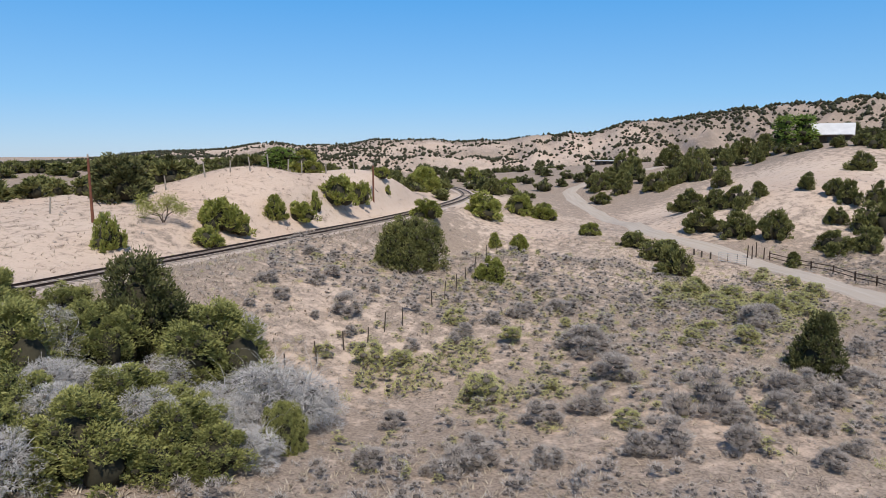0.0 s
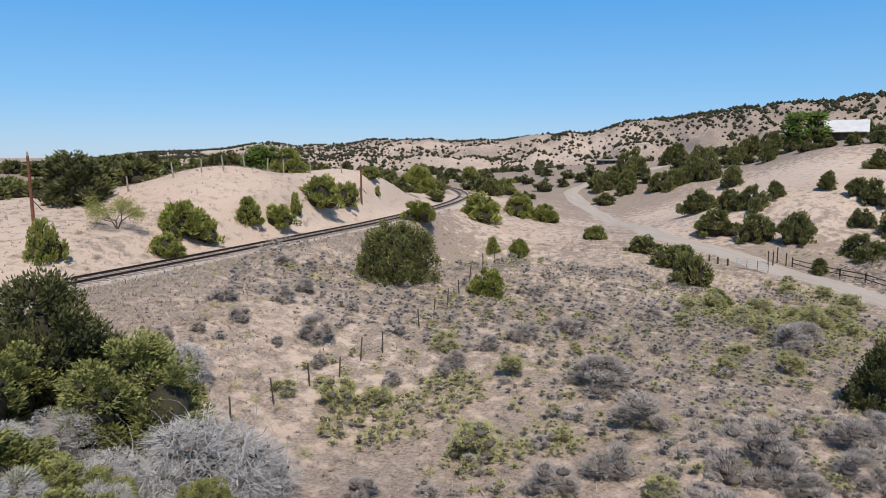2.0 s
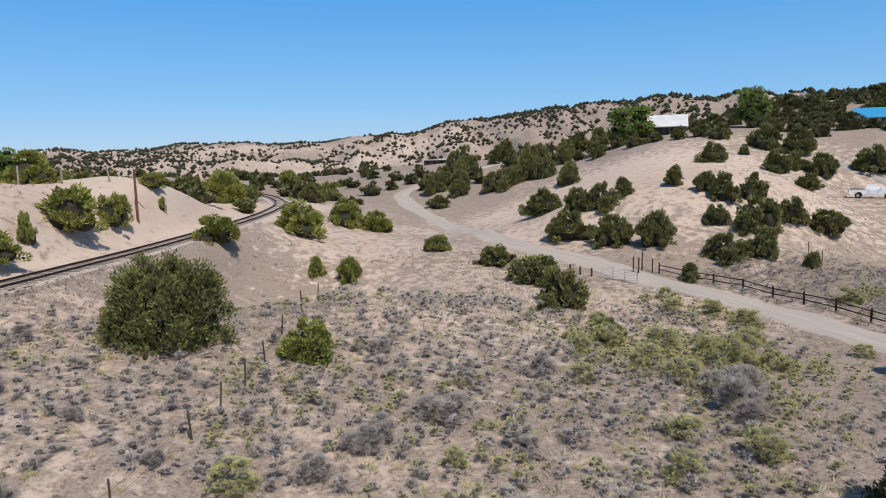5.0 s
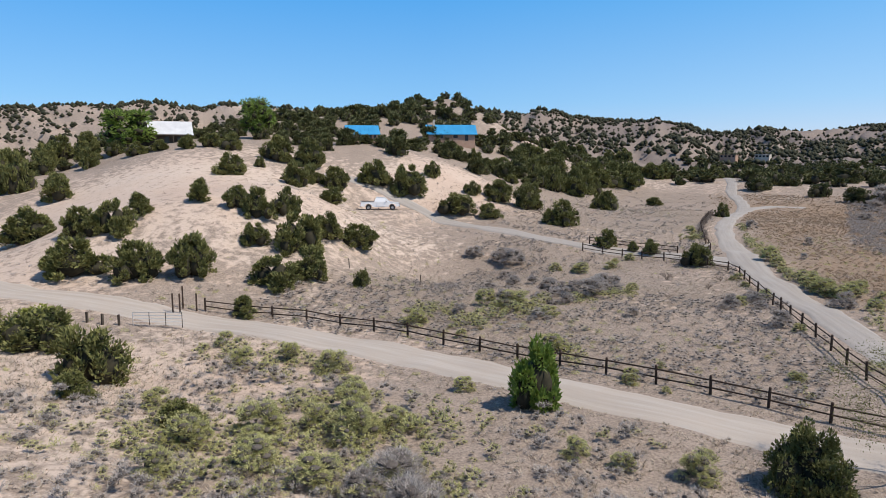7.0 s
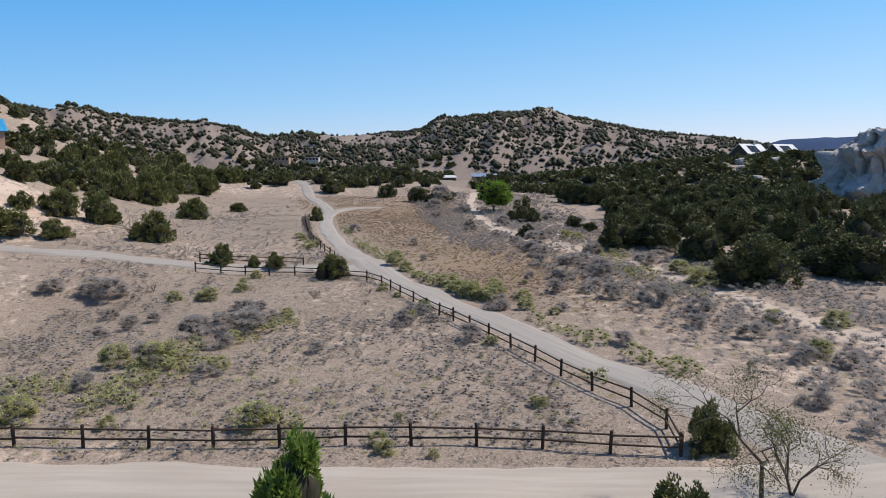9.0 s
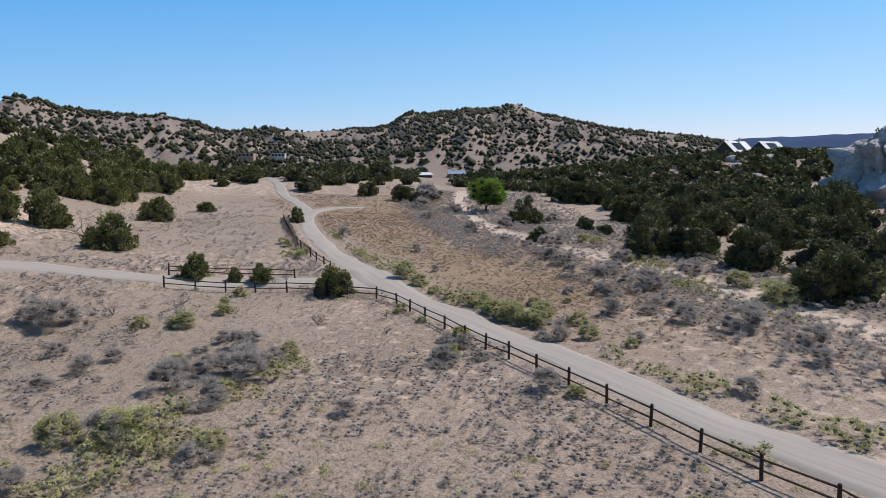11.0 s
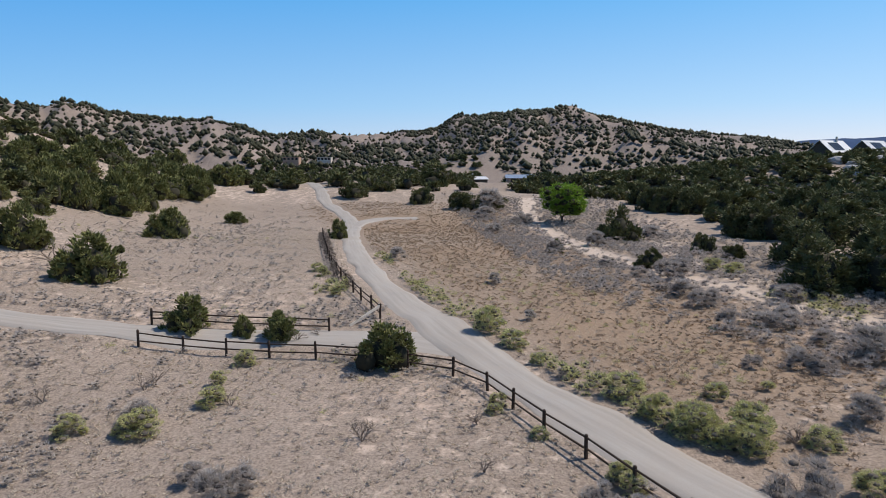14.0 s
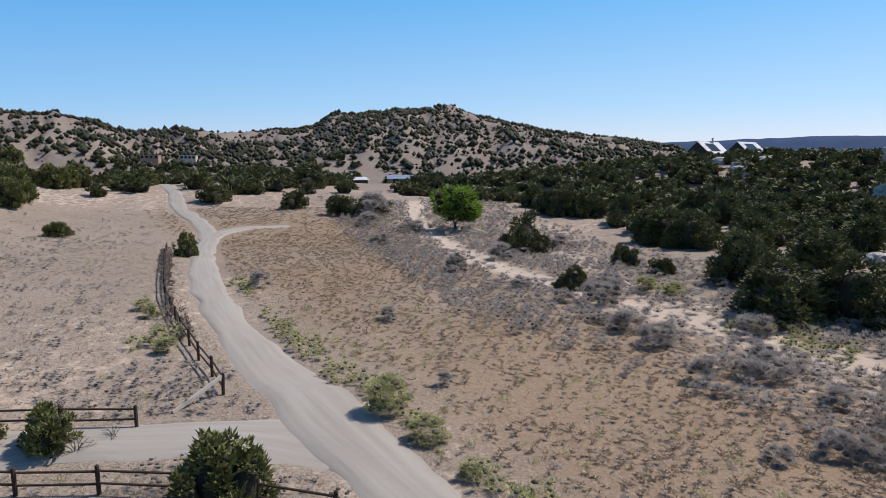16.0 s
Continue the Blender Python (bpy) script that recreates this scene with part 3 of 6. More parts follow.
# ---- railway ----
def railway():
    line = spline(RAIL, 0.6)
    line = line[(line[:, 1] > 5) & (line[:, 1] < 205)]
    d = np.gradient(line, axis=0)
    d /= np.linalg.norm(d, axis=1)[:, None]
    side = np.stack([d[:, 1], -d[:, 0]], 1)
    strip("ballast", line[::2], 2.3, -0.02, BALLAST, "dusty brown ballast bed under the railway track", "ballast", 0.4, 9, BED)
    track = thing("railway_track", "rusty single railway track on dark timber sleepers", "railway track", m=pose(0, 0, BED))
    for way in (-1, 1):
        profile = [(-0.07, 0.16), (0.07, 0.16), (0.05, 0.19), (0.012, 0.20), (0.012, 0.27), (0.037, 0.28), (0.037, 0.315), (-0.037, 0.315),
                   (-0.037, 0.28), (-0.012, 0.27), (-0.012, 0.20), (-0.05, 0.19)]
        v = [(*(line[i] + side[i] * (way * 0.754 + a)), z) for i in range(0, len(line), 3) for a, z in profile]
        n, k = len(v) // 12, 12
        f = [(i * k + j, i * k + (j + 1) % k, (i + 1) * k + (j + 1) % k, (i + 1) * k + j) for i in range(n - 1) for j in range(k)]
        part("rail", mesh_of("rail", v, f, STEEL), STEEL, track)
    tie = bmesh.new()
    block((2.55, 0.24, 0.17), bevel=0.02, bm=tie)
    me = bpy.data.meshes.new("sleeper")
    tie.to_mesh(me)
    tie.free()
    me.materials.append(SLEEPER)
    rng = random.Random(4)
    for i in range(0, len(line)):
        if not 38 < line[i, 1] < 200:
            continue
        ob = new("sleeper", me)
        ob.parent = track
        ob.matrix_basis = pose(*line[i], rng.uniform(-0.12, -0.08), 0, 0, math.degrees(math.atan2(side[i, 1], side[i, 0])) + rng.uniform(-2, 2))


railway()


# ---- plants ----
def ball(rng, sub=1):
    bm = bmesh.new()
    bmesh.ops.create_icosphere(bm, subdivisions=max(1, sub + 1) if sub else 1, radius=1.0)
    v = np.array([p.co for p in bm.verts])
    f = np.array([[p.index for p in q.verts] for q in bm.faces])
    bm.free()
    return v, f


BALL_V, BALL_F = ball(None, 1)
CHIP_V, CHIP_F = ball(None, 0)


def leaves_at(rng, place, way, length, width):
    """Pointed four-cornered sprays that start at the places and grow the given ways."""
    n = len(place)
    way = way / (np.linalg.norm(way, axis=1)[:, None] + 1e-9)
    side = np.cross(way, rng.normal(size=(n, 3)))
    side /= np.linalg.norm(side, axis=1)[:, None] + 1e-9
    ln, wd = (length * rng.uniform(0.6, 1.3, n))[:, None], (width * rng.uniform(0.6, 1.3, n))[:, None]
    v = np.stack([place, place + way * ln * 0.45 + side * wd, place + way * ln, place + way * ln * 0.55 - side * wd], 1).reshape(-1, 3)
    return v, np.arange(4 * n).reshape(n, 4)


def crown(seed, lumps=26, leaves=2600, leaf=0.075, form="round", mat=None, core=0.7, lift=0.95, slim=0.30, inner=None):
    """A crown one metre wide and one high: lumps of foliage with ragged sprays over a darker heart."""
    rng = np.random.default_rng(seed)
    centres, radii = [], []
    for k in range(lumps):
        z = rng.uniform(0.10, 0.86)
        if form == "dome":
            wide = 0.5 * math.sqrt(max(0.02, 1 - (z / 1.02) ** 2))
        else:
            wide = 0.5 * math.sqrt(max(0.02, 1 - ((z - 0.42) / 0.62) ** 2))
        r = rng.uniform(0.10, 0.17) * (0.72 if lumps > 45 else 1.0)
        a, out = rng.uniform(0, 2 * math.pi), max(0.0, wide - r) * rng.uniform(0.25, 1.0) ** 0.3
        centres.append((out * math.cos(a), out * math.sin(a), z))
        radii.append(r)
    c, r = np.array(centres), np.array(radii)
    pick = rng.integers(0, lumps, leaves)
    way = rng.normal(size=(leaves, 3))
    way /= np.linalg.norm(way, axis=1)[:, None]
    at = c[pick] + way * (r[pick] * rng.uniform(0.70, 1.08, leaves))[:, None]
    grow = way + np.array([0, 0, lift]) + rng.normal(size=(leaves, 3)) * 0.35
    grow /= np.linalg.norm(grow, axis=1)[:, None]
    side = np.cross(grow, rng.normal(size=(leaves, 3)))
    side *= leaf * slim * rng.uniform(0.6, 1.4, (leaves, 1)) / (np.linalg.norm(side, axis=1)[:, None] + 1e-9)
    v = np.stack([at - side, at + side, at + grow * leaf * rng.uniform(0.7, 1.5, (leaves, 1))], 1).reshape(-1, 3)
    v[:, 2] = np.clip(v[:, 2], 0.02, None)
    f3 = np.arange(3 * leaves).reshape(-1, 3)
    # Hearts take the inner colour, by default the painted shade of a crown.
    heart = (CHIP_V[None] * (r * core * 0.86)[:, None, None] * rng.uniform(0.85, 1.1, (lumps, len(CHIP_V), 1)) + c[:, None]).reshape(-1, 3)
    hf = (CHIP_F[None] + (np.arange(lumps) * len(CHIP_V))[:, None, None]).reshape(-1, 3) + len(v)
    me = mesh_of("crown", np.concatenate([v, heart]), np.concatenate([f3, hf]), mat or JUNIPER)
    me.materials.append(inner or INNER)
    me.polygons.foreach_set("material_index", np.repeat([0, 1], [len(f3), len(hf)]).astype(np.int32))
    return me


def juniper_crown(seed, lumps=60, leaves=4200, leaf=0.055, form="round", mat=None, lift=0.9, slim=0.34):
    """A crown one metre wide and one high: several leaning stems' domes of upright tufts, skirted to the ground, over a dark heart."""
    rng = np.random.default_rng(seed)
    count = int(rng.integers(2, 4)) if form == "cone" else 5 if form == "ball" else int(rng.integers(3, 6))
    turn = rng.uniform(0, 6.2832)
    stems = []
    for k in range(count):
        out = 0.04 if k == 0 else rng.uniform(0.10, 0.17) if form == "cone" else rng.uniform(0.16, 0.30)
        a = turn + 6.2832 * k / max(1, count - 1) + rng.uniform(-0.5, 0.5)
        wide = (0.36 if k == 0 else rng.uniform(0.17, 0.25)) if form == "cone" else (rng.uniform(0.27, 0.33) if k == 0 else rng.uniform(0.17, 0.28))
        tall = 1.0 if k == 0 else rng.uniform(0.50, 0.92)
        if form == "ball":
            out, wide, tall = (0.02, 0.40, 1.0) if k == 0 else (rng.uniform(0.20, 0.26), rng.uniform(0.22, 0.27), rng.uniform(0.70, 0.90))
        stems.append((out * math.cos(a), out * math.sin(a), wide, tall))
    stems = np.array(stems)
    pick = rng.choice(count, lumps, p=stems[:, 2] * stems[:, 3] / (stems[:, 2] * stems[:, 3]).sum())
    sx, sy, wide, tall = stems[pick].T
    u, a = rng.uniform(0.03, 0.97, lumps) ** 0.85, rng.uniform(0, 6.2832, lumps)
    shape = (1 - u) ** 0.62 * 1.05 if form == "cone" else np.sqrt(1 - u**2.4)
    reach = wide * shape * rng.uniform(0.72, 1.06, lumps)
    c = np.stack([sx + reach * np.cos(a), sy + reach * np.sin(a), u * tall * 0.88], 1)
    r = rng.uniform(0.060, 0.115, lumps) * (0.85 if lumps > 55 else 1.0)
    own = rng.integers(0, lumps, leaves)
    way = rng.normal(size=(leaves, 3))
    way /= np.linalg.norm(way, axis=1)[:, None]
    at = c[own] + way * r[own][:, None] * np.array([1.0, 1.0, 1.5]) * rng.uniform(0.55, 1.08, (leaves, 1))
    away = np.stack([np.cos(a[own]), np.sin(a[own]), 0 * u[own]], 1)
    grow = way * 0.7 + away * 0.35 + np.array([0, 0, lift]) + rng.normal(size=(leaves, 3)) * 0.30
    grow /= np.linalg.norm(grow, axis=1)[:, None]
    side = np.cross(grow, rng.normal(size=(leaves, 3)))
    side *= leaf * slim * rng.uniform(0.6, 1.4, (leaves, 1)) / (np.linalg.norm(side, axis=1)[:, None] + 1e-9)
    v = np.stack([at - side, at + side, at + grow * leaf * rng.uniform(0.7, 1.6, (leaves, 1))], 1).reshape(-1, 3)
    # Hearts and chips in INNER paint the shade seen through the leaves.
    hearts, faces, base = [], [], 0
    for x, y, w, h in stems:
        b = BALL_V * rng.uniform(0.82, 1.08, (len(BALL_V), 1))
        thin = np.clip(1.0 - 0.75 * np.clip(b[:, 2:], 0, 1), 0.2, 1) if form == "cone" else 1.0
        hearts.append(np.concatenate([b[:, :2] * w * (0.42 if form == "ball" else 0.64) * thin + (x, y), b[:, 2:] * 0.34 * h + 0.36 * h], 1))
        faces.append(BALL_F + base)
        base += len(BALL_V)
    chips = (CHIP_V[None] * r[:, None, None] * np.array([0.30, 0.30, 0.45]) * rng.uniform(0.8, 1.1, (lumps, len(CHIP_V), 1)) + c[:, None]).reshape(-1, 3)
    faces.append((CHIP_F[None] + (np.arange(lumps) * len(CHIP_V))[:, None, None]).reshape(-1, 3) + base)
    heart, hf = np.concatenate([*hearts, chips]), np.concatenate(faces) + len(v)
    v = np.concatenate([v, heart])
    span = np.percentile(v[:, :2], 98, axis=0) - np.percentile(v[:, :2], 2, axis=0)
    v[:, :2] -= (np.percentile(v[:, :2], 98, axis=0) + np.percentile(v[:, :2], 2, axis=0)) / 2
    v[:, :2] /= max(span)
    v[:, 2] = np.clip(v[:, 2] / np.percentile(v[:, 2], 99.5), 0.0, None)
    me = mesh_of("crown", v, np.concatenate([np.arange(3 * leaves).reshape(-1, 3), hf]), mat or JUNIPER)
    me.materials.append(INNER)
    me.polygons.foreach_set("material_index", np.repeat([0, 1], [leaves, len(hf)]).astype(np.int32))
    return me


def tube(points, radii, sides, mat, name):
    """One tapered, bent limb."""
    bm, rings = bmesh.new(), []
    for (x, y, z), r in zip(points, radii):
        rings.append([bm.verts.new((x + r * math.cos(6.2832 * k / sides), y + r * math.sin(6.2832 * k / sides), z)) for k in range(sides)])
    for p, q in zip(rings[:-1], rings[1:]):
        for k in range(sides):
            bm.faces.new((p[k], p[(k + 1) % sides], q[(k + 1) % sides], q[k]))
    bm.faces.new(rings[-1])
    me = bpy.data.meshes.new(name)
    bm.to_mesh(me)
    bm.free()
    me.materials.append(mat)
    return me


def tree_kind(name, label, category, group, crown_me, seed):
    """A plant one metre wide and high: a crooked trunk, three limbs and a crown."""
    rng = random.Random(seed)
    ob = thing(name, label, category, group)
    lean = [(rng.uniform(-0.03, 0.03) * k, rng.uniform(-0.03, 0.03) * k, -0.06 + 0.17 * k) for k in range(5)]
    part("trunk", tube(lean, (0.05, 0.042, 0.034, 0.024, 0.012), 7, BARK, "trunk"), None, ob)
    for k in range(3):
        x, y, z = lean[k + 1]
        a = 2.1 * k + rng.uniform(0, 1)
        part("limb", tube([(x, y, z), (x + 0.12 * math.cos(a), y + 0.12 * math.sin(a), z + 0.08), (x + 0.26 * math.cos(a), y + 0.26 * math.sin(a), z + 0.22)],
                          (0.022, 0.016, 0.006), 5, BARK, "limb"), None, ob)
    part("crown", crown_me, None, ob)
    return ob


def settle(kinds, spots, seed, sink=0.08, swell=0.95):
    """Sets out copies of some kinds of plant at spots of x, y, width and height."""
    rng = random.Random(seed)
    last = {}
    for i, (x, y, w, h) in enumerate(spots):
        k = rng.randrange(len(kinds))
        m = pose(x, y, height(x, y) - sink * h, 0, 0, rng.uniform(0, 360)) @ Matrix.Diagonal((w * swell, w * swell, h * (1 + swell) / 2, 1))
        if k in last:
            copy_thing(kinds[k], last[k])
        last[k] = m
    for k, m in last.items():
        kinds[k].matrix_basis = m
    for k, ob in enumerate(kinds):
        if k not in last:
            for o in (*ob.children_recursive, ob):
                bpy.data.objects.remove(o)


JUNIPERS_BANK = [
    (-10, 75.6, 2.5, 2.8), (-6.2, 82.7, 1.4, 2.6), (-4.1, 88.2, 4.5, 3.8), (-1.3, 94, 2.7, 3.1), (10.7, 135.5, 6.1, 5.2),
    (2.7, 103.1, 0.9, 1.5), (7.9, 95.1, 4.3, 2.8), (27.1, 124.1, 5.2, 3.9), (31.2, 122.7, 4.3, 3), (17.3, 95.4, 1.9, 2.2),
    (32.9, 101.5, 3, 2.1), (34.7, 175.2, 5.8, 4.5), (31.2, 209.5, 6.2, 4.7), (1.8, 104.8, 2.4, 1.7), (-14.6, 68.7, 2.6, 2.6),
    (-20.3, 56.7, 2.2, 3.1),
]
JUNIPERS_ROADSIDE = [
    (35.9, 91, 3.9, 2.3), (35.8, 82.4, 4.5, 2.8), (33.7, 73.2, 3.8, 3.6), (30.7, 70.3, 2.2, 1.5), (27.7, 127.3, 5.5, 4),
    (31.2, 123.8, 4.1, 3.1), (33.2, 102.3, 2.9, 2.1), (51, 78.6, 2.5, 1.9), (31.1, 62.7, 2, 1.4), (63.7, 75.8, 1.6, 1.9),
]
JUNIPERS_SANDHILL_A = [
    (58.2, 82, 4.7, 3.2), (62.1, 81.3, 4.1, 3.3), (51.4, 92.6, 4.3, 4), (54.8, 89.1, 4, 4.4), (49.3, 98.4, 5.7, 3.9),
    (64.5, 90.2, 3.3, 2.4), (67.2, 87.1, 5, 4.5), (74.2, 88.2, 3.9, 3.5), (78.4, 87, 4.4, 3.2), (55.9, 117.8, 6.1, 4.3),
    (56.7, 102.96, 4.02, 4.05), (54.9, 106.04, 3.69, 3.52), (61.2, 104.4, 3.5, 2.6), (67.4, 102.1, 3.3, 2.8),
    (68.7, 97.2, 2.9, 2.8), (69, 94, 3.6, 3.9), (72.8, 93.3, 3.3, 3.6), (88.9, 119.4, 4.8, 3.7), (98.4, 122.1, 1.9, 1.9),
    (95.3, 111.3, 4.3, 4), (103.23, 109.72, 4.14, 4.14), (101.37, 112.88, 3.8, 3.6), (86.4, 97.2, 4, 2.5),
    (116.33, 103.21, 6.78, 5.7),
]
JUNIPERS_SANDHILL_B = [
    (113.27, 108.39, 6.22, 4.96), (109.02, 120.55, 5.88, 5.52), (106.38, 125.05, 5.39, 4.8), (53.6, 156.9, 4.5, 2.8),
    (60, 162.2, 4.3, 3.9), (57.8, 176.8, 4.6, 3.7), (62.1, 177.3, 5.9, 4.7), (69.07, 174.95, 4.32, 6.07),
    (67.13, 178.25, 3.96, 5.28), (65.9, 155.5, 5.8, 4.8), (76.05, 153.91, 4.68, 7.36), (73.95, 157.49, 4.29, 6.4),
    (71.49, 157.59, 3.96, 4.05), (69.71, 160.61, 3.63, 3.52), (72.5, 138.2, 5, 4.5),
]
JUNIPERS_RIDGE = [
    (91.8, 206.0, 8.0, 6.4), (84.6, 177.9, 5.6, 6.4), (88.4, 180.5, 5.2, 5.6), (69.0, 157.4, 5.0, 4.4), (72.5, 160.0, 4.6, 4.0), (93.9, 176.3, 5.4, 5.6), (101.0, 181.5, 6.4, 6.0),
    (105.0, 178.0, 5.6, 5.4), (95.8, 164.6, 5.0, 4.6), (99.0, 160.5, 4.2, 3.2), (96.0, 150.5, 4.2, 2.8), (98.6, 147.6, 3.6, 2.2), (100.4, 142.0, 4.0, 2.8), (104.5, 140.0, 4.2, 2.8),
    (108.5, 138.0, 4.0, 3.0), (103.6, 134.2, 4.0, 3.2), (70.4, 190.0, 5.2, 6.4), (74.0, 192.6, 5.0, 7.0), (57.6, 170.4, 5.2, 5.2), (60.6, 172.4, 4.6, 4.2), (63.0, 169.0, 4.4, 4.4),
    (89.0, 168.0, 4.6, 4.6), (91.5, 158.0, 4.2, 4.0), (26.9, 152.2, 5.4, 4.0),
]
JUNIPERS_TRUCKSLOPE_A = [
    (115.2, 92.8, 5.9, 3.8), (115.4, 86.9, 3.7, 2.8), (128.6, 91.3, 4.6, 4.3), (129.3, 85.8, 4.9, 4.9), (125.9, 95.5, 3.1, 2.8),
    (118.5, 75.6, 5.2, 4.5), (147.8, 76.6, 5, 4.3), (159.2, 106.3, 5.1, 3.8), (159.28, 111.91, 3.9, 4.23),
    (157.52, 114.89, 3.58, 3.68), (126, 104.2, 3, 3.4), (154.5, 99.9, 3, 2.2), (175.94, 92.53, 4.62, 4.97),
    (173.86, 96.07, 4.24, 4.32), (181.68, 89.41, 3.9, 4.78), (179.92, 92.39, 3.58, 4.16), (96.5, 50.2, 3.3, 2.9),
    (102.9, 57.2, 2.4, 2.2), (103.8, 59.7, 1.7, 1.6), (105.4, 63.7, 3.3, 2.7), (147.4, 77.4, 4.8, 3.7), (130.1, 92.1, 5.1, 3.9),
    (154.9, 55.4, 3, 3), (180.2, 73.9, 3.6, 2.3),
]
JUNIPERS_TRUCKSLOPE_B = [
    (163.6, 93.56, 4.02, 6.16), (161.8, 96.64, 3.69, 5.36), (171.81, 91.52, 4.92, 6.72), (169.59, 95.28, 4.51, 5.84),
    (176.3, 90.4, 6.1, 6.7), (205.56, 91.83, 5.16, 6.62), (203.24, 95.77, 4.73, 5.76), (209.39, 87.94, 4.86, 7.08),
    (207.21, 91.66, 4.46, 6.16), (211.1, 86.8, 6, 6), (240.5, 84.21, 6.24, 5.52), (237.7, 88.99, 5.72, 4.8),
    (251.69, 70.98, 6.6, 4.69), (248.71, 76.02, 6.05, 4.08), (175.36, 102.87, 4.26, 4.97), (173.44, 106.13, 3.91, 4.32),
    (163, 105.5, 5.5, 4.4), (193.56, 105.07, 5.58, 5.52), (191.04, 109.33, 5.12, 4.8), (223.77, 107.94, 5.64, 5.8),
    (221.23, 112.26, 5.17, 5.04), (431.95, 149.15, 9.54, 8.74), (427.65, 156.45, 8.75, 7.6),
]
JUNIPERS_VALLEY = [
    (153.2, 15, 5.9, 5.5), (129.3, 20.6, 2.9, 2.3), (138, 9.7, 2.8, 2.8), (132.9, 8.6, 2.7, 1.9), (141.4, 27.6, 2.1, 1.9),
    (201, 25.7, 7, 3.7), (199.2, 31.8, 6.8, 3.9), (205, 39.9, 5.3, 3.8), (211.7, 54.1, 6.7, 3.7), (222.9, 47.1, 5.3, 3.4),
    (236.9, 33.9, 8.6, 6.5),
]
JUNIPERS_WOODS = [
    (85.1, 7.1, 7.5, 6.1), (111.8, 5.6, 13.9, 9.1), (101.9, 4.4, 7.9, 5), (95.3, -7.2, 11.5, 5.4), (86.7, -6.4, 7.3, 4.8),
    (191.2, -9.1, 11.5, 6.5), (207.5, -9.5, 11, 7.1), (154.3, -6.5, 9.1, 10.3), (175.1, -27.1, 14.6, 9.3),
    (113.5, -5.8, 8.2, 6.5), (144.6, -29.8, 12, 8.7), (106, -10.5, 8.4, 5.3), (160.4, -27.8, 12.1, 8.5), (176.9, -12.6, 12, 8),
    (147.8, -5.9, 12.2, 8.4), (114.2, 10.3, 8.2, 6.3), (126.3, 4.7, 8.7, 5.8), (149.5, -17.7, 11, 7.1), (194.3, -7.6, 10.2, 5.7),
    (187.5, -11.4, 9.8, 6.5), (157.1, -6.4, 6.7, 5), (166.5, -25.5, 11.1, 6.5),
]
JUNIPERS_HILLSIDE = [
    (188.2, 107.1, 3.9, 3.1), (192.4, 103.2, 6.5, 5.1), (166.9, 96, 6.5, 5.1), (168.4, 93.7, 5.1, 4), (166.7, 89.7, 6.1, 4.8),
    (194.8, 96.9, 6.5, 5.1), (195.1, 92, 6.4, 5), (200.4, 90.4, 6.5, 5.1), (203.6, 87, 6.5, 5.1), (231.1, 86.3, 6.5, 5.1),
    (236.5, 84.1, 6.5, 5.1), (129.8, 85.1, 3.3, 2.5), (151.4, 94.2, 4.2, 3.3), (182.9, 105.7, 5.7, 4.4), (186, 111.5, 5.1, 4),
    (180.2, 74.5, 2.9, 2.2), (133.7, 77.9, 1.2, 0.9),
]
def junipers(seed, n, form="round", mat=None, group="junipers", label="dense dark green juniper on sandy ground", leaves=4200, lumps=60, leaf=0.058, lift=0.95):
    return [tree_kind("juniper", label, "juniper", group, juniper_crown(seed + k, lumps, leaves, leaf, form, mat, lift), seed + k) for k in range(n)]


settle(junipers(10, 5, mat=BRIGHT, label="yellow-green juniper on the sandy railway bank"), JUNIPERS_BANK, 1)
settle(junipers(12, 1, form="ball", mat=OLIVE, label="large round dark green juniper on the railway embankment", leaves=30000, lumps=280, leaf=0.026), [(3.6, 61.8, 5.7, 5.0)], 15)
settle(junipers(20, 4, mat=OLIVE, label="rounded dark green juniper beside the dirt road"), JUNIPERS_ROADSIDE, 2)
settle(junipers(30, 6, mat=OLIVE, label="rounded dark green juniper on the pale sandy hill", leaves=4600), JUNIPERS_SANDHILL_A + JUNIPERS_SANDHILL_B + JUNIPERS_RIDGE, 3)
settle(junipers(40, 5, mat=OLIVE, label="dark green juniper on the grassy slope", leaves=3400), JUNIPERS_TRUCKSLOPE_A + JUNIPERS_TRUCKSLOPE_B, 4)
settle(junipers(50, 4, label="dark green juniper among sagebrush on the valley floor"), JUNIPERS_VALLEY, 5)
settle(junipers(46, 5, mat=OLIVE, label="rounded dark juniper on the sandy slope above the valley road", leaves=3400), JUNIPERS_HILLSIDE, 16)
settle(junipers(60, 5, label="large dark juniper at the edge of the wood", leaves=7000, lumps=80, leaf=0.042, lift=0.6), [(x, y, min(w, 7.0), min(h, 5.4)) for x, y, w, h in JUNIPERS_WOODS], 6)
settle(junipers(70, 1, "cone", label="upright dark green juniper among grey sagebrush", leaves=18000, lumps=130, leaf=0.032), [(26.6, 38.2, 3.2, 4.0)], 7)
settle(junipers(71, 1, mat=OLIVE, label="dark green juniper at the corner of the rail fence", leaves=7000, lumps=70, leaf=0.05), [(48.0, 31.2, 2.2, 2.4)], 8)
settle(junipers(72, 1, mat=OLIVE, label="olive green juniper beside the dirt road junction", leaves=16000, lumps=120, leaf=0.034), [(40.2, 36.3, 3.2, 3.0)], 9)


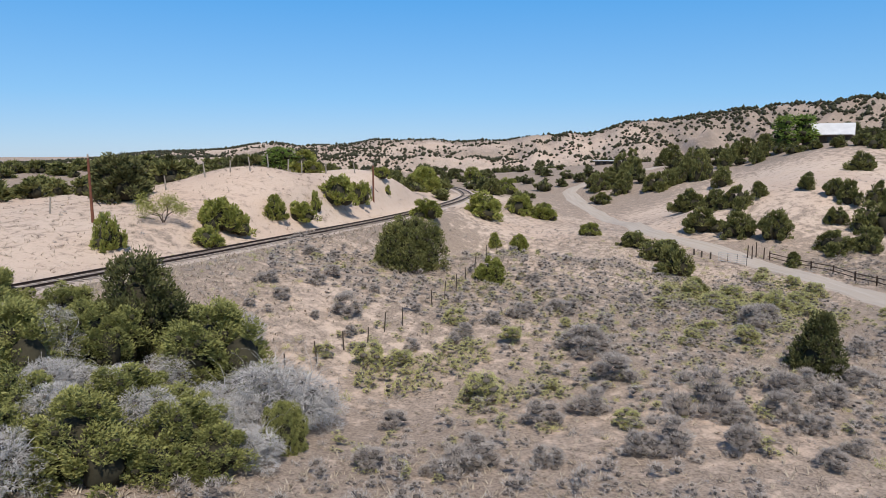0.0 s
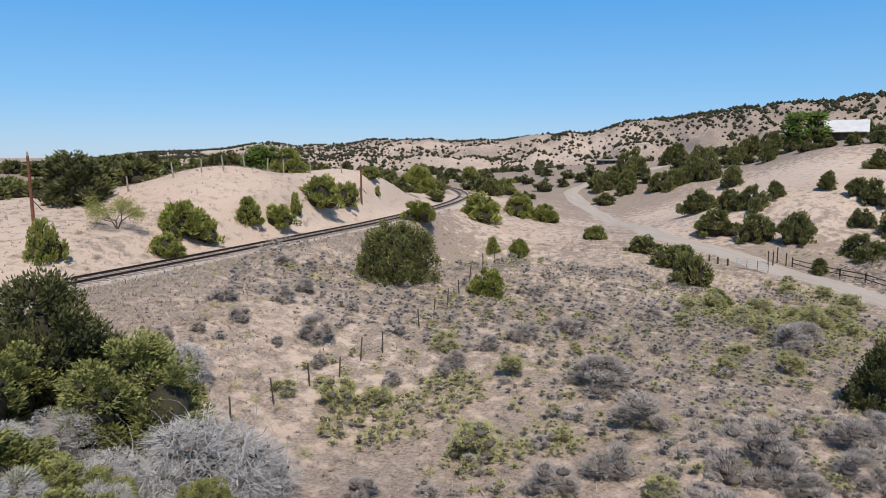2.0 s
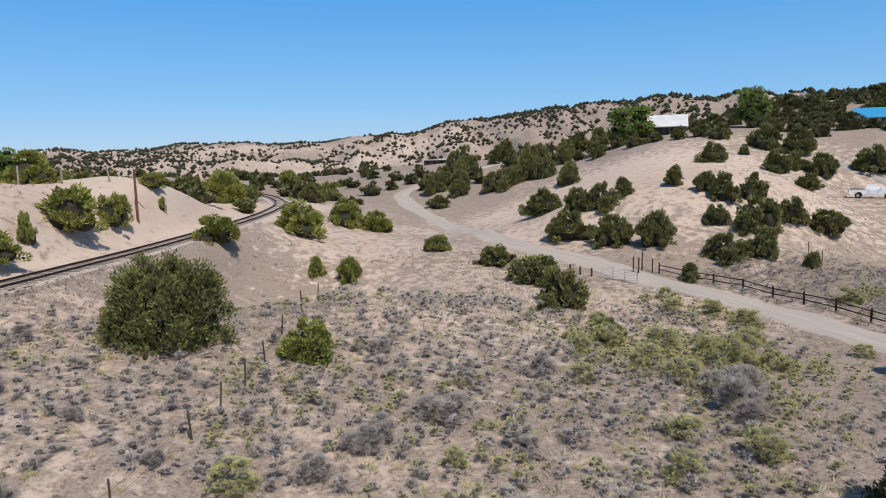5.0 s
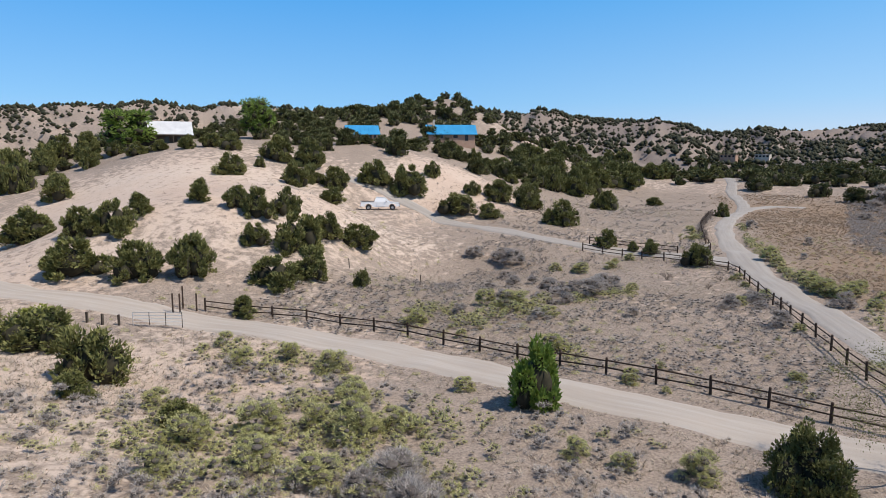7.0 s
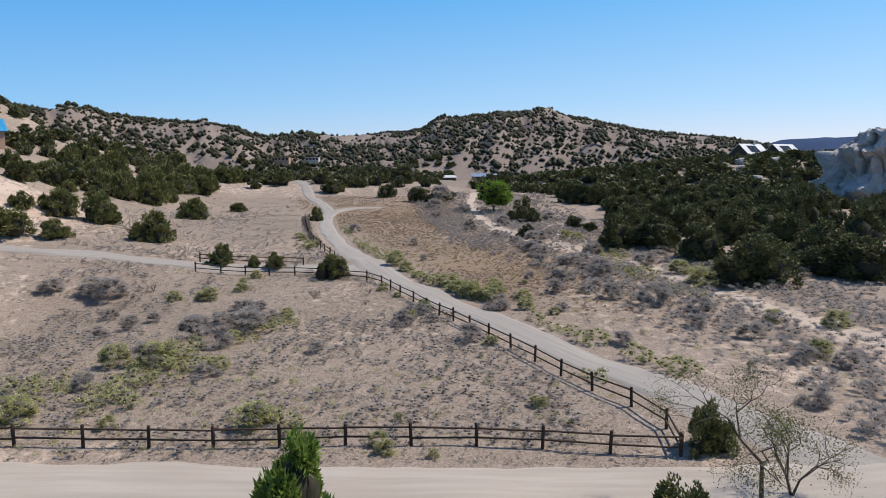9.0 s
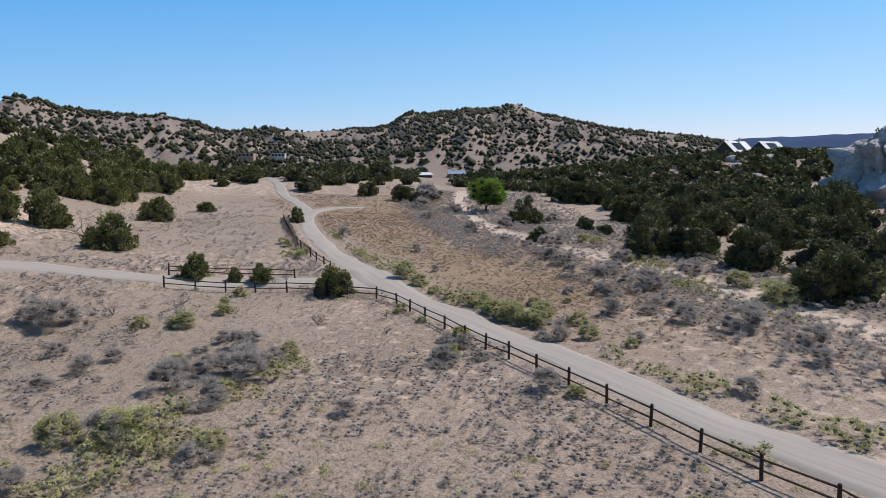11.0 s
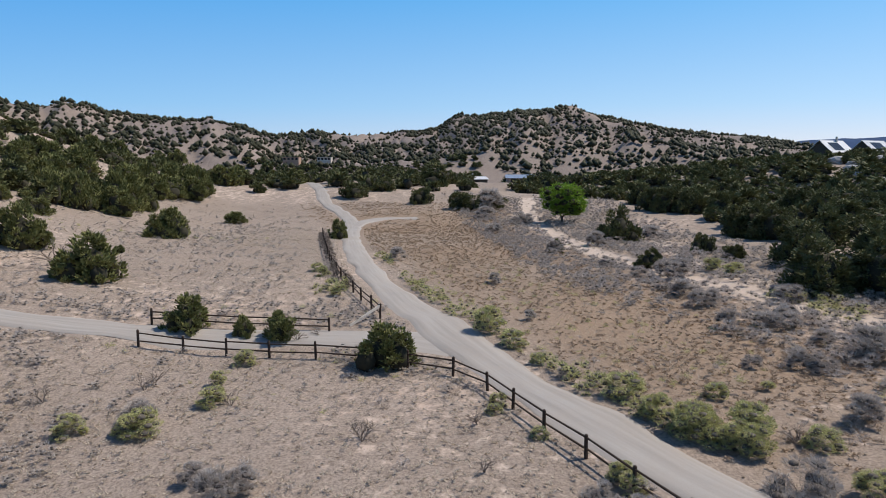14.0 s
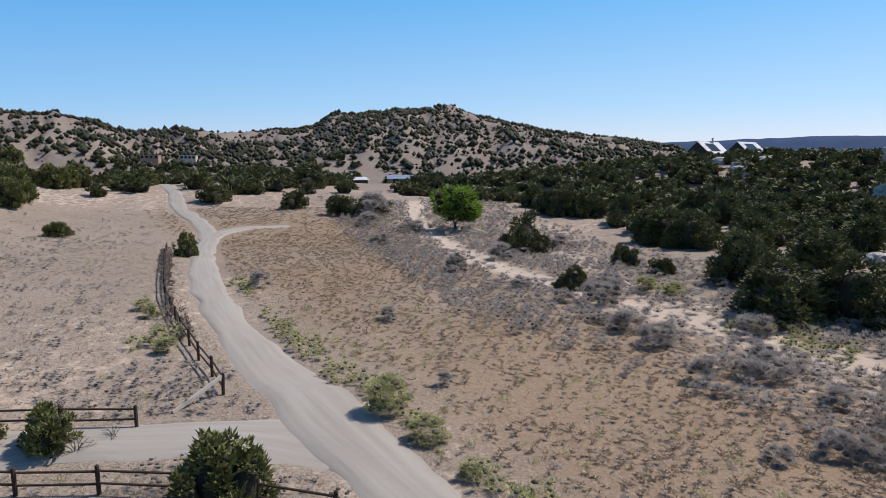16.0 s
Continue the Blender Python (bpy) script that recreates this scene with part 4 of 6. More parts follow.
def scattered(seed, count, area, gap, keep, room=3.4, tries=6):
    """Random spots in a rectangle, no two nearer than gap, where keep(x, y) exceeds a random number."""
    rng = np.random.default_rng(seed)
    x = rng.uniform(area[0], area[2], count * tries)
    y = rng.uniform(area[1], area[3], count * tries)
    ok = (rng.uniform(size=len(x)) < keep(x, y)) & clear_of_roads(x, y, room)
    cells, out = {}, []
    for px, py in zip(x[ok], y[ok]):
        key = (int(px // gap), int(py // gap))
        if any(math.hypot(px - qx, py - qy) < gap for a in (-1, 0, 1) for b in (-1, 0, 1) for qx, qy in cells.get((key[0] + a, key[1] + b), ())):
            continue
        cells.setdefault(key, []).append((px, py))
        out.append((px, py))
        if len(out) >= count:
            break
    return np.array(out).reshape(-1, 2)


def sized(spots, seed, low, high, tall=0.8):
    rng = random.Random(seed)
    return [(x, y, w := rng.uniform(low, high), w * rng.uniform(tall * 0.8, tall * 1.25)) for x, y in spots]


def wood_south(x, y):
    return ramp(x + 0.9 * y, 78, 92) * (1 - ramp(y + 0.10 * (x - 95), -6, 3)) * 1.0


def slope_north(x, y):
    return ramp(y + 0.30 * (x - 150), 96, 112) * (1 - ramp(y - 0.3 * (x - 150), 180, 220)) * np.clip(0.50 + 2.2 * fractal(x, y, 34, 77, 2), 0, 1)


def joined(name, label, category, spots, kinds, seed):
    """Plants past counting, joined into one mesh."""
    rng = random.Random(seed)
    arrays, vs, fs, ms, base = [], [], [], [], 0
    for me in kinds:
        v, f = np.empty(len(me.vertices) * 3, np.float32), np.empty(len(me.polygons) * 3, np.int32)
        me.vertices.foreach_get("co", v)
        me.polygons.foreach_get("vertices", f)
        w = np.empty(len(me.polygons), np.int32)
        me.polygons.foreach_get("material_index", w)
        arrays.append((v.reshape(-1, 3), f.reshape(-1, 3), me.materials[0], w))
    zs = land(np.array([s[0] for s in spots]), np.array([s[1] for s in spots]))
    core = kinds[0].materials[1]
    for (x, y, w, h), z in zip(spots, zs):
        v, f, mat, which = arrays[rng.randrange(len(arrays))]
        ms.append(which)
        a = rng.uniform(0, 6.28)
        c, q = math.cos(a) * w, math.sin(a) * w
        vs.append(np.stack([v[:, 0] * c - v[:, 1] * q + x, v[:, 0] * q + v[:, 1] * c + y, v[:, 2] * h + z - 0.03 * h], 1))
        fs.append(f + base)
        base += len(v)
    for me in kinds:
        bpy.data.meshes.remove(me)
    me = mesh_of(name, np.concatenate(vs), np.concatenate(fs), mat)
    me.materials.append(core)
    me.polygons.foreach_set("material_index", np.concatenate(ms))
    tagged(new(name, me), label, category, kind="stuff")


def light_crowns(seed, n, leaves=420, lumps=6, leaf=0.16, mat=None):
    return [juniper_crown(seed + k, lumps + 12, leaves, leaf, "round", mat or JUNIPER) for k in range(n)]


wood = sized(scattered(80, 420, (85, -140, 330, 5), 4.3, wood_south), 80, 3.8, 7.0, 0.70)
wood = [(x, y, w, h * (0.8 + 0.5 * ((x * 7.3 + y * 3.1) % 1)) if x < 140 else min(h, 3.6)) for x, y, w, h in wood]
settle(junipers(80, 6, group="juniper wood", label="dark juniper in the thick wood by the wash", leaves=3400, leaf=0.058, lumps=60, lift=0.6), [s for s in wood if s[0] < 160], 10)
joined("juniper_wood", "thick dark juniper wood on the rising ground", "wood", [s for s in wood if s[0] >= 160], light_crowns(82, 5), 10)
slope = sized(scattered(90, 560, (118, 96, 330, 230), 3.9, slope_north, 3.4, 9), 90, 2.4, 5.2, 0.74)
slope = [s for s in slope if math.hypot(s[0] - 143, s[1] - 131.5) > 10.5 and math.hypot(s[0] - 173, s[1] - 123) > 6]
settle(junipers(90, 5, group="junipers on the house hill", label="dark juniper on the wooded house hill", leaves=2000, leaf=0.085), [s for s in slope if s[0] < 165], 11)
joined("hill_junipers", "dark junipers covering the house hill", "junipers", [s for s in slope if s[0] >= 165], light_crowns(92, 5), 11)
joined("bank_junipers", "green junipers behind the railway cut", "junipers",
       sized(scattered(95, 150, (-80, 66, 20, 190), 4.4, lambda x, y: ramp(y - 0.9 * x, 108, 116) * (0.65 + 0.9 * fractal(x, y, 25, 66, 2))), 95, 2.8, 5.0, 0.66), light_crowns(95, 5, 520, mat=OLIVE), 12)
joined("open_junipers", "dark junipers dotted over the open ground", "junipers",
       sized(scattered(98, 260, (-90, 165, 130, 345), 6.0, lambda x, y: 0.36 + 1.0 * fractal(x, y, 40, 61, 2)), 98, 2.3, 4.6, 0.75), light_crowns(98, 4), 13)
joined("valley_junipers", "dark junipers at the head of the valley", "junipers",
       sized(scattered(99, 330, (222, -15, 440, 115), 5.5, lambda x, y: (0.62 + 1.0 * fractal(x, y, 40, 51, 2)) * ramp(np.abs(y - 48 + (x - 60) * 0.17), 5, 8)), 99, 3.4, 6.0, 0.66), light_crowns(99, 4), 14)


def far_plants():
    """The thousands of junipers that dot the hills all round, each a ragged lump."""
    rng = np.random.default_rng(5)
    n = 70000
    r, a = np.sqrt(rng.uniform(250.0**2, 900.0**2, n)), rng.uniform(-50, 150, n)
    x, y = HEART[0] + r * np.sin(np.radians(a)), HEART[1] + r * np.cos(np.radians(a))
    south = ramp(a, 60, 100)
    dense = 0.50 + 0.28 * south + 1.9 * fractal(x, y, 48, 41, 4) + 0.55 * (1 - ramp(r, 400, 640)) * ramp(a, 62, 76) - 0.12 * (1 - ramp(a, 10, 30))
    inside = (x > 222) & (x < 440) & (y > -15) & (y < 115) | (x < 130) & (y < 345) & (x > -90) | (x < 330) & (y < 5) & (y > -140) | (x < 330) & (y > 96) & (y < 230) & (x > 118)
    yard = np.exp(-(((x - 452) / 22) ** 2 + ((y - 84) / 26) ** 2))
    ok = (rng.uniform(size=n) < dense + 0.6 * yard) & ~inside
    x, y = x[ok], y[ok]
    n = len(x)
    w = rng.uniform(0.75, 1.25, n) * rng.choice((0.9, 1.3, 1.9), n)
    w = w * (0.72 + 0.28 * ramp(np.degrees(np.arctan2(x - HEART[0], y - HEART[1])), 5, 45))
    h = w * rng.uniform(1.2, 1.6, n)
    z = land(x, y)
    six = np.array([(1, 0, 0), (0, 1, 0), (-1, 0, 0), (0, -1, 0), (0, 0, 1.1), (0, 0, -0.8)], float)
    eight = np.array([(0, 1, 4), (1, 2, 4), (2, 3, 4), (3, 0, 4), (1, 0, 5), (2, 1, 5), (3, 2, 5), (0, 3, 5)])
    a = rng.uniform(0, 6.2832, (n, 1))
    jag = rng.uniform(0.75, 1.45, (n, 6, 1))
    six = np.stack([six[:, 0] * np.cos(a) - six[:, 1] * np.sin(a), six[:, 0] * np.sin(a) + six[:, 1] * np.cos(a), np.broadcast_to(six[:, 2], (n, 6))], -1)
    v = six * jag * np.stack([w, w, h * 0.62], 1)[:, None] + np.stack([x, y, z + h * 0.45], 1)[:, None]
    f = (eight[None] + (np.arange(n) * 6)[:, None, None]).reshape(-1, 3)
    tagged(new("far_junipers", mesh_of("far_junipers", v.reshape(-1, 3), f, FARGREEN)), "thousands of dark junipers dotting the far hills", "junipers", kind="stuff")


far_plants()


# ---- shrubs ----
def brush_mesh(seed, blades, length, width, mat, clumps=5):
    """A fuzzy low bush one metre wide and about one high: fine stems that fan up and out from a few feet."""
    rng = np.random.default_rng(seed)
    a, out = rng.uniform(0, 6.2832, clumps), np.sqrt(rng.uniform(0.0, 1.0, clumps)) * 0.30
    feet = np.stack([out * np.cos(a), out * np.sin(a), 0 * a], 1)
    girth = rng.uniform(0.22, 0.36, clumps)
    pick = rng.integers(0, clumps, blades)
    b, tilt = rng.uniform(0, 6.2832, blades), np.sqrt(rng.uniform(0.0, 1.0, blades)) * 1.45
    way = np.stack([np.cos(b) * np.sin(tilt), np.sin(b) * np.sin(tilt), 0.10 + 1.9 * np.cos(tilt)], 1)
    at = feet[pick] + way * (girth[pick] * rng.uniform(0.15, 0.95, blades))[:, None]
    grow = way / np.linalg.norm(way, axis=1)[:, None] + rng.normal(size=(blades, 3)) * 0.45
    grow /= np.linalg.norm(grow, axis=1)[:, None]
    side = np.cross(grow, rng.normal(size=(blades, 3)))
    side *= width * rng.uniform(0.5, 1.3, (blades, 1)) / (np.linalg.norm(side, axis=1)[:, None] + 1e-9)
    tip = at + grow * (length * rng.uniform(0.5, 1.3, (blades, 1)))
    v = np.stack([at - side, at + side, tip], 1).reshape(-1, 3)
    v[:, 2] = np.clip(v[:, 2], 0.0, None)
    faces = np.arange(3 * blades).reshape(-1, 3)
    return mesh_of("foliage", v, faces, mat)


def stems_mesh(seed, stems, mat, spread=0.5, thick=0.012):
    """Bare branching stems one metre high."""
    rng = random.Random(seed)
    bm = bmesh.new()
    for k in range(stems):
        at, r = Vector((rng.uniform(-0.05, 0.05), rng.uniform(-0.05, 0.05), 0)), thick * rng.uniform(0.7, 1.2)
        a = rng.uniform(0, 6.28)
        way = Vector((math.cos(a) * spread * rng.uniform(0.2, 1), math.sin(a) * spread * rng.uniform(0.2, 1), 0.9))
        for j in range(3):
            to = at + way * 0.30
            rod(at, to, r, r * 0.65, 4, bm)
            for q in range(2):
                w = (way + Vector((rng.uniform(-0.8, 0.8), rng.uniform(-0.8, 0.8), rng.uniform(-0.3, 0.3)))) * 0.26
                rod(to, to + w, r * 0.5, r * 0.15, 3, bm)
            way = (way + Vector((rng.uniform(-0.4, 0.4), rng.uniform(-0.4, 0.4), 0))).normalized()
            at, r = to, r * 0.65
    me = bpy.data.meshes.new("stems")
    bm.to_mesh(me)
    bm.free()
    me.materials.append(mat)
    return me


def shrub_kinds(name, label, category, group, seed, n, mat, blades, length, width, clumps):
    out = []
    for k in range(n):
        ob = thing(name, label, category, group)
        part("foliage", crown(seed + k, clumps, blades, length, "dome", mat, 0.70, 1.1, width, BRUSHSHADE), None, ob)
        part("woody_base", stems_mesh(seed + k, 5, TWIG, 0.6, 0.010), None, ob).matrix_basis = Matrix.Diagonal((0.6, 0.6, 0.6, 1))
        out.append(ob)
    return out


SHRUBS_SAGE_A = [
    (13, 35.3, 3.7), (10.5, 32, 2.94), (15.6, 30.6, 4.42), (12.2, 27.1, 3.44), (8, 30.9, 2.83), (11.1, 26.8, 2.04),
    (15.2, 25.9, 2.45), (21, 32.5, 3.08), (19, 29.4, 2.79), (16.5, 28.8, 2.22), (4, 26.5, 3.27), (7.1, 26.2, 1.97),
    (23.3, 34.7, 2.7), (27.6, 35.6, 2.8), (32.7, 42.5, 2.22), (12.9, 39.8, 4.31), (11.3, 48.9, 2.41), (14.6, 50.4, 3.33),
    (28.3, 48.1, 3.29), (6, 43.9, 2.15), (22.9, 31.4, 2.46), (20.1, 25.7, 1.8), (1.1, 31.3, 2.29), (21.8, 55.7, 2.8),
    (8.4, 46.6, 1.91), (30.4, 50.3, 3.88), (19.7, 27.7, 1.92), (18, 24.2, 1.9), (-0.1, 25.6, 2.28), (2.4, 25.3, 1.65),
    (5.6, 43, 2.27), (-1.6, 46.8, 3.13),
]
SHRUBS_SAGE_B = [
    (8.3, 46.4, 1.61), (10.7, 48.3, 2.56), (12.4, 41.5, 2.55), (13.4, 40.2, 2.23), (3.3, 48.9, 1.41), (-7.2, 49.9, 2.24),
    (-4, 51.6, 2.07), (-2.9, 54.5, 2.24), (-6, 47.3, 1.82), (0.3, 52.6, 1.39), (-1.3, 44.1, 1.44), (-3.6, 45.3, 1.11),
    (16.7, 46.5, 1.66), (22.1, 44.3, 1.58), (29.1, 50.6, 2.56), (2.5, 42.5, 1.63), (-5.2, 62.8, 2.3), (-3, 62.9, 1.94),
    (0.9, 62.5, 1.16), (11.5, 62.6, 1.59), (14.1, 58.6, 1.84), (-9.1, 43.4, 1.36), (-7.7, 44.9, 1.2), (17.2, 54.3, 1.69),
    (27.9, 46.8, 2.59), (68.7, 57.5, 3.61), (72.1, 59.9, 3.41), (72.3, 55.7, 3.89), (74.8, 67.7, 2.64), (61.8, 56.5, 2.43),
    (64, 60.8, 3.25), (60.4, 63.3, 1.98),
]
SHRUBS_SAGE_C = [
    (74, 34.9, 4.19), (60.3, 33.2, 3.04), (57.4, 32.2, 2.35), (67.6, 39.4, 2.87), (75.3, 43.9, 1.87), (77.7, 20.9, 4.57),
    (81, 23.9, 3.19), (103.8, 20.7, 4.3), (95.4, 19.9, 4.55), (123.8, 20, 5.25), (101.2, 12.1, 4.22), (69.4, 21.3, 2.65),
    (59.7, 18.9, 2.93), (58.4, 16.6, 2.51), (51.8, 23.5, 2.39), (93.6, 74.3, 4.67), (93.5, 78.7, 3.47), (90.3, 62.6, 2.56),
    (66.1, 50.3, 1.94), (65.7, 28.7, 2.43), (84.7, 28.3, 2.78), (72.7, 19.2, 3.28), (65.8, 18.8, 2.9), (111.4, 15.2, 3.91),
    (147.5, 20.4, 4.26), (195.9, 26.6, 8.65), (120.9, 39.3, 2.04), (91.7, 38.9, 1.39), (104.4, 24.5, 2.74), (104.6, 21.5, 2.38),
    (94.1, 28.4, 1.84), (94.3, 25.3, 2.49),
]
SHRUBS_SAGE_D = [
    (99.3, 20.3, 2.49), (154.4, 9.5, 4.82), (129.5, 16.5, 3.59), (111.6, 22.7, 3.61), (115.3, 22.8, 3.85), (107.3, 17.9, 2.53),
    (132.7, 48, 2.98), (105.9, 39.3, 1.56), (93.3, 40.3, 1.16), (141.1, 28, 3.41), (102.1, 25, 1.87), (117.6, 23.8, 1.99),
    (125.1, 23.3, 2.79), (131.2, 24.5, 3.03), (180.7, 23.2, 6.01), (186.7, 29.3, 6.26), (166.1, 31, 4.39),
]
SHRUBS_RABBIT_A = [
    (-0.2, 40.3, 2.92), (1.7, 40.5, 2.62), (-2.8, 40.8, 1.96), (5.7, 34.4, 3.11), (9.5, 35.2, 1.46), (11.7, 29.7, 2),
    (5.8, 46.7, 2.28), (23.8, 46.2, 2.35), (25.3, 43.6, 2.61), (23.6, 54.1, 2.27), (13.4, 46.1, 1.53), (29.4, 60.2, 3.05),
    (32.6, 59.3, 3.53), (34.2, 54.9, 3.76), (38.1, 57.8, 2.99), (21.1, 43, 2.19), (8.8, 42.6, 2.45), (34.9, 55, 2.92),
    (34.5, 57.4, 2.73), (36.4, 54.1, 2.46), (29.2, 56.2, 2.99), (29.1, 52.9, 3.26), (29.3, 60.3, 2.96), (30.2, 50.5, 2.58),
    (43.7, 67.4, 2.64), (43.6, 63.5, 3.25), (41.1, 68.8, 2.54), (55.6, 65, 3.15), (38.1, 45.6, 2.01), (38.3, 43.6, 1.72),
    (44.3, 54.5, 1.98), (30.6, 57.6, 2.21),
]
SHRUBS_RABBIT_B = [
    (32.3, 66, 2.33), (26.1, 58.5, 2.39), (38.9, 40.5, 2.61), (40.3, 59.7, 2.58), (54.3, 52.3, 2.35), (43.9, 73.4, 2.01),
    (50.1, 70.2, 1.73), (49.7, 46.2, 1.51), (54.8, 37.4, 1.35), (64.3, 60, 4.42), (84.4, 36.6, 3.24), (89.2, 38.2, 3.47),
    (64.7, 62.9, 3.04), (53.4, 52.6, 3.13), (50.7, 46.4, 1.61), (54.8, 37.7, 1.39), (53.8, 45.3, 1.03), (65.3, 60.5, 2.23),
    (62.8, 56.2, 2.13), (57.1, 65.5, 2.11), (84.4, 36.8, 3.28), (66.6, 38, 1.61), (80.6, 41.5, 1.79), (86.1, 12.4, 5.25),
    (94.3, 10.9, 3.9), (66.9, 11.2, 3.02), (60.8, 16.9, 2.64), (69.8, 14.5, 2.7), (103, 42.9, 3.44), (99.7, 41.8, 2.65),
    (84.3, 34.1, 3.29), (49.1, 44, 0.9),
]
SHRUBS_RABBIT_C = [
    (54.4, 60, 1.43), (94.8, 59.7, 1.52), (101.2, 43.3, 1.58), (98, 41.9, 1.96), (96, 41.1, 1.56), (84.9, 36.9, 2.48),
    (86.4, 38.1, 1.65), (83.1, 35.5, 2.55), (88.9, 62.5, 2.37), (92.5, 59.4, 1.61), (88, 45.2, 1.22), (104.8, 44.6, 1.51),
    (123.1, 13.8, 3.3), (125.8, 14.7, 3.42), (89.7, 30.1, 1.35), (125.7, 56.3, 2.14), (114.5, 53.7, 2.24), (123.5, 55.6, 2.07),
]
SHRUBS_SAGE_E = [
    (91.9, 72.3, 4.49), (84.5, 69.9, 2.10), (78.2, 66.2, 2.63), (81.2, 65.2, 2.18), (80.9, 59.5, 1.77), (81.2, 57.1, 2.63),
    (81.9, 56.1, 2.08), (82.9, 58.2, 1.84), (74.3, 57.6, 3.64), (75.3, 59.1, 3.03), (74.2, 55.7, 3.34), (75.2, 54.4, 2.44),
    (78.7, 35.3, 3.31), (75.6, 35.1, 3.38), (73.6, 34.5, 3.25), (72.5, 34.2, 2.12), (85.3, 27.7, 2.24), (84.4, 25.1, 2.28),
    (94.4, 19.8, 3.75), (93.4, 24.4, 2.66), (86.7, 23.5, 2.42), (86.9, 21.2, 2.48), (76.1, 30.1, 1.83), (74.1, 43.9, 2.69),
    (74.5, 41.4, 1.77), (79.4, 42.9, 1.71), (77.8, 41.9, 2.20),
]
SHRUBS_RABBIT_D = [
    (88.5, 61.9, 2.85), (91.8, 59.4, 2.26), (89.3, 65.5, 2.22), (78.7, 53.5, 1.90), (76.6, 53.1, 1.53), (86.2, 37.7, 2.42),
    (84.0, 37.2, 2.32), (83.2, 36.2, 2.31), (82.4, 35.0, 2.62), (82.5, 31.8, 2.38), (78.1, 32.7, 2.46), (79.8, 41.4, 1.75),
    (75.8, 43.1, 1.81), (89.1, 44.8, 1.42), (98.2, 58.8, 2.12), (98.1, 42.2, 2.13), (88.7, 33.5, 1.88), (74.8, 31.1, 1.46),
    (84.9, 43.7, 1.29), (78.4, 60.6, 1.67),
]
def as_spots(rows, tall, seed):
    rng = random.Random(seed)
    return [(x, y, w * 0.92, w * tall * rng.uniform(0.85, 1.2)) for x, y, w in rows if clear_of_roads(np.array([x]), np.array([y]), 2.3)[0]]


settle(shrub_kinds("sagebrush", "grey sagebrush on bare sandy ground", "sagebrush", "sagebrush", 100, 6, SAGE, 5200, 0.072, 0.055, 18), as_spots(SHRUBS_SAGE_A + SHRUBS_SAGE_B + SHRUBS_SAGE_C + SHRUBS_SAGE_D + SHRUBS_SAGE_E, 0.50, 21), 21)
settle(shrub_kinds("rabbitbrush", "pale yellow-green rabbitbrush in dry grass", "rabbitbrush", "rabbitbrush", 120, 6, RABBIT, 4600, 0.042, 0.20, 22), as_spots(SHRUBS_RABBIT_A + SHRUBS_RABBIT_B + SHRUBS_RABBIT_C + SHRUBS_RABBIT_D, 0.50, 22), 22)


def low_scrub(name, label, seed, count, area, gap, keep, low, high, mat, blades, length, width, room=2.3, tries=6):
    """Small bushes past counting, joined into one."""
    spots = scattered(seed, count, area, gap, keep, room, tries)
    rng = np.random.default_rng(seed)
    vs, fs, base = [], [], 0
    kinds = []
    for k in range(6):
        me = brush_mesh(seed + k, blades, length, width, mat, 5)
        v = np.empty(len(me.vertices) * 3, np.float32)
        me.vertices.foreach_get("co", v)
        f = np.empty(len(me.polygons) * 3, np.int32)
        me.polygons.foreach_get("vertices", f)
        kinds.append((v.reshape(-1, 3), f.reshape(-1, 3)))
        bpy.data.meshes.remove(me)
    z = land(spots[:, 0], spots[:, 1])
    for i, (x, y) in enumerate(spots):
        v, f = kinds[rng.integers(0, 6)]
        w, a = rng.uniform(low, high), rng.uniform(0, 6.28)
        c, s = math.cos(a) * w, math.sin(a) * w
        vs.append(np.stack([v[:, 0] * c - v[:, 1] * s + x, v[:, 0] * s + v[:, 1] * c + y, v[:, 2] * w * rng.uniform(0.6, 0.95) + z[i] - 0.02], 1))
        fs.append(f + base)
        base += len(v)
    tagged(new(name, mesh_of(name, np.concatenate(vs), np.concatenate(fs), mat)), label, "scrub", kind="stuff")


def full_scrub(name, label, seed, count, area, gap, keep, low, high, mat, lumps, blades, length, slim, tries=14, tall=0.55, room=2.3, heart=None):
    """Rounded bushes past counting, over hearts that default to painted shade, joined into one."""
    spots = sized(scattered(seed, count, area, gap, keep, room, tries), seed, low, high, tall)
    joined(name, label, "scrub", spots, [crown(seed + k, lumps, blades, length, "dome", mat, 0.66, 1.1, slim, heart or BRUSHSHADE) for k in range(6)], seed)


def patchy(size, seed, bias):
    return lambda x, y: np.clip(bias + 1.6 * fractal(x, y, size, seed, 3), 0, 1) * (1 - 0.85 * np.exp(-(((x - 66) / 24) ** 2 + ((y - 106) / 18) ** 2)))


def off_cut(x, y):
    return 1 - 0.9 * ramp(y - 1.95 * x, 80, 86)


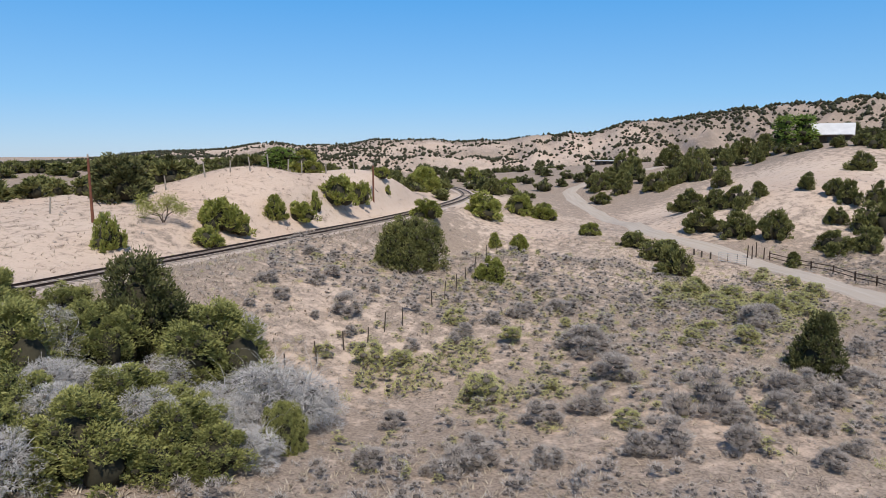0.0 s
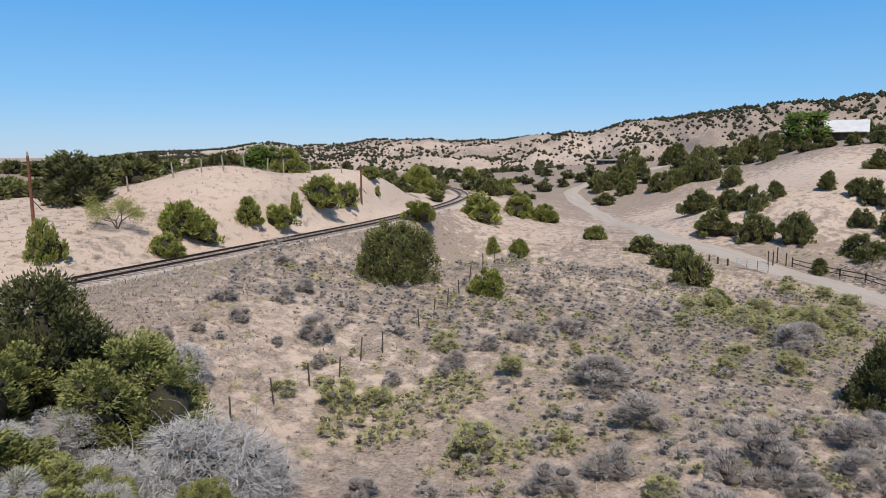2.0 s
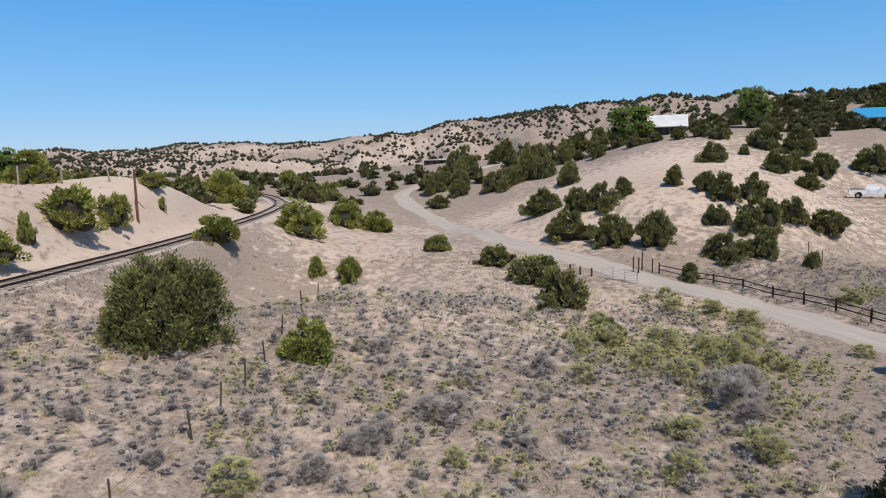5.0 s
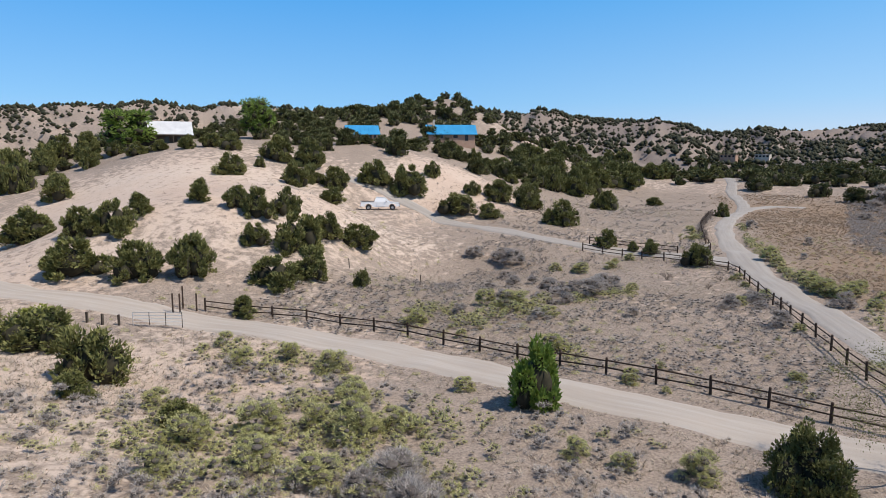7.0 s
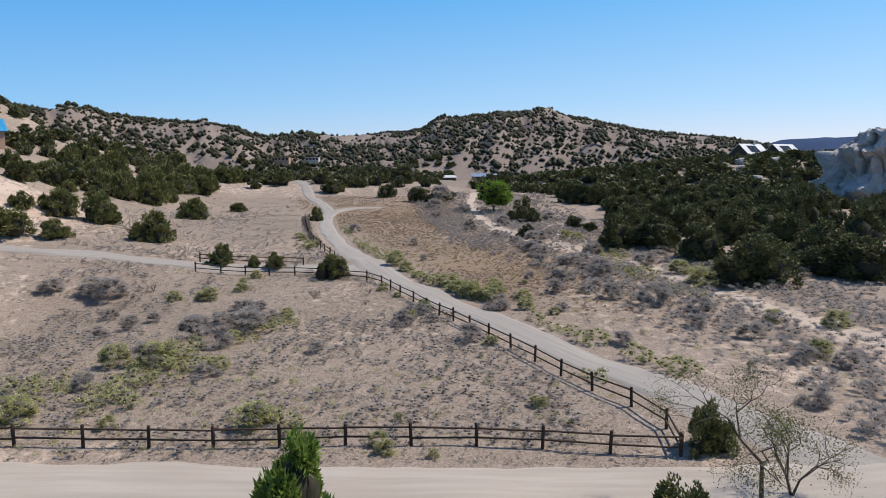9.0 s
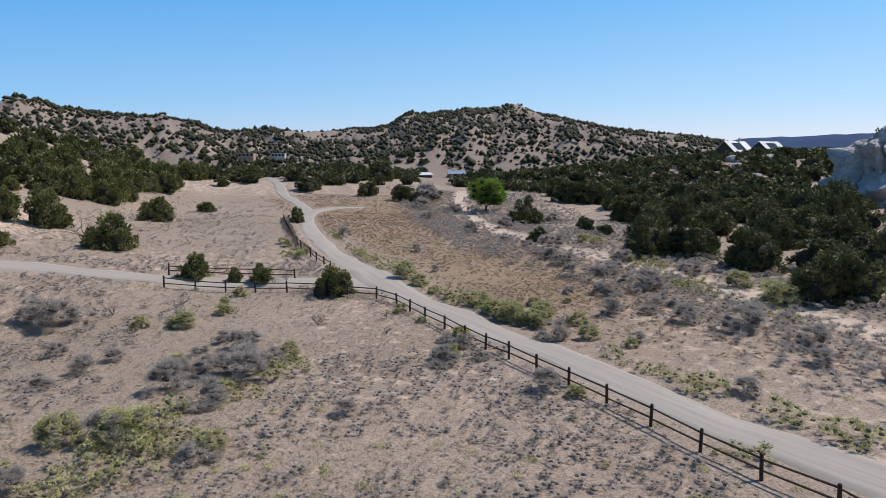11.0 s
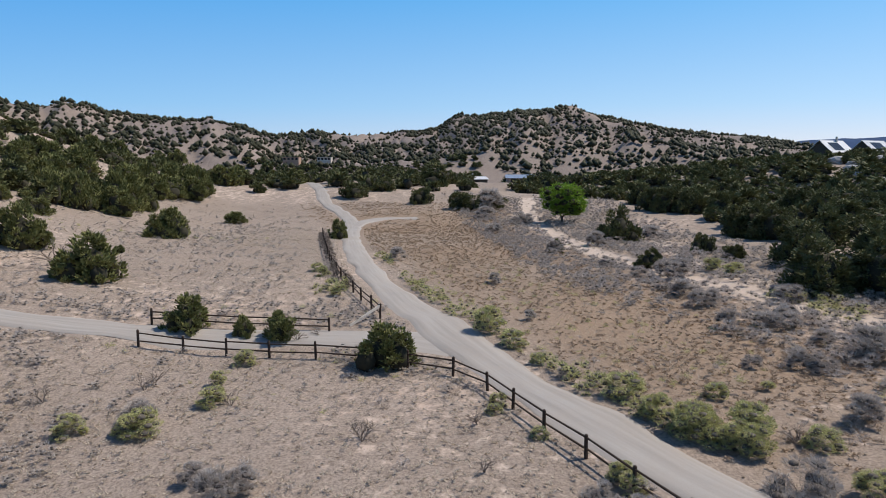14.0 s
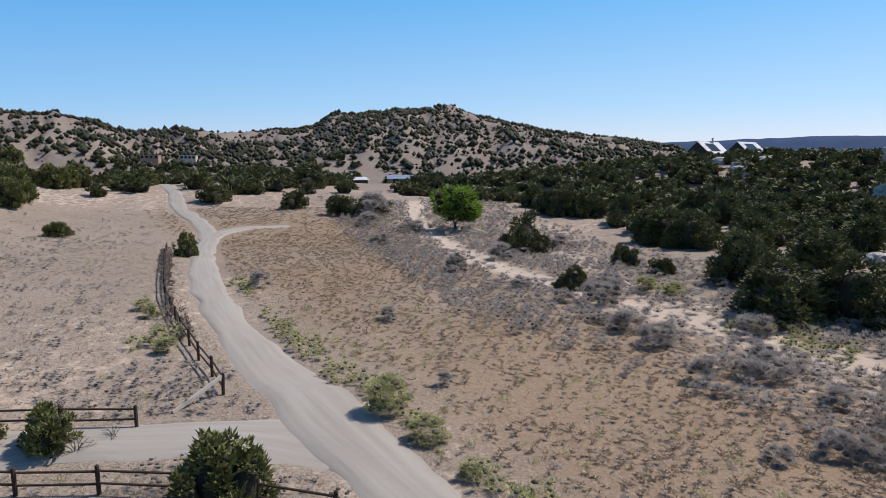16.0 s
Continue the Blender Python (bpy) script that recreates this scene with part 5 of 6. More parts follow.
low_scrub("grey_scrub", "low grey sagebrush scattered over the plain", 200, 2600, (-35, 10, 150, 110), 0.6,
          lambda x, y: (patchy(16, 201, 0.16)(x, y) + 0.5 * (1 - ramp(x, 26, 40))) * off_cut(x, y) * (1 - 0.8 * ramp(x, 88, 100) * (1 - ramp(y - 0.22 * x, 8, 16)) * ramp(y, 22, 30)), 0.3, 1.0, SAGE, 84, 0.17, 0.022)
full_scrub("wash_scrub", "grey sagebrush thick along the sandy wash", 220, 2900, (46, -6, 215, 34), 0.8,
           lambda x, y: np.clip(1.15 - off_line(x, y, wash_line) / (12 + 8 * ramp(x, 110, 130)), 0, 1) * ramp(off_line(x, y, wash_line), 0.8, 2.2), 0.6, 2.0, SAGE, 3, 190, 0.17, 0.085)
low_scrub("green_scrub", "small yellow-green rabbitbrush dotted in the grass", 240, 1300, (-25, 12, 150, 100), 0.9,
          lambda x, y: patchy(20, 241, 0.12)(x, y) * off_cut(x, y), 0.3, 0.95, RABBIT, 120, 0.14, 0.022)
low_scrub("brown_scrub", "brown leafless low bushes in dry grass", 260, 3000, (-40, -5, 225, 115), 0.7, patchy(13, 261, 0.25), 0.25, 0.85, TWIG, 64, 0.22, 0.014)

# Thickets of rabbitbrush: centre and half widths.
THICKETS = [(28.5, 56.5, 3.0, 2.6), (33.5, 55.0, 3.8, 2.6), (30.8, 50.6, 3.0, 2.4), (35.5, 53.0, 2.4, 2.0), (42.6, 65.7, 2.2, 3.0), (42.8, 71.0, 1.6, 2.6),
            (32.2, 58.6, 2.6, 2.0), (30.0, 61.0, 2.4, 1.8), (37.0, 60.0, 2.0, 1.6), (1.7, 39.0, 2.2, 2.0), (5.2, 41.0, 1.5, 1.3), (5.7, 34.0, 1.6, 1.2), (9.0, 34.4, 1.0, 0.9),
            (59.6, 65.7, 2.4, 1.5), (60.0, 61.0, 2.8, 1.7), (63.6, 58.3, 2.8, 1.5), (70.7, 55.5, 2.6, 1.2), (74.9, 53.5, 2.0, 1.2), (52.9, 50.4, 1.6, 0.8), (66.0, 58.5, 2.6, 1.2), (51.5, 36.6, 1.4, 0.6), (117.0, 54.5, 2.4, 1.0), (110.0, 14.0, 5.0, 1.6), (96.0, 15.5, 4.0, 1.6), (84.0, 16.0, 4.0, 1.4)]


def thickets(x, y):
    best = np.zeros(np.shape(x))
    for cx, cy, rx, ry in THICKETS:
        best = np.maximum(best, np.exp(-(((x - cx) / rx) ** 2 + ((y - cy) / ry) ** 2) ** 2))
    verge = off_line(x, y, coarse(lines["valley"]))
    south = (y < 19.5 + 0.255 * x) & (x > 58) & (x < 170)
    return np.maximum(best, 0.75 * south * ramp(verge, 1.9, 2.2) * (1 - ramp(verge, 2.8, 4.2)) * ramp(fractal(x, y, 7, 88, 2), -0.25, 0.25))


full_scrub("sagebrush_thicket", "fuzzy grey sagebrush growing thick below the railway", 300, 800, (-8, 20, 42, 80), 0.9,
           lambda x, y: np.clip(0.10 + 0.5 * np.exp(-(((x + 1) / 5) ** 2 + ((y - 53) / 7) ** 2)) + 1.9 * fractal(x, y, 11, 305, 3), 0, 1) * off_cut(x, y), 0.6, 1.8, SAGE, 6, 420, 0.12, 0.065)
full_scrub("field_brush", "grey-green brush in the fenced field", 320, 1100, (50, 36, 112, 80), 0.75,
           lambda x, y: np.clip(0.34 + 2.2 * fractal(x, y, 12, 325, 3), 0, 1) * ramp(y - 0.28 * x, 17.5, 19.5), 0.5, 1.4, SAGE, 5, 240, 0.13, 0.08, 14, 0.46)
full_scrub("green_brush", "pale green rabbitbrush mixed through the sagebrush", 340, 420, (-8, 20, 42, 80), 0.9,
           lambda x, y: np.clip(0.05 + 1.8 * fractal(x, y, 9, 345, 3), 0, 1) * off_cut(x, y), 0.5, 1.4, RABBIT, 7, 360, 0.075, 0.20)
full_scrub("rabbitbrush_thicket", "pale yellow-green rabbitbrush growing in thickets", 280, 900, (-5, 8, 135, 75), 0.85, thickets, 0.7, 1.8, RABBIT, 7, 300, 0.085, 0.22, 80, 0.6, 2.2)
full_scrub("slope_brush", "sparse grey brush on the pale slope above the valley road", 400, 420, (102, 54, 200, 98), 0.9,
           lambda x, y: np.clip(0.25 + 1.6 * fractal(x, y, 12, 405, 3), 0, 1) * ramp(y - 0.06 * x, 50, 54), 0.4, 1.3, SAGE, 5, 150, 0.17, 0.10, 8, 0.42)
full_scrub("slope_tussocks", "straw tussocks dotted over the pale slope", 420, 1500, (102, 54, 190, 92), 0.45,
           lambda x, y: (0.45 + 0.9 * fractal(x, y, 8, 425, 3)) * ramp(y - 0.06 * x, 49, 52), 0.28, 0.6, STRAW, 2, 40, 0.24, 0.14, 8, 0.42, 2.2, STRAW)
full_scrub("near_tussocks", "pale grass tussocks between the bushes", 440, 1900, (-8, 20, 44, 80), 0.42,
           lambda x, y: (0.55 + 0.9 * fractal(x, y, 8, 445, 3)) * off_cut(x, y), 0.28, 0.62, STRAW, 2, 44, 0.26, 0.12, 8, 0.5, 2.2, STRAW)
full_scrub("meadow_tussocks", "straw-coloured grass tussocks covering the meadow", 360, 5200, (62, 16, 205, 66), 0.34,
           lambda x, y: ramp(x, 62, 88) * (1 - ramp(y - 0.22 * x, 15, 22)) * ramp(off_line(x, y, wash_line), 3, 8) * (0.75 + 0.8 * fractal(x, y, 8, 365, 3)), 0.35, 0.85, OCHRE, 2, 44, 0.26, 0.16, 8, 0.46, 2.2, OCHRE)
full_scrub("field_tussocks", "grey straw tussocks covering the fenced field", 380, 4200, (44, 34, 104, 82), 0.38,
           lambda x, y: ramp(y - 0.28 * x, 17.5, 19.5) * (0.55 + 0.9 * fractal(x, y, 8, 385, 3)), 0.28, 0.62, STRAW, 2, 36, 0.26, 0.14, 8, 0.42, 2.2, STRAW)


full_scrub("fence_tangle", "dry brown vines and brush tangled over the rail fence", 460, 60, (117, 51, 160, 60), 0.6,
           lambda x, y: 1 - ramp(off_line(x, y, np.array([(117.0, 52.9), (127.8, 55.0), (142.5, 56.5), (158.0, 57.8)])), 0.25, 0.6), 0.5, 1.1, TWIG, 6, 150, 0.20, 0.10, 60, 0.85, 1.8)


def dry_grass():
    """Tussocks of dry grass, thickest on the meadow."""
    rng = np.random.default_rng(9)
    n = 300000
    x, y = rng.uniform(-40, 215, n), rng.uniform(4, 100, n)
    keep = np.clip(0.55 + 1.1 * fractal(x, y, 18, 5, 3), 0, 1)
    keep *= 1 - 0.8 * np.exp(-(((x - 66) / 26) ** 2 + ((y - 104) / 20) ** 2))
    keep *= 1 - 0.85 * ramp(y - 1.95 * x, 83, 90)
    keep *= 1 - ramp(np.hypot(x - 45, y - 45), 80, 160) * 0.5
    ok = rng.uniform(size=n) < keep
    x, y = x[ok], y[ok]
    ok = clear_of_roads(x, y, 2.0) & (off_line(x, y, wash_line) > 2.5)
    x, y = x[ok], y[ok]
    z = land(x, y)
    n, b = len(x), 3
    a = rng.uniform(0, 6.28, (n, b))
    lean = rng.uniform(0.5, 2.0, (n, b))
    tall = rng.uniform(0.06, 0.26, (n, 1)) * (0.6 + 0.5 * (1 - ramp(x, 30, 50)))[:, None] * rng.uniform(0.6, 1.2, (n, b))
    foot = np.stack([x[:, None] + np.cos(a) * 0.05, y[:, None] + np.sin(a) * 0.05, np.repeat(z[:, None] - 0.02, b, 1)], -1)
    tip = foot + np.stack([np.cos(a) * tall * lean, np.sin(a) * tall * lean, tall], -1)
    side = np.stack([-np.sin(a), np.cos(a), 0 * a], -1) * rng.uniform(0.018, 0.05, (n, b, 1))
    v = np.stack([foot - side, foot + side, tip], 2).reshape(-1, 3)
    tagged(new("dry_grass", mesh_of("dry_grass", v, np.arange(len(v)).reshape(-1, 3), STRAW)), "tussocks of short dry straw-coloured grass", "grass", kind="stuff")


dry_grass()


# ---- fences and posts ----
def shared(name, bm, mat):
    me = bpy.data.meshes.new(name)
    bm.to_mesh(me)
    bm.free()
    me.materials.append(mat)
    return me


def post_bm(tall, r):
    """A round post with a chamfered head."""
    bm = rod((0, 0, -0.3), (0, 0, tall - 0.05), r, r * 0.95, 8)
    return rod((0, 0, tall - 0.05), (0, 0, tall), r * 0.95, r * 0.6, 8, bm)


POST = shared("post", post_bm(1.12, 0.085), RAILWOOD)
RAIL_BM = rod((0, 0, 0), (1, 0, 0), 0.055, 0.045, 6)
BAR = shared("rail", RAIL_BM, RAILWOOD)


def rail_fence(points, label, rails=(0.42, 0.90), spacing=3.08, even=True):
    """A post and rail fence along a line; every bay has two round rails."""
    rng = random.Random(len(points) * 7 + int(points[0][0]))
    if even:
        line = spline(points, 0.25) if len(points) > 2 else np.array([np.array(points[0]) + (np.array(points[1]) - np.array(points[0])) * k for k in np.linspace(0, 1, 60)])
        along = np.concatenate([[0], np.cumsum(np.linalg.norm(np.diff(line, axis=0), axis=1))])
        n = max(1, round(along[-1] / spacing))
        at = np.stack([np.interp(np.linspace(0, along[-1], n + 1), along, line[:, k]) for k in (0, 1)], 1)
    else:
        at = np.array(points, float)
    ob = thing("rail_fence", label, "fence")
    feet = [Vector((x, y, height(x, y))) for x, y in at]
    for p in feet:
        o = new("post", POST)
        o.parent, o.matrix_basis = ob, pose(*p, rng.uniform(-2, 2), rng.uniform(-2, 2), rng.uniform(0, 90)) @ Matrix.Diagonal((1, 1, rng.uniform(0.94, 1.05), 1))
    for a, b in zip(feet[:-1], feet[1:]):
        for h in rails:
            u, v = a + Vector((0, 0, h + rng.uniform(-0.04, 0.04))), b + Vector((0, 0, h + rng.uniform(-0.04, 0.04)))
            o = new("rail", BAR)
            o.parent = ob
            turn = (v - u).to_track_quat('X', 'Z').to_matrix().to_4x4()
            o.matrix_basis = Matrix.Translation(u) @ turn @ Matrix.Diagonal(((v - u).length, 1, 1, 1))
    return ob


rail_fence([(49.9, 82.0), (50.8, 78.4), (51.7, 74.9), (52.2, 72), (52.5, 69.2), (52.6, 66), (52.5, 63), (52.4, 60.1), (52.0, 56.9), (51.5, 53.8), (50.9, 47.8), (50.3, 41.8),
            (49.7, 38.8), (48.7, 35.9), (47.7, 32.8)],
           "brown two-rail wooden fence along the dirt road")
rail_fence([(47.7, 32.8), (49.8, 32.2), (52.2, 32.3), (54.9, 33.3), (57.6, 34.5), (60.7, 35.4), (63.7, 36.4), (69.2, 38.3), (72.4, 39.3), (75.5, 40.2), (79.2, 41.2), (81.6, 41.9), (84.2, 42.9),
            (87.3, 43.9), (91.0, 44.8), (93.6, 46.1), (95.2, 48.1), (97, 51), (98.1, 53.8),
            (98.9, 56.7), (100.1, 59.8), (101.2, 63), (101.9, 66.2)], "brown two-rail wooden fence bounding the grassy field")
rail_fence([(106.2, 66.6), (105.6, 62.8), (104.8, 58.3), (104.0, 54.0)], "short brown two-rail fence beside the drive")
rail_fence([(107.0, 50.4), (110.3, 51.1), (113.4, 52), (116.5, 52.7), (119.5, 53.4), (124, 54.2), (127.8, 55), (132.9, 55.6), (142.5, 56.5), (150, 57.2), (158, 57.8)],
           "brown two-rail fence running up the valley road")


def fallen_rail():
    a, b = Vector((107.0, 50.4, height(107, 50.4) + 0.98)), Vector((105.3, 52.6, height(105.3, 52.6) + 0.03))
    bm = bmesh.new()
    turn = (b - a).to_track_quat('Z', 'Y').to_matrix()
    block((0.10, 0.16, (b - a).length), a, 0.012, bm, turn)
    ob = new("plank", shared("plank", bm, PALESTUCCO))
    tagged(ob, "pale weathered plank leaning against a fence post", "plank")


fallen_rail()


def wire_fence(points, name, label, tall, r, mat, wires=0, lean=6, seed=3):
    """A row of thin posts, with or without wires between them."""
    rng = random.Random(seed)
    ob = thing(name, label, "fence")
    bm = rod((0, 0, -0.3), (0, 0, tall), r, r * 0.9, 6)
    me, tops = shared("post", bm, mat), []
    for x, y in points:
        o = new("post", me)
        z = height(x, y)
        o.parent, o.matrix_basis = ob, pose(x, y, z, rng.uniform(-lean, lean), rng.uniform(-lean, lean), rng.uniform(0, 90)) @ Matrix.Diagonal((1, 1, rng.uniform(0.85, 1.12), 1))
        tops.append(Vector((x, y, z)))
    for a, b in zip(tops[:-1], tops[1:]):
        for k in range(wires):
            h = Vector((0, 0, tall * (0.35 + 0.28 * k)))
            part("wire", rod(a + h, b + h, 0.006, None, 3), STEEL, ob)


wire_fence([(-4.6, 37), (-3.1, 39.5), (-1.65, 42.1), (-0.2, 43.4), (0.9, 45.25), (2.15, 46.2), (4.55, 50.6), (5.7, 52.8), (6.9, 55.1), (8.1, 58.1), (9.4, 61.6), (11.2, 66), (13, 70.5)],
           "wire_fence", "thin dark steel-post wire fence below the railway", 1.25, 0.045, SHADEWOOD, 2)
wire_fence([(-34, 62), (-28.9, 66.8), (-26, 73), (-22, 79), (-18.6, 82.6), (-15.9, 83.2), (-13.7, 83.6), (-12.0, 86.4), (-10.4, 92.5), (-9.0, 96.4), (-6, 100), (-2, 102.5)],
           "post_fence", "old grey wooden posts along the top of the cut", 1.55, 0.085, GREYWOOD, 2, 8, 5)
wire_fence([(90.8, -10.3), (93, -12.5), (88.5, -8.5)], "stub_fence", "short grey wooden fence by the wood", 1.2, 0.07, GREYWOOD, 1)
wire_fence([(70.5, 82.4), (68.2, 78.6), (72.5, 74.5)], "field_posts", "lone dark posts standing in the dry field", 1.1, 0.05, SHADEWOOD)


def pole(x, y, tall, label):
    ob = thing("utility_pole", label, "pole", m=pose(x, y, height(x, y), 1.0, -0.8, 20))
    part("shaft", rod((0, 0, -0.5), (0, 0, tall), 0.14, 0.10, 10), RUSTWOOD, ob)
    part("cap", rod((0, 0, tall), (0, 0, tall + 0.35), 0.09, 0.06, 8), GREYWOOD, ob, "grey weathered pole top")
    part("bracket", rod((0, 0, tall * 0.42), (0.7, 0, tall * 0.25), 0.035, None, 6), STEEL, ob)


pole(-23.7, 62.8, 5.5, "rust-brown pole standing on the sandy bank")
pole(0.6, 97.7, 5.0, "rust-brown pole beside the railway cut")


def gate():
    a, b = Vector((43.8, 83.2, 0)), Vector((45.7, 79.9, 0))
    z = height(44.7, 81.5)
    turn = math.degrees(math.atan2(b.y - a.y, b.x - a.x))
    n = (b - a).length
    ob = thing("field_gate", "pale tubular steel gate standing open beside the road", "gate", m=pose(a.x, a.y, z, 0, 0, turn))
    for k in range(5):
        h = 0.22 + 0.25 * k
        part("bar", rod((0, 0, h), (n, 0, h), 0.026, None, 8), GATEWHITE, ob)
    for k in range(4):
        x = n * k / 3
        part("upright", rod((x, 0, 0.0 if k in (0, 3) else 0.20), (x, 0, 1.26), 0.03, None, 8), STEEL if k else GATEWHITE, ob)
    stub = [(42.4, 84.9), (42.0, 86.2), (43.1, 83.9), (43.6, 83.2)]
    for i, (x, y) in enumerate(stub[:3]):
        o = thing("gate_post", "short dark timber post on the bank by the gate", "post", "posts by the gate", pose(x, y, height(x, y), 0, 0, 15 * i))
        part("shaft", block((0.16, 0.16, 1.15), (0, 0, -0.3), 0.015), SHADEWOOD, o)
    for x, y, t in ((47.9, 83.6, 1.7), (48.2, 83.1, 1.7), (49.2, 83.9, 1.9), (49.5, 82.6, 1.5)):
        o = thing("gate_post", "tall dark timber post of the gateway", "post", "tall gateway posts", pose(x, y, height(x, y)))
        part("shaft", post_bm(t, 0.07), RAILWOOD, o)


gate()


def marker(x, y):
    ob = thing("marker_post", "small white marker post beside the drive", "post", m=pose(x, y, height(x, y)))
    part("shaft", block((0.10, 0.10, 0.9), (0, 0, -0.1), 0.01), WHITEROOF, ob)


marker(107.4, 93.4)


# ---- pickup ----
def lying(x, y, turn, half, wide):
    """A pose that rests four wheels on the slope of the ground."""
    c, s = math.cos(radians(turn)), math.sin(radians(turn))
    nose, tail = height(x + c * half, y + s * half), height(x - c * half, y - s * half)
    left, right = height(x - s * wide, y + c * wide), height(x + s * wide, y - c * wide)
    ahead, across = Vector((2 * half * c, 2 * half * s, nose - tail)).normalized(), Vector((-2 * wide * s, 2 * wide * c, left - right)).normalized()
    up = ahead.cross(across).normalized()
    m = Matrix((ahead, up.cross(ahead), up)).transposed().to_4x4()
    return Matrix.Translation((x, y, (nose + tail + left + right) / 4 - 0.03)) @ m @ Matrix.Scale(1.17, 4)


def pickup(x, y, turn):
    """A white two-door pickup, nose along +x before it is turned."""
    ob = thing("pickup_truck", "white two-door pickup parked at the top of the drive", "pickup", m=lying(x, y, turn, 1.74, 0.85))
    side = [(2.72, 0.55), (2.75, 0.80), (2.62, 1.02), (1.45, 1.14), (0.72, 1.76), (-0.52, 1.80), (-0.75, 1.20), (-2.62, 1.20), (-2.68, 0.60),
            (-2.15, 0.48), (-1.95, 0.80), (-1.58, 0.95), (-1.20, 0.80), (-1.02, 0.46), (1.18, 0.46), (1.36, 0.80), (1.74, 0.95), (2.10, 0.80), (2.28, 0.50)]
    bm = bmesh.new()
    rings = []
    for w, squeeze in ((-0.93, 0.0), (-0.97, 0.04), (0.97, 0.04), (0.93, 0.0)):
        rings.append([bm.verts.new((px, w * (0.84 if pz > 1.3 else 1.0), pz)) for px, pz in side])
    n = len(side)
    for a, b in zip(rings[:-1], rings[1:]):
        for i in range(n):
            bm.faces.new((a[i], a[(i + 1) % n], b[(i + 1) % n], b[i]))
    bm.faces.new(rings[0][::-1])
    bm.faces.new(rings[-1])
    bmesh.ops.recalc_face_normals(bm, faces=bm.faces)
    body = part("body", bm, PAINT, ob)
    part("cargo_bed", block((1.72, 1.62, 0.03), (-1.68, 0, 1.195)), SHADEWOOD, ob, "dark open cargo bed")
    part("windscreen", block((0.03, 1.46, 0.72), (1.12, 0, 1.13), 0, None, Matrix.Rotation(radians(-49), 3, 'Y')), GLASS, ob)
    part("rear_window", block((0.02, 1.30, 0.40), (-0.66, 0, 1.30), 0, None, Matrix.Rotation(radians(20), 3, 'Y')), GLASS, ob)
    for w in (-1, 1):
        part("door", block((1.22, 0.02, 0.62), (0.22, w * 0.972, 0.52), 0.008), PAINT, ob)
        part("side_window", block((0.98, 0.02, 0.40), (0.15, w * 0.845, 1.27), 0.008, None, Matrix.Rotation(radians(w * 12), 3, 'X')), GLASS, ob)
        part("mirror", block((0.10, 0.20, 0.16), (0.88, w * 1.06, 1.18), 0.02), SHADEWOOD, ob)
        part("headlight", block((0.05, 0.34, 0.17), (2.70, w * 0.72, 0.74), 0.01), GLASS, ob)
        part("tail_light", block((0.04, 0.14, 0.34), (-2.66, w * 0.86, 0.72), 0.01), RED, ob)
        for px in (1.74, -1.58):
            wheel = part("wheel", rod((px, w * 0.72, 0.37), (px, w * 0.95, 0.37), 0.37, None, 18), RUBBER, ob)
            part("rim", rod((px, w * 0.94, 0.37), (px, w * 0.965, 0.37), 0.21, 0.19, 14), CHROME, wheel)
    part("front_bumper", block((0.14, 1.86, 0.20), (2.74, 0, 0.45), 0.03), CHROME, ob)
    part("rear_bumper", block((0.14, 1.80, 0.18), (-2.70, 0, 0.46), 0.03), CHROME, ob)
    part("grille", block((0.03, 1.0, 0.22), (2.73, 0, 0.70), 0.01), SHADEWOOD, ob)


pickup(104.0, 101.3, -55)


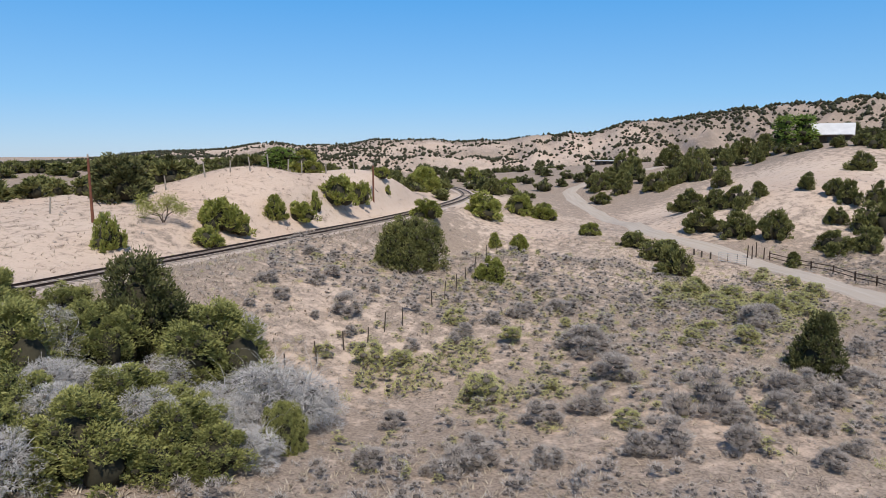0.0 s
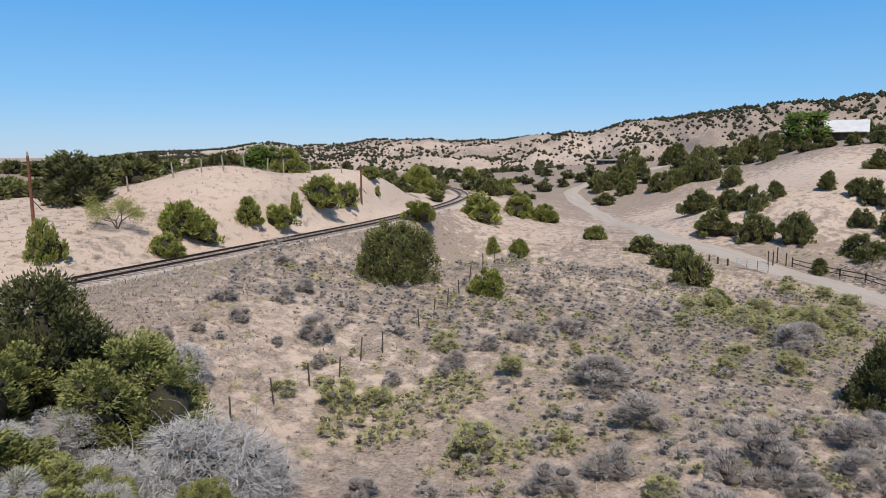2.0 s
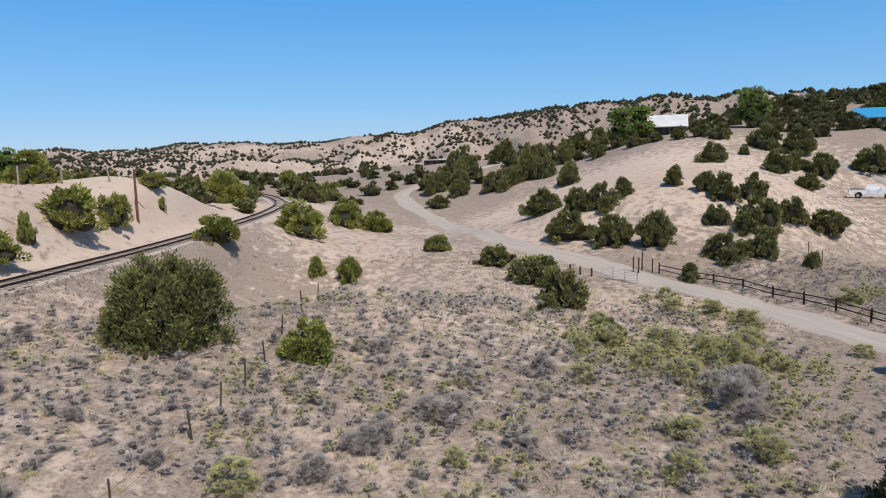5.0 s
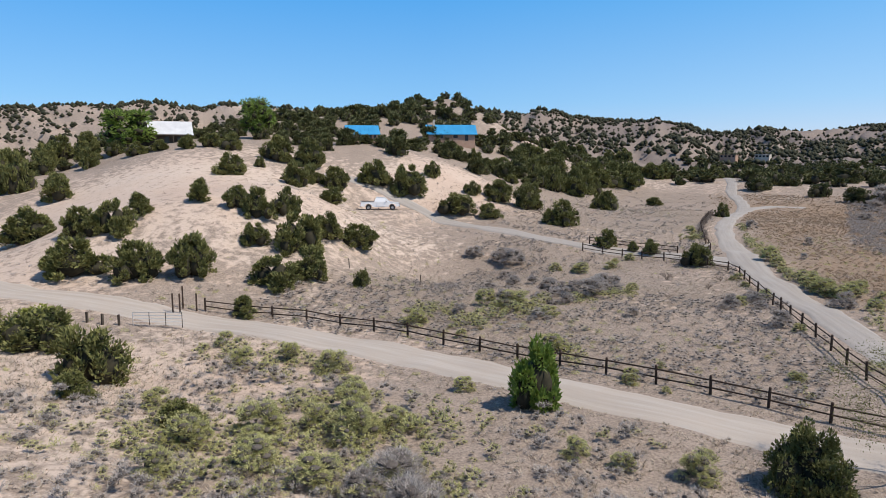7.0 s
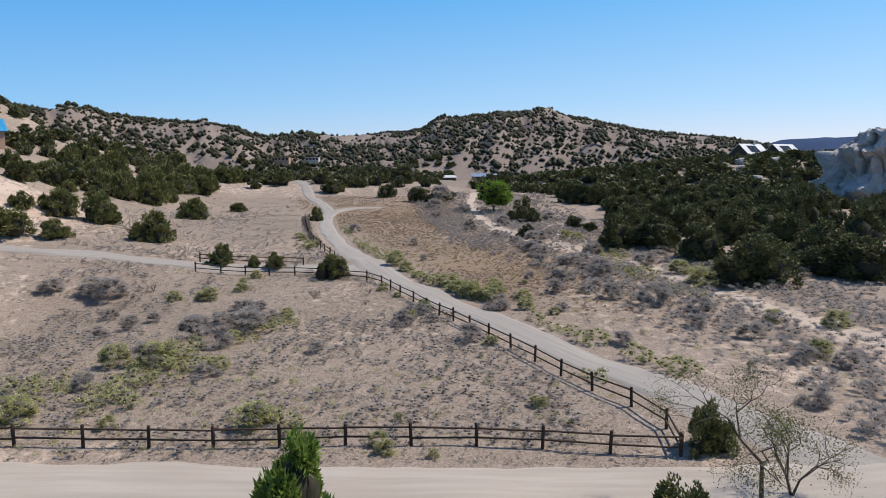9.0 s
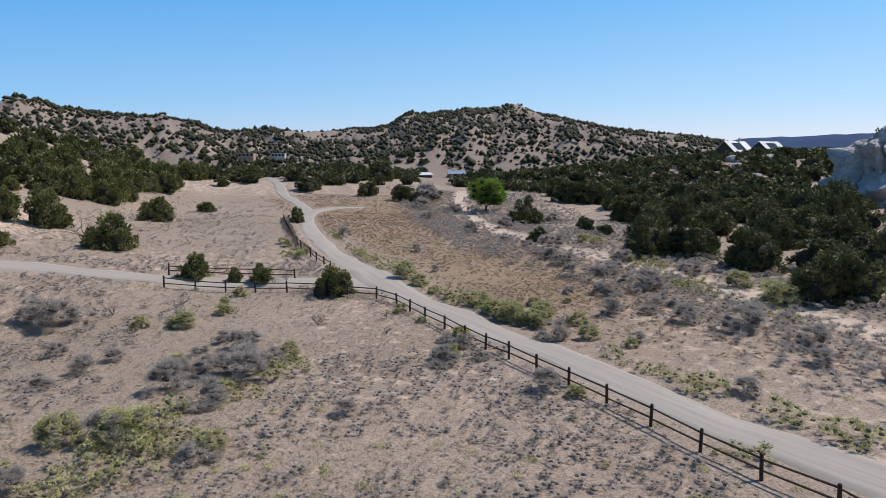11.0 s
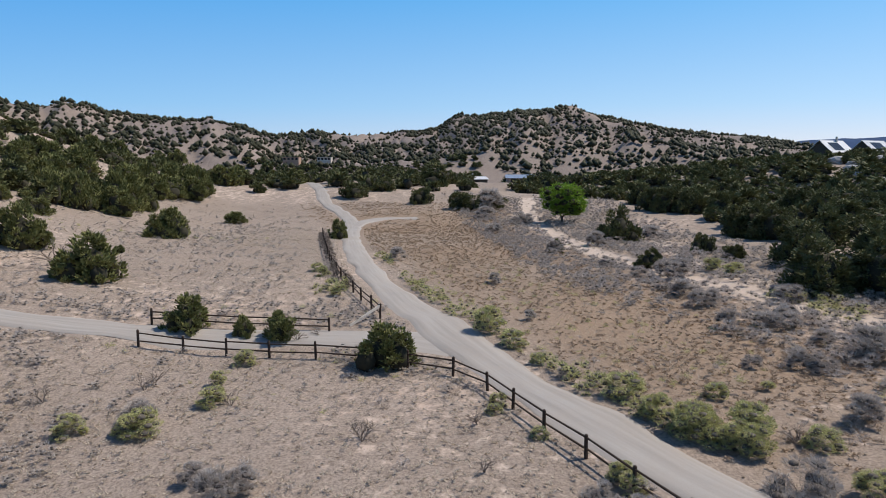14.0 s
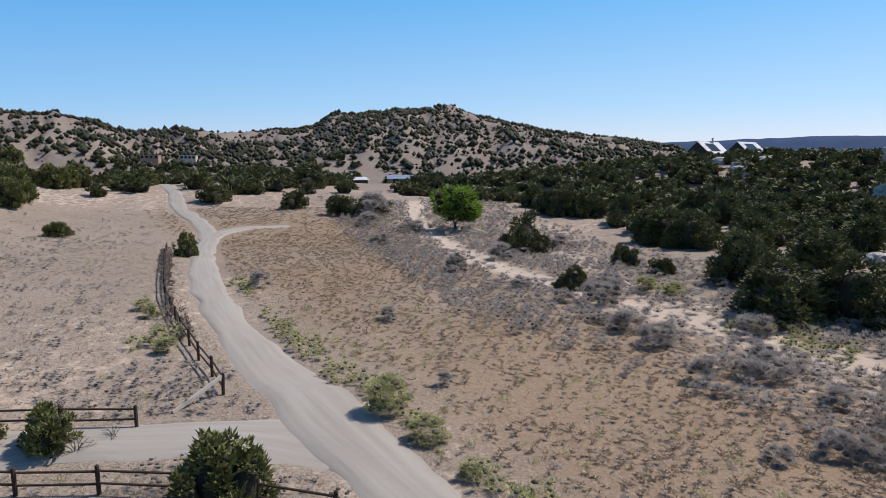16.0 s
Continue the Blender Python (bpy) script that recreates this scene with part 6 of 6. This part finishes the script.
# ---- houses ----
def gable_house(name, label, x, y, z, turn, long, deep, wall_h, roof_h, walls, roof, openings=(), porch=0.0, over=0.5, chimney=None, panels=False, ribs=0):
    """A house with a gable roof whose ridge runs along its length; openings: side, place along it, sill, width, height, kind."""
    ob = thing(name, label, "house", m=pose(x, y, z, 0, 0, turn))
    bm = block((long, deep, wall_h + 3.0), (0, 0, -3.0), 0.03)
    for s in (-1, 1):
        v = [bm.verts.new((s * long / 2, -deep / 2, wall_h)), bm.verts.new((s * long / 2, deep / 2, wall_h)), bm.verts.new((s * long / 2, 0, wall_h + roof_h - 0.08))]
        bm.faces.new(v)
    part("wall", bm, walls, ob)
    slope = math.atan2(roof_h, deep / 2)
    run = math.hypot(roof_h, deep / 2) + over
    for s in (-1, 1):
        bm = bmesh.new()
        turn_m = Matrix.Rotation(-s * slope, 3, 'X')
        block((long + 2 * over, run, 0.12), (0, 0, 0), 0, bm)
        for v in bm.verts:
            v.co = turn_m @ (v.co + Vector((0, s * run / 2, 0))) + Vector((0, 0, wall_h + roof_h))
        sheet = part("roof", bm, roof, ob)
        for k in range(ribs):
            px = -long / 2 - over + (long + 2 * over) * (k + 0.5) / ribs
            b2 = bmesh.new()
            block((0.06, run, 0.05), (px, 0, 0.12), 0, b2)
            for v in b2.verts:
                v.co = turn_m @ (v.co + Vector((0, s * run / 2, 0))) + Vector((0, 0, wall_h + roof_h))
            part("seam", b2, roof, sheet)
        if panels and s == -1:
            for k in range(3):
                b3 = bmesh.new()
                block((1.6, run * 0.62, 0.06), (-long * 0.28 + 1.75 * k + 0.6, 0, 0.18), 0, b3)
                for v in b3.verts:
                    v.co = turn_m @ (v.co + Vector((0, s * run / 2, 0))) + Vector((0, 0, wall_h + roof_h))
                part("solar_panel", b3, GLASS, ob, "dark solar panel")
    for side, at, sill, w, h, kind in openings:
        off = {"front": (at, -deep / 2, 0), "back": (at, deep / 2, 180), "left": (-long / 2, at, -90), "right": (long / 2, at, 90)}[side]
        o = part("door" if kind == "door" else "window", block((w, 0.10, h), (0, 0, sill), 0.01), SHADEWOOD, ob)
        o.matrix_basis = pose(off[0], off[1], 0, 0, 0, off[2])
        p = part("pane", block((w - 0.16, 0.03, h - 0.16), (0, -0.055, sill + 0.08)), GLASS, o)
    if porch:
        part("porch_roof", block((long, porch, 0.10), (0, -deep / 2 - porch / 2, wall_h - 0.15)), roof, ob)
        for k in range(4):
            part("porch_post", block((0.14, 0.14, wall_h + 2.8), (-long / 2 + 0.2 + (long - 0.4) * k / 3, -deep / 2 - porch + 0.15, -3.0)), SHADEWOOD, ob)
    if chimney is not None:
        part("chimney", block((0.5, 0.5, roof_h + 1.4), (chimney, -0.6, wall_h), 0.02), PALESTUCCO, ob)
    return ob


gable_house("farmhouse", "low house with a shining white metal roof", 111.7, 162.2, 16.8, -37, 10.6, 8.0, 2.5, 2.7, SHADEWOOD, WHITEROOF,
            (("front", -3, 0.9, 1.4, 1.1, "window"), ("front", 0.5, 0, 1.0, 2.0, "door"), ("front", 3.2, 0.9, 1.4, 1.1, "window")), 1.8, 0.5, None, False, 12)
gable_house("house", "small adobe house with a bright blue metal roof", 150.0, 138.0, 18.0, -48, 7.0, 6.5, 2.2, 2.0, STUCCO, BLUEROOF,
            (("front", 1.6, 0.9, 0.9, 1.0, "window"), ("front", -0.6, 0.2, 0.9, 1.8, "door"), ("front", 2.8, 0.9, 0.6, 1.0, "window")), 0, 0.6, None, False, 8)
gable_house("long_house", "long house with a bright blue metal roof and chimney", 179.3, 129.4, 19.0, -55, 12.6, 7.0, 2.0, 2.4, STUCCO, BLUEROOF,
            (("front", -3, 0.8, 1.2, 1.0, "window"), ("front", 1, 0.8, 1.2, 1.0, "window"), ("front", 4, 0.1, 0.9, 1.9, "door")), 0, 0.6, -4.6, False, 12)
gable_house("hill_house", "grey gabled house with a bright metal roof", 281.0, -106.0, 14.0, -70, 11.0, 9.0, 3.2, 3.8, SHADEWOOD, WHITEROOF,
            (("left", 0, 1.0, 1.6, 1.2, "window"), ("front", 0, 1.0, 1.6, 1.2, "window")), 0, 0.6, 2.0, True, 10)
gable_house("hill_house", "gabled outbuilding with solar panels on its roof", 269.5, -112.5, 14.0, -70, 10.0, 8.0, 3.2, 3.4, SHADEWOOD, WHITEROOF,
            (("left", 0, 1.0, 1.4, 1.2, "window"), ("front", 0, 1.0, 1.6, 1.2, "window")), 0, 0.6, None, True, 10)
gable_house("valley_house", "adobe house with a low blue-grey metal roof", 319.0, -6.5, 5.6, -98, 10.0, 7.5, 2.5, 1.1, STUCCO, GREYROOF,
            (("front", -2.6, 0.8, 1.8, 1.5, "window"), ("front", 0.4, 0, 1.0, 2.1, "door"), ("front", 2.9, 0.8, 1.8, 1.5, "window")), 1.2, 0.6, None, False, 8)
gable_house("valley_barn", "long shed with a pale metal roof", 331.0, 11.5, 5.2, -80, 13.5, 7.0, 2.2, 0.9, SHADEWOOD, WHITEROOF,
            (("front", 2, 0, 2.4, 1.9, "door"), ("front", -3, 0.8, 1.2, 0.9, "window")), 0, 0.5, 1.5, False, 10)


def flat_house(name, label, x, y, z, turn, long, deep, wall_h, walls, roof, over=0.7):
    """A flat-roofed house with deep eaves and dark openings."""
    ob = thing(name, label, "house", m=pose(x, y, z, 0, 0, turn))
    part("wall", block((long, deep, wall_h + 2.5), (0, 0, -2.5), 0.04), walls, ob)
    part("roof", block((long + 2 * over, deep + 2 * over, 0.22), (0, 0, wall_h), 0.02), roof, ob)
    for k in range(4):
        w = part("window", block((1.3, 0.10, 1.2), (0, 0, 0), 0.01), SHADEWOOD, ob)
        w.matrix_basis = pose(-long / 2 + long * (k + 0.5) / 4, -deep / 2, 0.7)
        part("pane", block((1.1, 0.03, 1.0), (0, -0.055, 0.1)), GLASS, w)
    return ob


flat_house("bungalow", "low bungalow with a flat white roof among junipers", 80.5, 231.0, 10.4, -20, 8.6, 7.0, 2.0, SHADEWOOD, WHITEROOF)
flat_house("adobe_house", "brown flat-roofed adobe house up the valley", 464.0, 94.0, 15.2, -95, 9.0, 8.0, 2.0, STUCCO, STUCCO, 0.2)
flat_house("adobe_house", "pale flat-roofed house up the valley", 474.0, 76.0, 15.2, -95, 8.0, 8.0, 2.2, PALESTUCCO, PALESTUCCO, 0.2)
flat_house("shed", "small dark shed at the head of the valley", 313.0, 40.5, 7.6, -92, 5.0, 4.0, 1.9, SHADEWOOD, PALESTUCCO, 0.3)


# ---- rock ----
def outcrop(name, label, x, y, z, size, seed, rough=0.28, sub=5, turn=0, square=2.4):
    """A craggy mass of sandstone with steep sides, ledges and upright fissures."""
    bm = bmesh.new()
    bmesh.ops.create_icosphere(bm, subdivisions=sub, radius=1.0)
    shift = Vector((seed * 3.7, seed * 1.3, 0))
    for v in bm.verts:
        d = v.co.normalized()
        full = (abs(d.x) ** square + abs(d.y) ** square + abs(d.z) ** (square * 1.5)) ** (-1 / square)
        p = d * min(full, 1.45)
        bulge = noise.fractal(p * 1.5 + shift, 0.9, 2.0, 5)
        crack = 1 - abs(noise.noise(Vector((p.x * 3.6, p.y * 3.6, p.z * 0.7)) + shift)) * 2
        ledge = abs(noise.noise(Vector((p.x * 0.7, p.y * 0.7, p.z * 5.0)) + shift))
        k = 1 + rough * (bulge * 0.9 - 0.55 * max(0, crack - 0.72) / 0.28 + 0.45 * ledge)
        v.co = Vector((p.x * k * size[0], p.y * k * size[1], p.z * (1 + rough * 0.45 * bulge) * size[2]))
    me = shared(name, bm, ROCK)
    ob = new(name, me)
    ob.matrix_world = pose(x, y, z, 0, 0, turn)
    return tagged(ob, label, "rock")


outcrop("rock_outcrop", "massive pale sandstone outcrop rising from the wood", 152.8, -62.0, 4.5, (11.6, 11.6, 13.0), 3, 0.46, 6, -20, 3.0)
rng = random.Random(8)
for i, (x, y, w) in enumerate(((97, -4, 1.5), (100, -6, 1.0), (92, -2.5, 1.2), (205, -62, 2.2), (214, -66, 2.6), (222, -72, 2.4), (198, -60, 1.8), (232, -68, 2.4), (112, 6, 1.0), (150, -28, 2.0), (128, -14, 1.5), (240, -80, 2.8), (226, -84, 3))):
    outcrop("boulder", "pale sandstone boulder among the junipers", x, y, height(x, y) + 0.15 * w, (w, w * 0.8, w * 0.6), 20 + i, 0.3, 3, rng.uniform(0, 360))


junipers(170, 1, label="dark juniper rooted on top of the sandstone outcrop", leaves=1500)[0].matrix_basis = pose(152.0, -56.5, 16.4) @ Matrix.Diagonal((4.4, 4.4, 4.0, 1))


# ---- single trees and bushes ----
def limb_tree(seed, forks, mat, lean=0.25, thick=0.10, tall=1.0, stems=1, twigs=2, first=0.22):
    """Tapered limbs that fork again and again, for a tree of the given height; returns the mesh and its tips."""
    rng = random.Random(seed)
    bm, tips = bmesh.new(), []

    def grow(at, way, r, n, depth):
        to = at + way * n
        rod(at, to, r, r * 0.72, 6 if depth > 1 else 4, bm)
        if depth == 0:
            tips.append((to, way))
            return
        if depth <= 2:
            tips.append((to, way))
        for k in range(2 if depth > 1 else twigs):
            turn = Vector((rng.gauss(0, 0.62), rng.gauss(0, 0.62), rng.gauss(0.0, 0.28)))
            grow(to, (way + turn).normalized(), r * 0.66, n * rng.uniform(0.66, 0.9), depth - 1)

    for s in range(stems):
        a = rng.uniform(0, 6.28)
        grow(Vector((0, 0, -0.1)), Vector((math.cos(a) * lean, math.sin(a) * lean, 1)).normalized(), thick, tall * first, forks)
    return shared("trunk", bm, mat), tips


def leafy(name, label, category, x, y, seed, tall, forks, leaf_mat, bark, per_tip, leaf, spread, lean=0.2, thick=0.1, stems=1, turn=0, lift=0.3, up=None, twigs=2, first=0.22):
    trunk, tips = limb_tree(seed, forks, bark, lean, thick, tall, stems, twigs, first)
    rng = np.random.default_rng(seed)
    ob = thing(name, label, category, m=pose(x, y, height(x, y), 0, 0, turn))
    part("trunk", trunk, None, ob)
    if per_tip:
        c = np.array([p for p, w in tips if up is None or p.z > up * tall])
        at = np.repeat(c, per_tip, 0) + rng.normal(size=(len(c) * per_tip, 3)) * spread
        v, f = leaves_at(rng, at, rng.normal(size=at.shape) + np.array([0, 0, lift]), leaf, leaf * 0.36)
        part("crown", mesh_of("crown", v, f, leaf_mat), None, ob)
    return ob


young = tree_kind("sapling", "bright green leafy young tree beside the dirt road", "tree", "", juniper_crown(8, 44, 5200, 0.060, "round", FRESH, 0.5, 0.42), 5)
young.children[-1].matrix_basis = pose(0, 0, 0.16) @ Matrix.Diagonal((1, 1, 0.86, 1))
settle([young], [(43.6, 49.7, 2.6, 4.1)], 5)
leafy("elm_tree", "half-leafless thin tree with dark bare limbs", "tree", 43.2, 31.6, 12, 8.4, 8, OLIVE, SHADEWOOD, 9, 0.065, 0.24, 0.05, 0.095, 1, 200, 0.3, None, 3, 0.20)
leafy("elm_bush", "sparse bush with pinkish bare twigs and green leaves", "bush", 43.4, 30.2, 17, 4.6, 5, OLIVE, SHADEWOOD, 24, 0.07, 0.26, 0.4, 0.06, 3)
leafy("spindly_tree", "light green spindly tree on the sandy bank", "tree", -18.6, 65.5, 23, 3.8, 5, BRIGHT, BARK, 26, 0.11, 0.28, 0.6, 0.07, 3)
for i, (x, y, t) in enumerate(((121.6, 79.3, 4.6), (103.2, 54.8, 1.1), (106.5, 57.6, 1.3), (91.5, 58.4, 1.3), (85.7, 51.6, 1.5), (86.8, 46.2, 1.3), (79, 60, 1.2), (96, 63.5, 1.4), (60, 71, 1.4), (70.5, 70, 1.5), (63.5, 74.5, 1.3), (76, 49.5, 1.1), (22, 66, 1.6), (26.5, 71, 1.4), (16, 64, 1.3),
                           (95.5, 73.0, 1.7), (93.8, 68.6, 1.7), (94.8, 63.7, 1.4), (86.2, 51.7, 1.5), (83.3, 32.6, 1.4), (81.9, 46.7, 1.2), (89.6, 70.2, 1.1), (122.8, 54.3, 2.1), (102.2, 56.1, 1.4))):
    leafy("dead_shrub", "leafless dark-twigged dead shrub in dry grass", "shrub", x, y, 300 + i, t, 4, None, TWIG, 0, 0.1, 0.1, 0.5, 0.018 * t + 0.01, 4)


def cottonwood(x, y):
    ob = thing("cottonwood", "vivid green cottonwood tree on pale bare sand", "tree", m=pose(x, y, height(x, y)))
    trunk, tips = limb_tree(31, 4, BARK, 0.12, 0.28, 6.0)
    part("trunk", trunk, None, ob)
    c = crown(311, 44, 5200, 0.055, "round", COTTON, 0.72, 0.1)
    o = part("crown", c, None, ob)
    o.matrix_basis = pose(0, 0, 1.6) @ Matrix.Diagonal((9.2, 9.2, 6.4, 1))


cottonwood(180.5, 15.8)


def shade_tree(x, y, w, h, seed, label):
    ob = thing("shade_tree", label, "tree", m=pose(x, y, height(x, y)))
    part("trunk", limb_tree(seed, 4, BARK, 0.12, 0.25, h * 0.8)[0], None, ob)
    o = part("crown", crown(seed, 40, 3600, 0.06, "round", FRESH, 0.72, 0.1), None, ob)
    o.matrix_basis = pose(0, 0, h * 0.12) @ Matrix.Diagonal((w, w, h * 0.9, 1))


shade_tree(103.0, 162.0, 11.5, 8.2, 41, "broad green shade tree beside the white-roofed house")
shade_tree(126.0, 149.0, 8.5, 9.0, 43, "tall light green tree on the house hill")
shade_tree(-13.0, 106.0, 6.0, 4.2, 44, "yellow-green tree behind the railway cut")
settle(junipers(140, 3, mat=BRIGHT, group="green bank shrubs", label="bright yellow-green shrub on the sandy railway bank", leaves=4200),
       [(-14.3, 67.8, 3.6, 3.4), (-12.6, 69.2, 2.6, 3.0), (-7.6, 79.0, 3.4, 2.2), (-14.3, 63.6, 2.6, 1.9), (20.4, 93.8, 2.6, 2.6), (10.1, 57.9, 2.3, 2.4), (18.2, 108.9, 6.2, 4.6), (-4.2, 88.6, 3.0, 3.0), (37.2, 84.8, 4.4, 2.4)], 41)


# ---- thicket by the first stretch ----
settle(junipers(150, 4, mat=THICKET, group="thicket junipers", label="olive green juniper in the thicket below the track", leaves=30000, lumps=95, leaf=0.022, lift=0.8),
       [(-7.9, 34.6, 5.4, 4.4), (-12.9, 33.6, 4.0, 3.6), (-15.8, 31.2, 4.6, 3.9), (-18.6, 34.5, 5.2, 3.4), (-20.5, 38.0, 5.0, 3.0), (-16.0, 37.5, 4.6, 2.8), (-9.7, 23.8, 4.6, 3.2),
        (-6.6, 24.4, 4.0, 2.7), (-9.6, 27.6, 4.4, 3.0), (-12.4, 26.2, 4.2, 2.9), (-7.4, 27.2, 3.6, 2.3), (-13.4, 22.6, 4.4, 2.8), (-3.5, 27.6, 1.9, 2.2), (-5.4, 33.4, 2.6, 2.2)], 51)
settle(junipers(160, 1, label="tall dark juniper rising above the thicket", leaves=24000, lumps=170, leaf=0.026), [(-11.6, 37.0, 5.2, 5.5)], 52)
settle(junipers(164, 2, label="dark juniper on the crest of the sandy bank", leaves=9000, lumps=80, leaf=0.045), [(-25.4, 75.6, 6.6, 5.0), (-17.6, 99.0, 4.6, 3.2)], 53)
settle(junipers(166, 2, mat=BRIGHT, label="yellow-green juniper behind the sandy bank", leaves=6000), [(-9.2, 103.0, 5.4, 3.6), (10.7, 137.0, 6.2, 5.0)], 54)


def dead_brush(x, y, w, h, seed, stems):
    """A tangle of silver dead branches that arch down to the ground, in a haze of fine twigs."""
    rng = random.Random(seed)
    ob = thing("dead_brush", "tangled silver-grey dead juniper branches in the thicket", "brush", "dead brush", pose(x, y, height(x, y)))
    for s in range(stems * 2):
        a, out = rng.uniform(0, 6.28), rng.uniform(0.3, 1.0)
        at, r = Vector((rng.uniform(-0.28, 0.28) * w, rng.uniform(-0.28, 0.28) * w, h * rng.uniform(0.02, 0.55))), rng.uniform(0.012, 0.036)
        way = Vector((math.cos(a) * out, math.sin(a) * out, rng.uniform(0.2, 1.1))).normalized()
        points, radii = [tuple(at)], [r]
        for j in range(8):
            at = at + way * w * 0.052
            r *= 0.82
            points.append(tuple(at))
            radii.append(r)
            way = (way + Vector((rng.gauss(0, 0.36), rng.gauss(0, 0.36), rng.gauss(-0.17, 0.22)))).normalized()
        part("branch", tube(points, radii, 4, SILVER, "branch"), None, ob)
    haze = part("twig_mass", crown(seed, 34, 11000, 0.050, "dome", SILVER, 0.20, 0.0, 0.05, BRUSHSHADE), None, ob)
    haze.matrix_basis = Matrix.Diagonal((w, w, h * 0.9, 1))


for i, (x, y, w, h, n) in enumerate(((-4.3, 30.8, 6.2, 3.2, 90), (-6.6, 29.4, 4.2, 2.1, 30), (-13.4, 29.8, 4.6, 2.0, 40), (-11.0, 30.4, 4.0, 1.9, 30), (-7.6, 39.6, 4.0, 2.2, 30),
                                        (-11.6, 21.6, 3.4, 2.4, 40), (-2.6, 31.6, 3.6, 2.2, 36), (-4.6, 25.2, 3.2, 1.6, 24), (-16.4, 27.6, 4.6, 2.2, 40), (-9.4, 31.8, 3.4, 2.2, 24),
                                        (-8.4, 25.8, 3.4, 3.0, 30), (-11.2, 24.8, 3.2, 3.0, 30), (-14.4, 32.2, 4.0, 3.5, 36), (-17.2, 33.0, 4.0, 3.2, 30), (-6.0, 26.2, 2.8, 2.3, 24), (-12.6, 28.2, 3.2, 2.8, 30))):
    dead_brush(x, y, w, h, 70 + i, n)
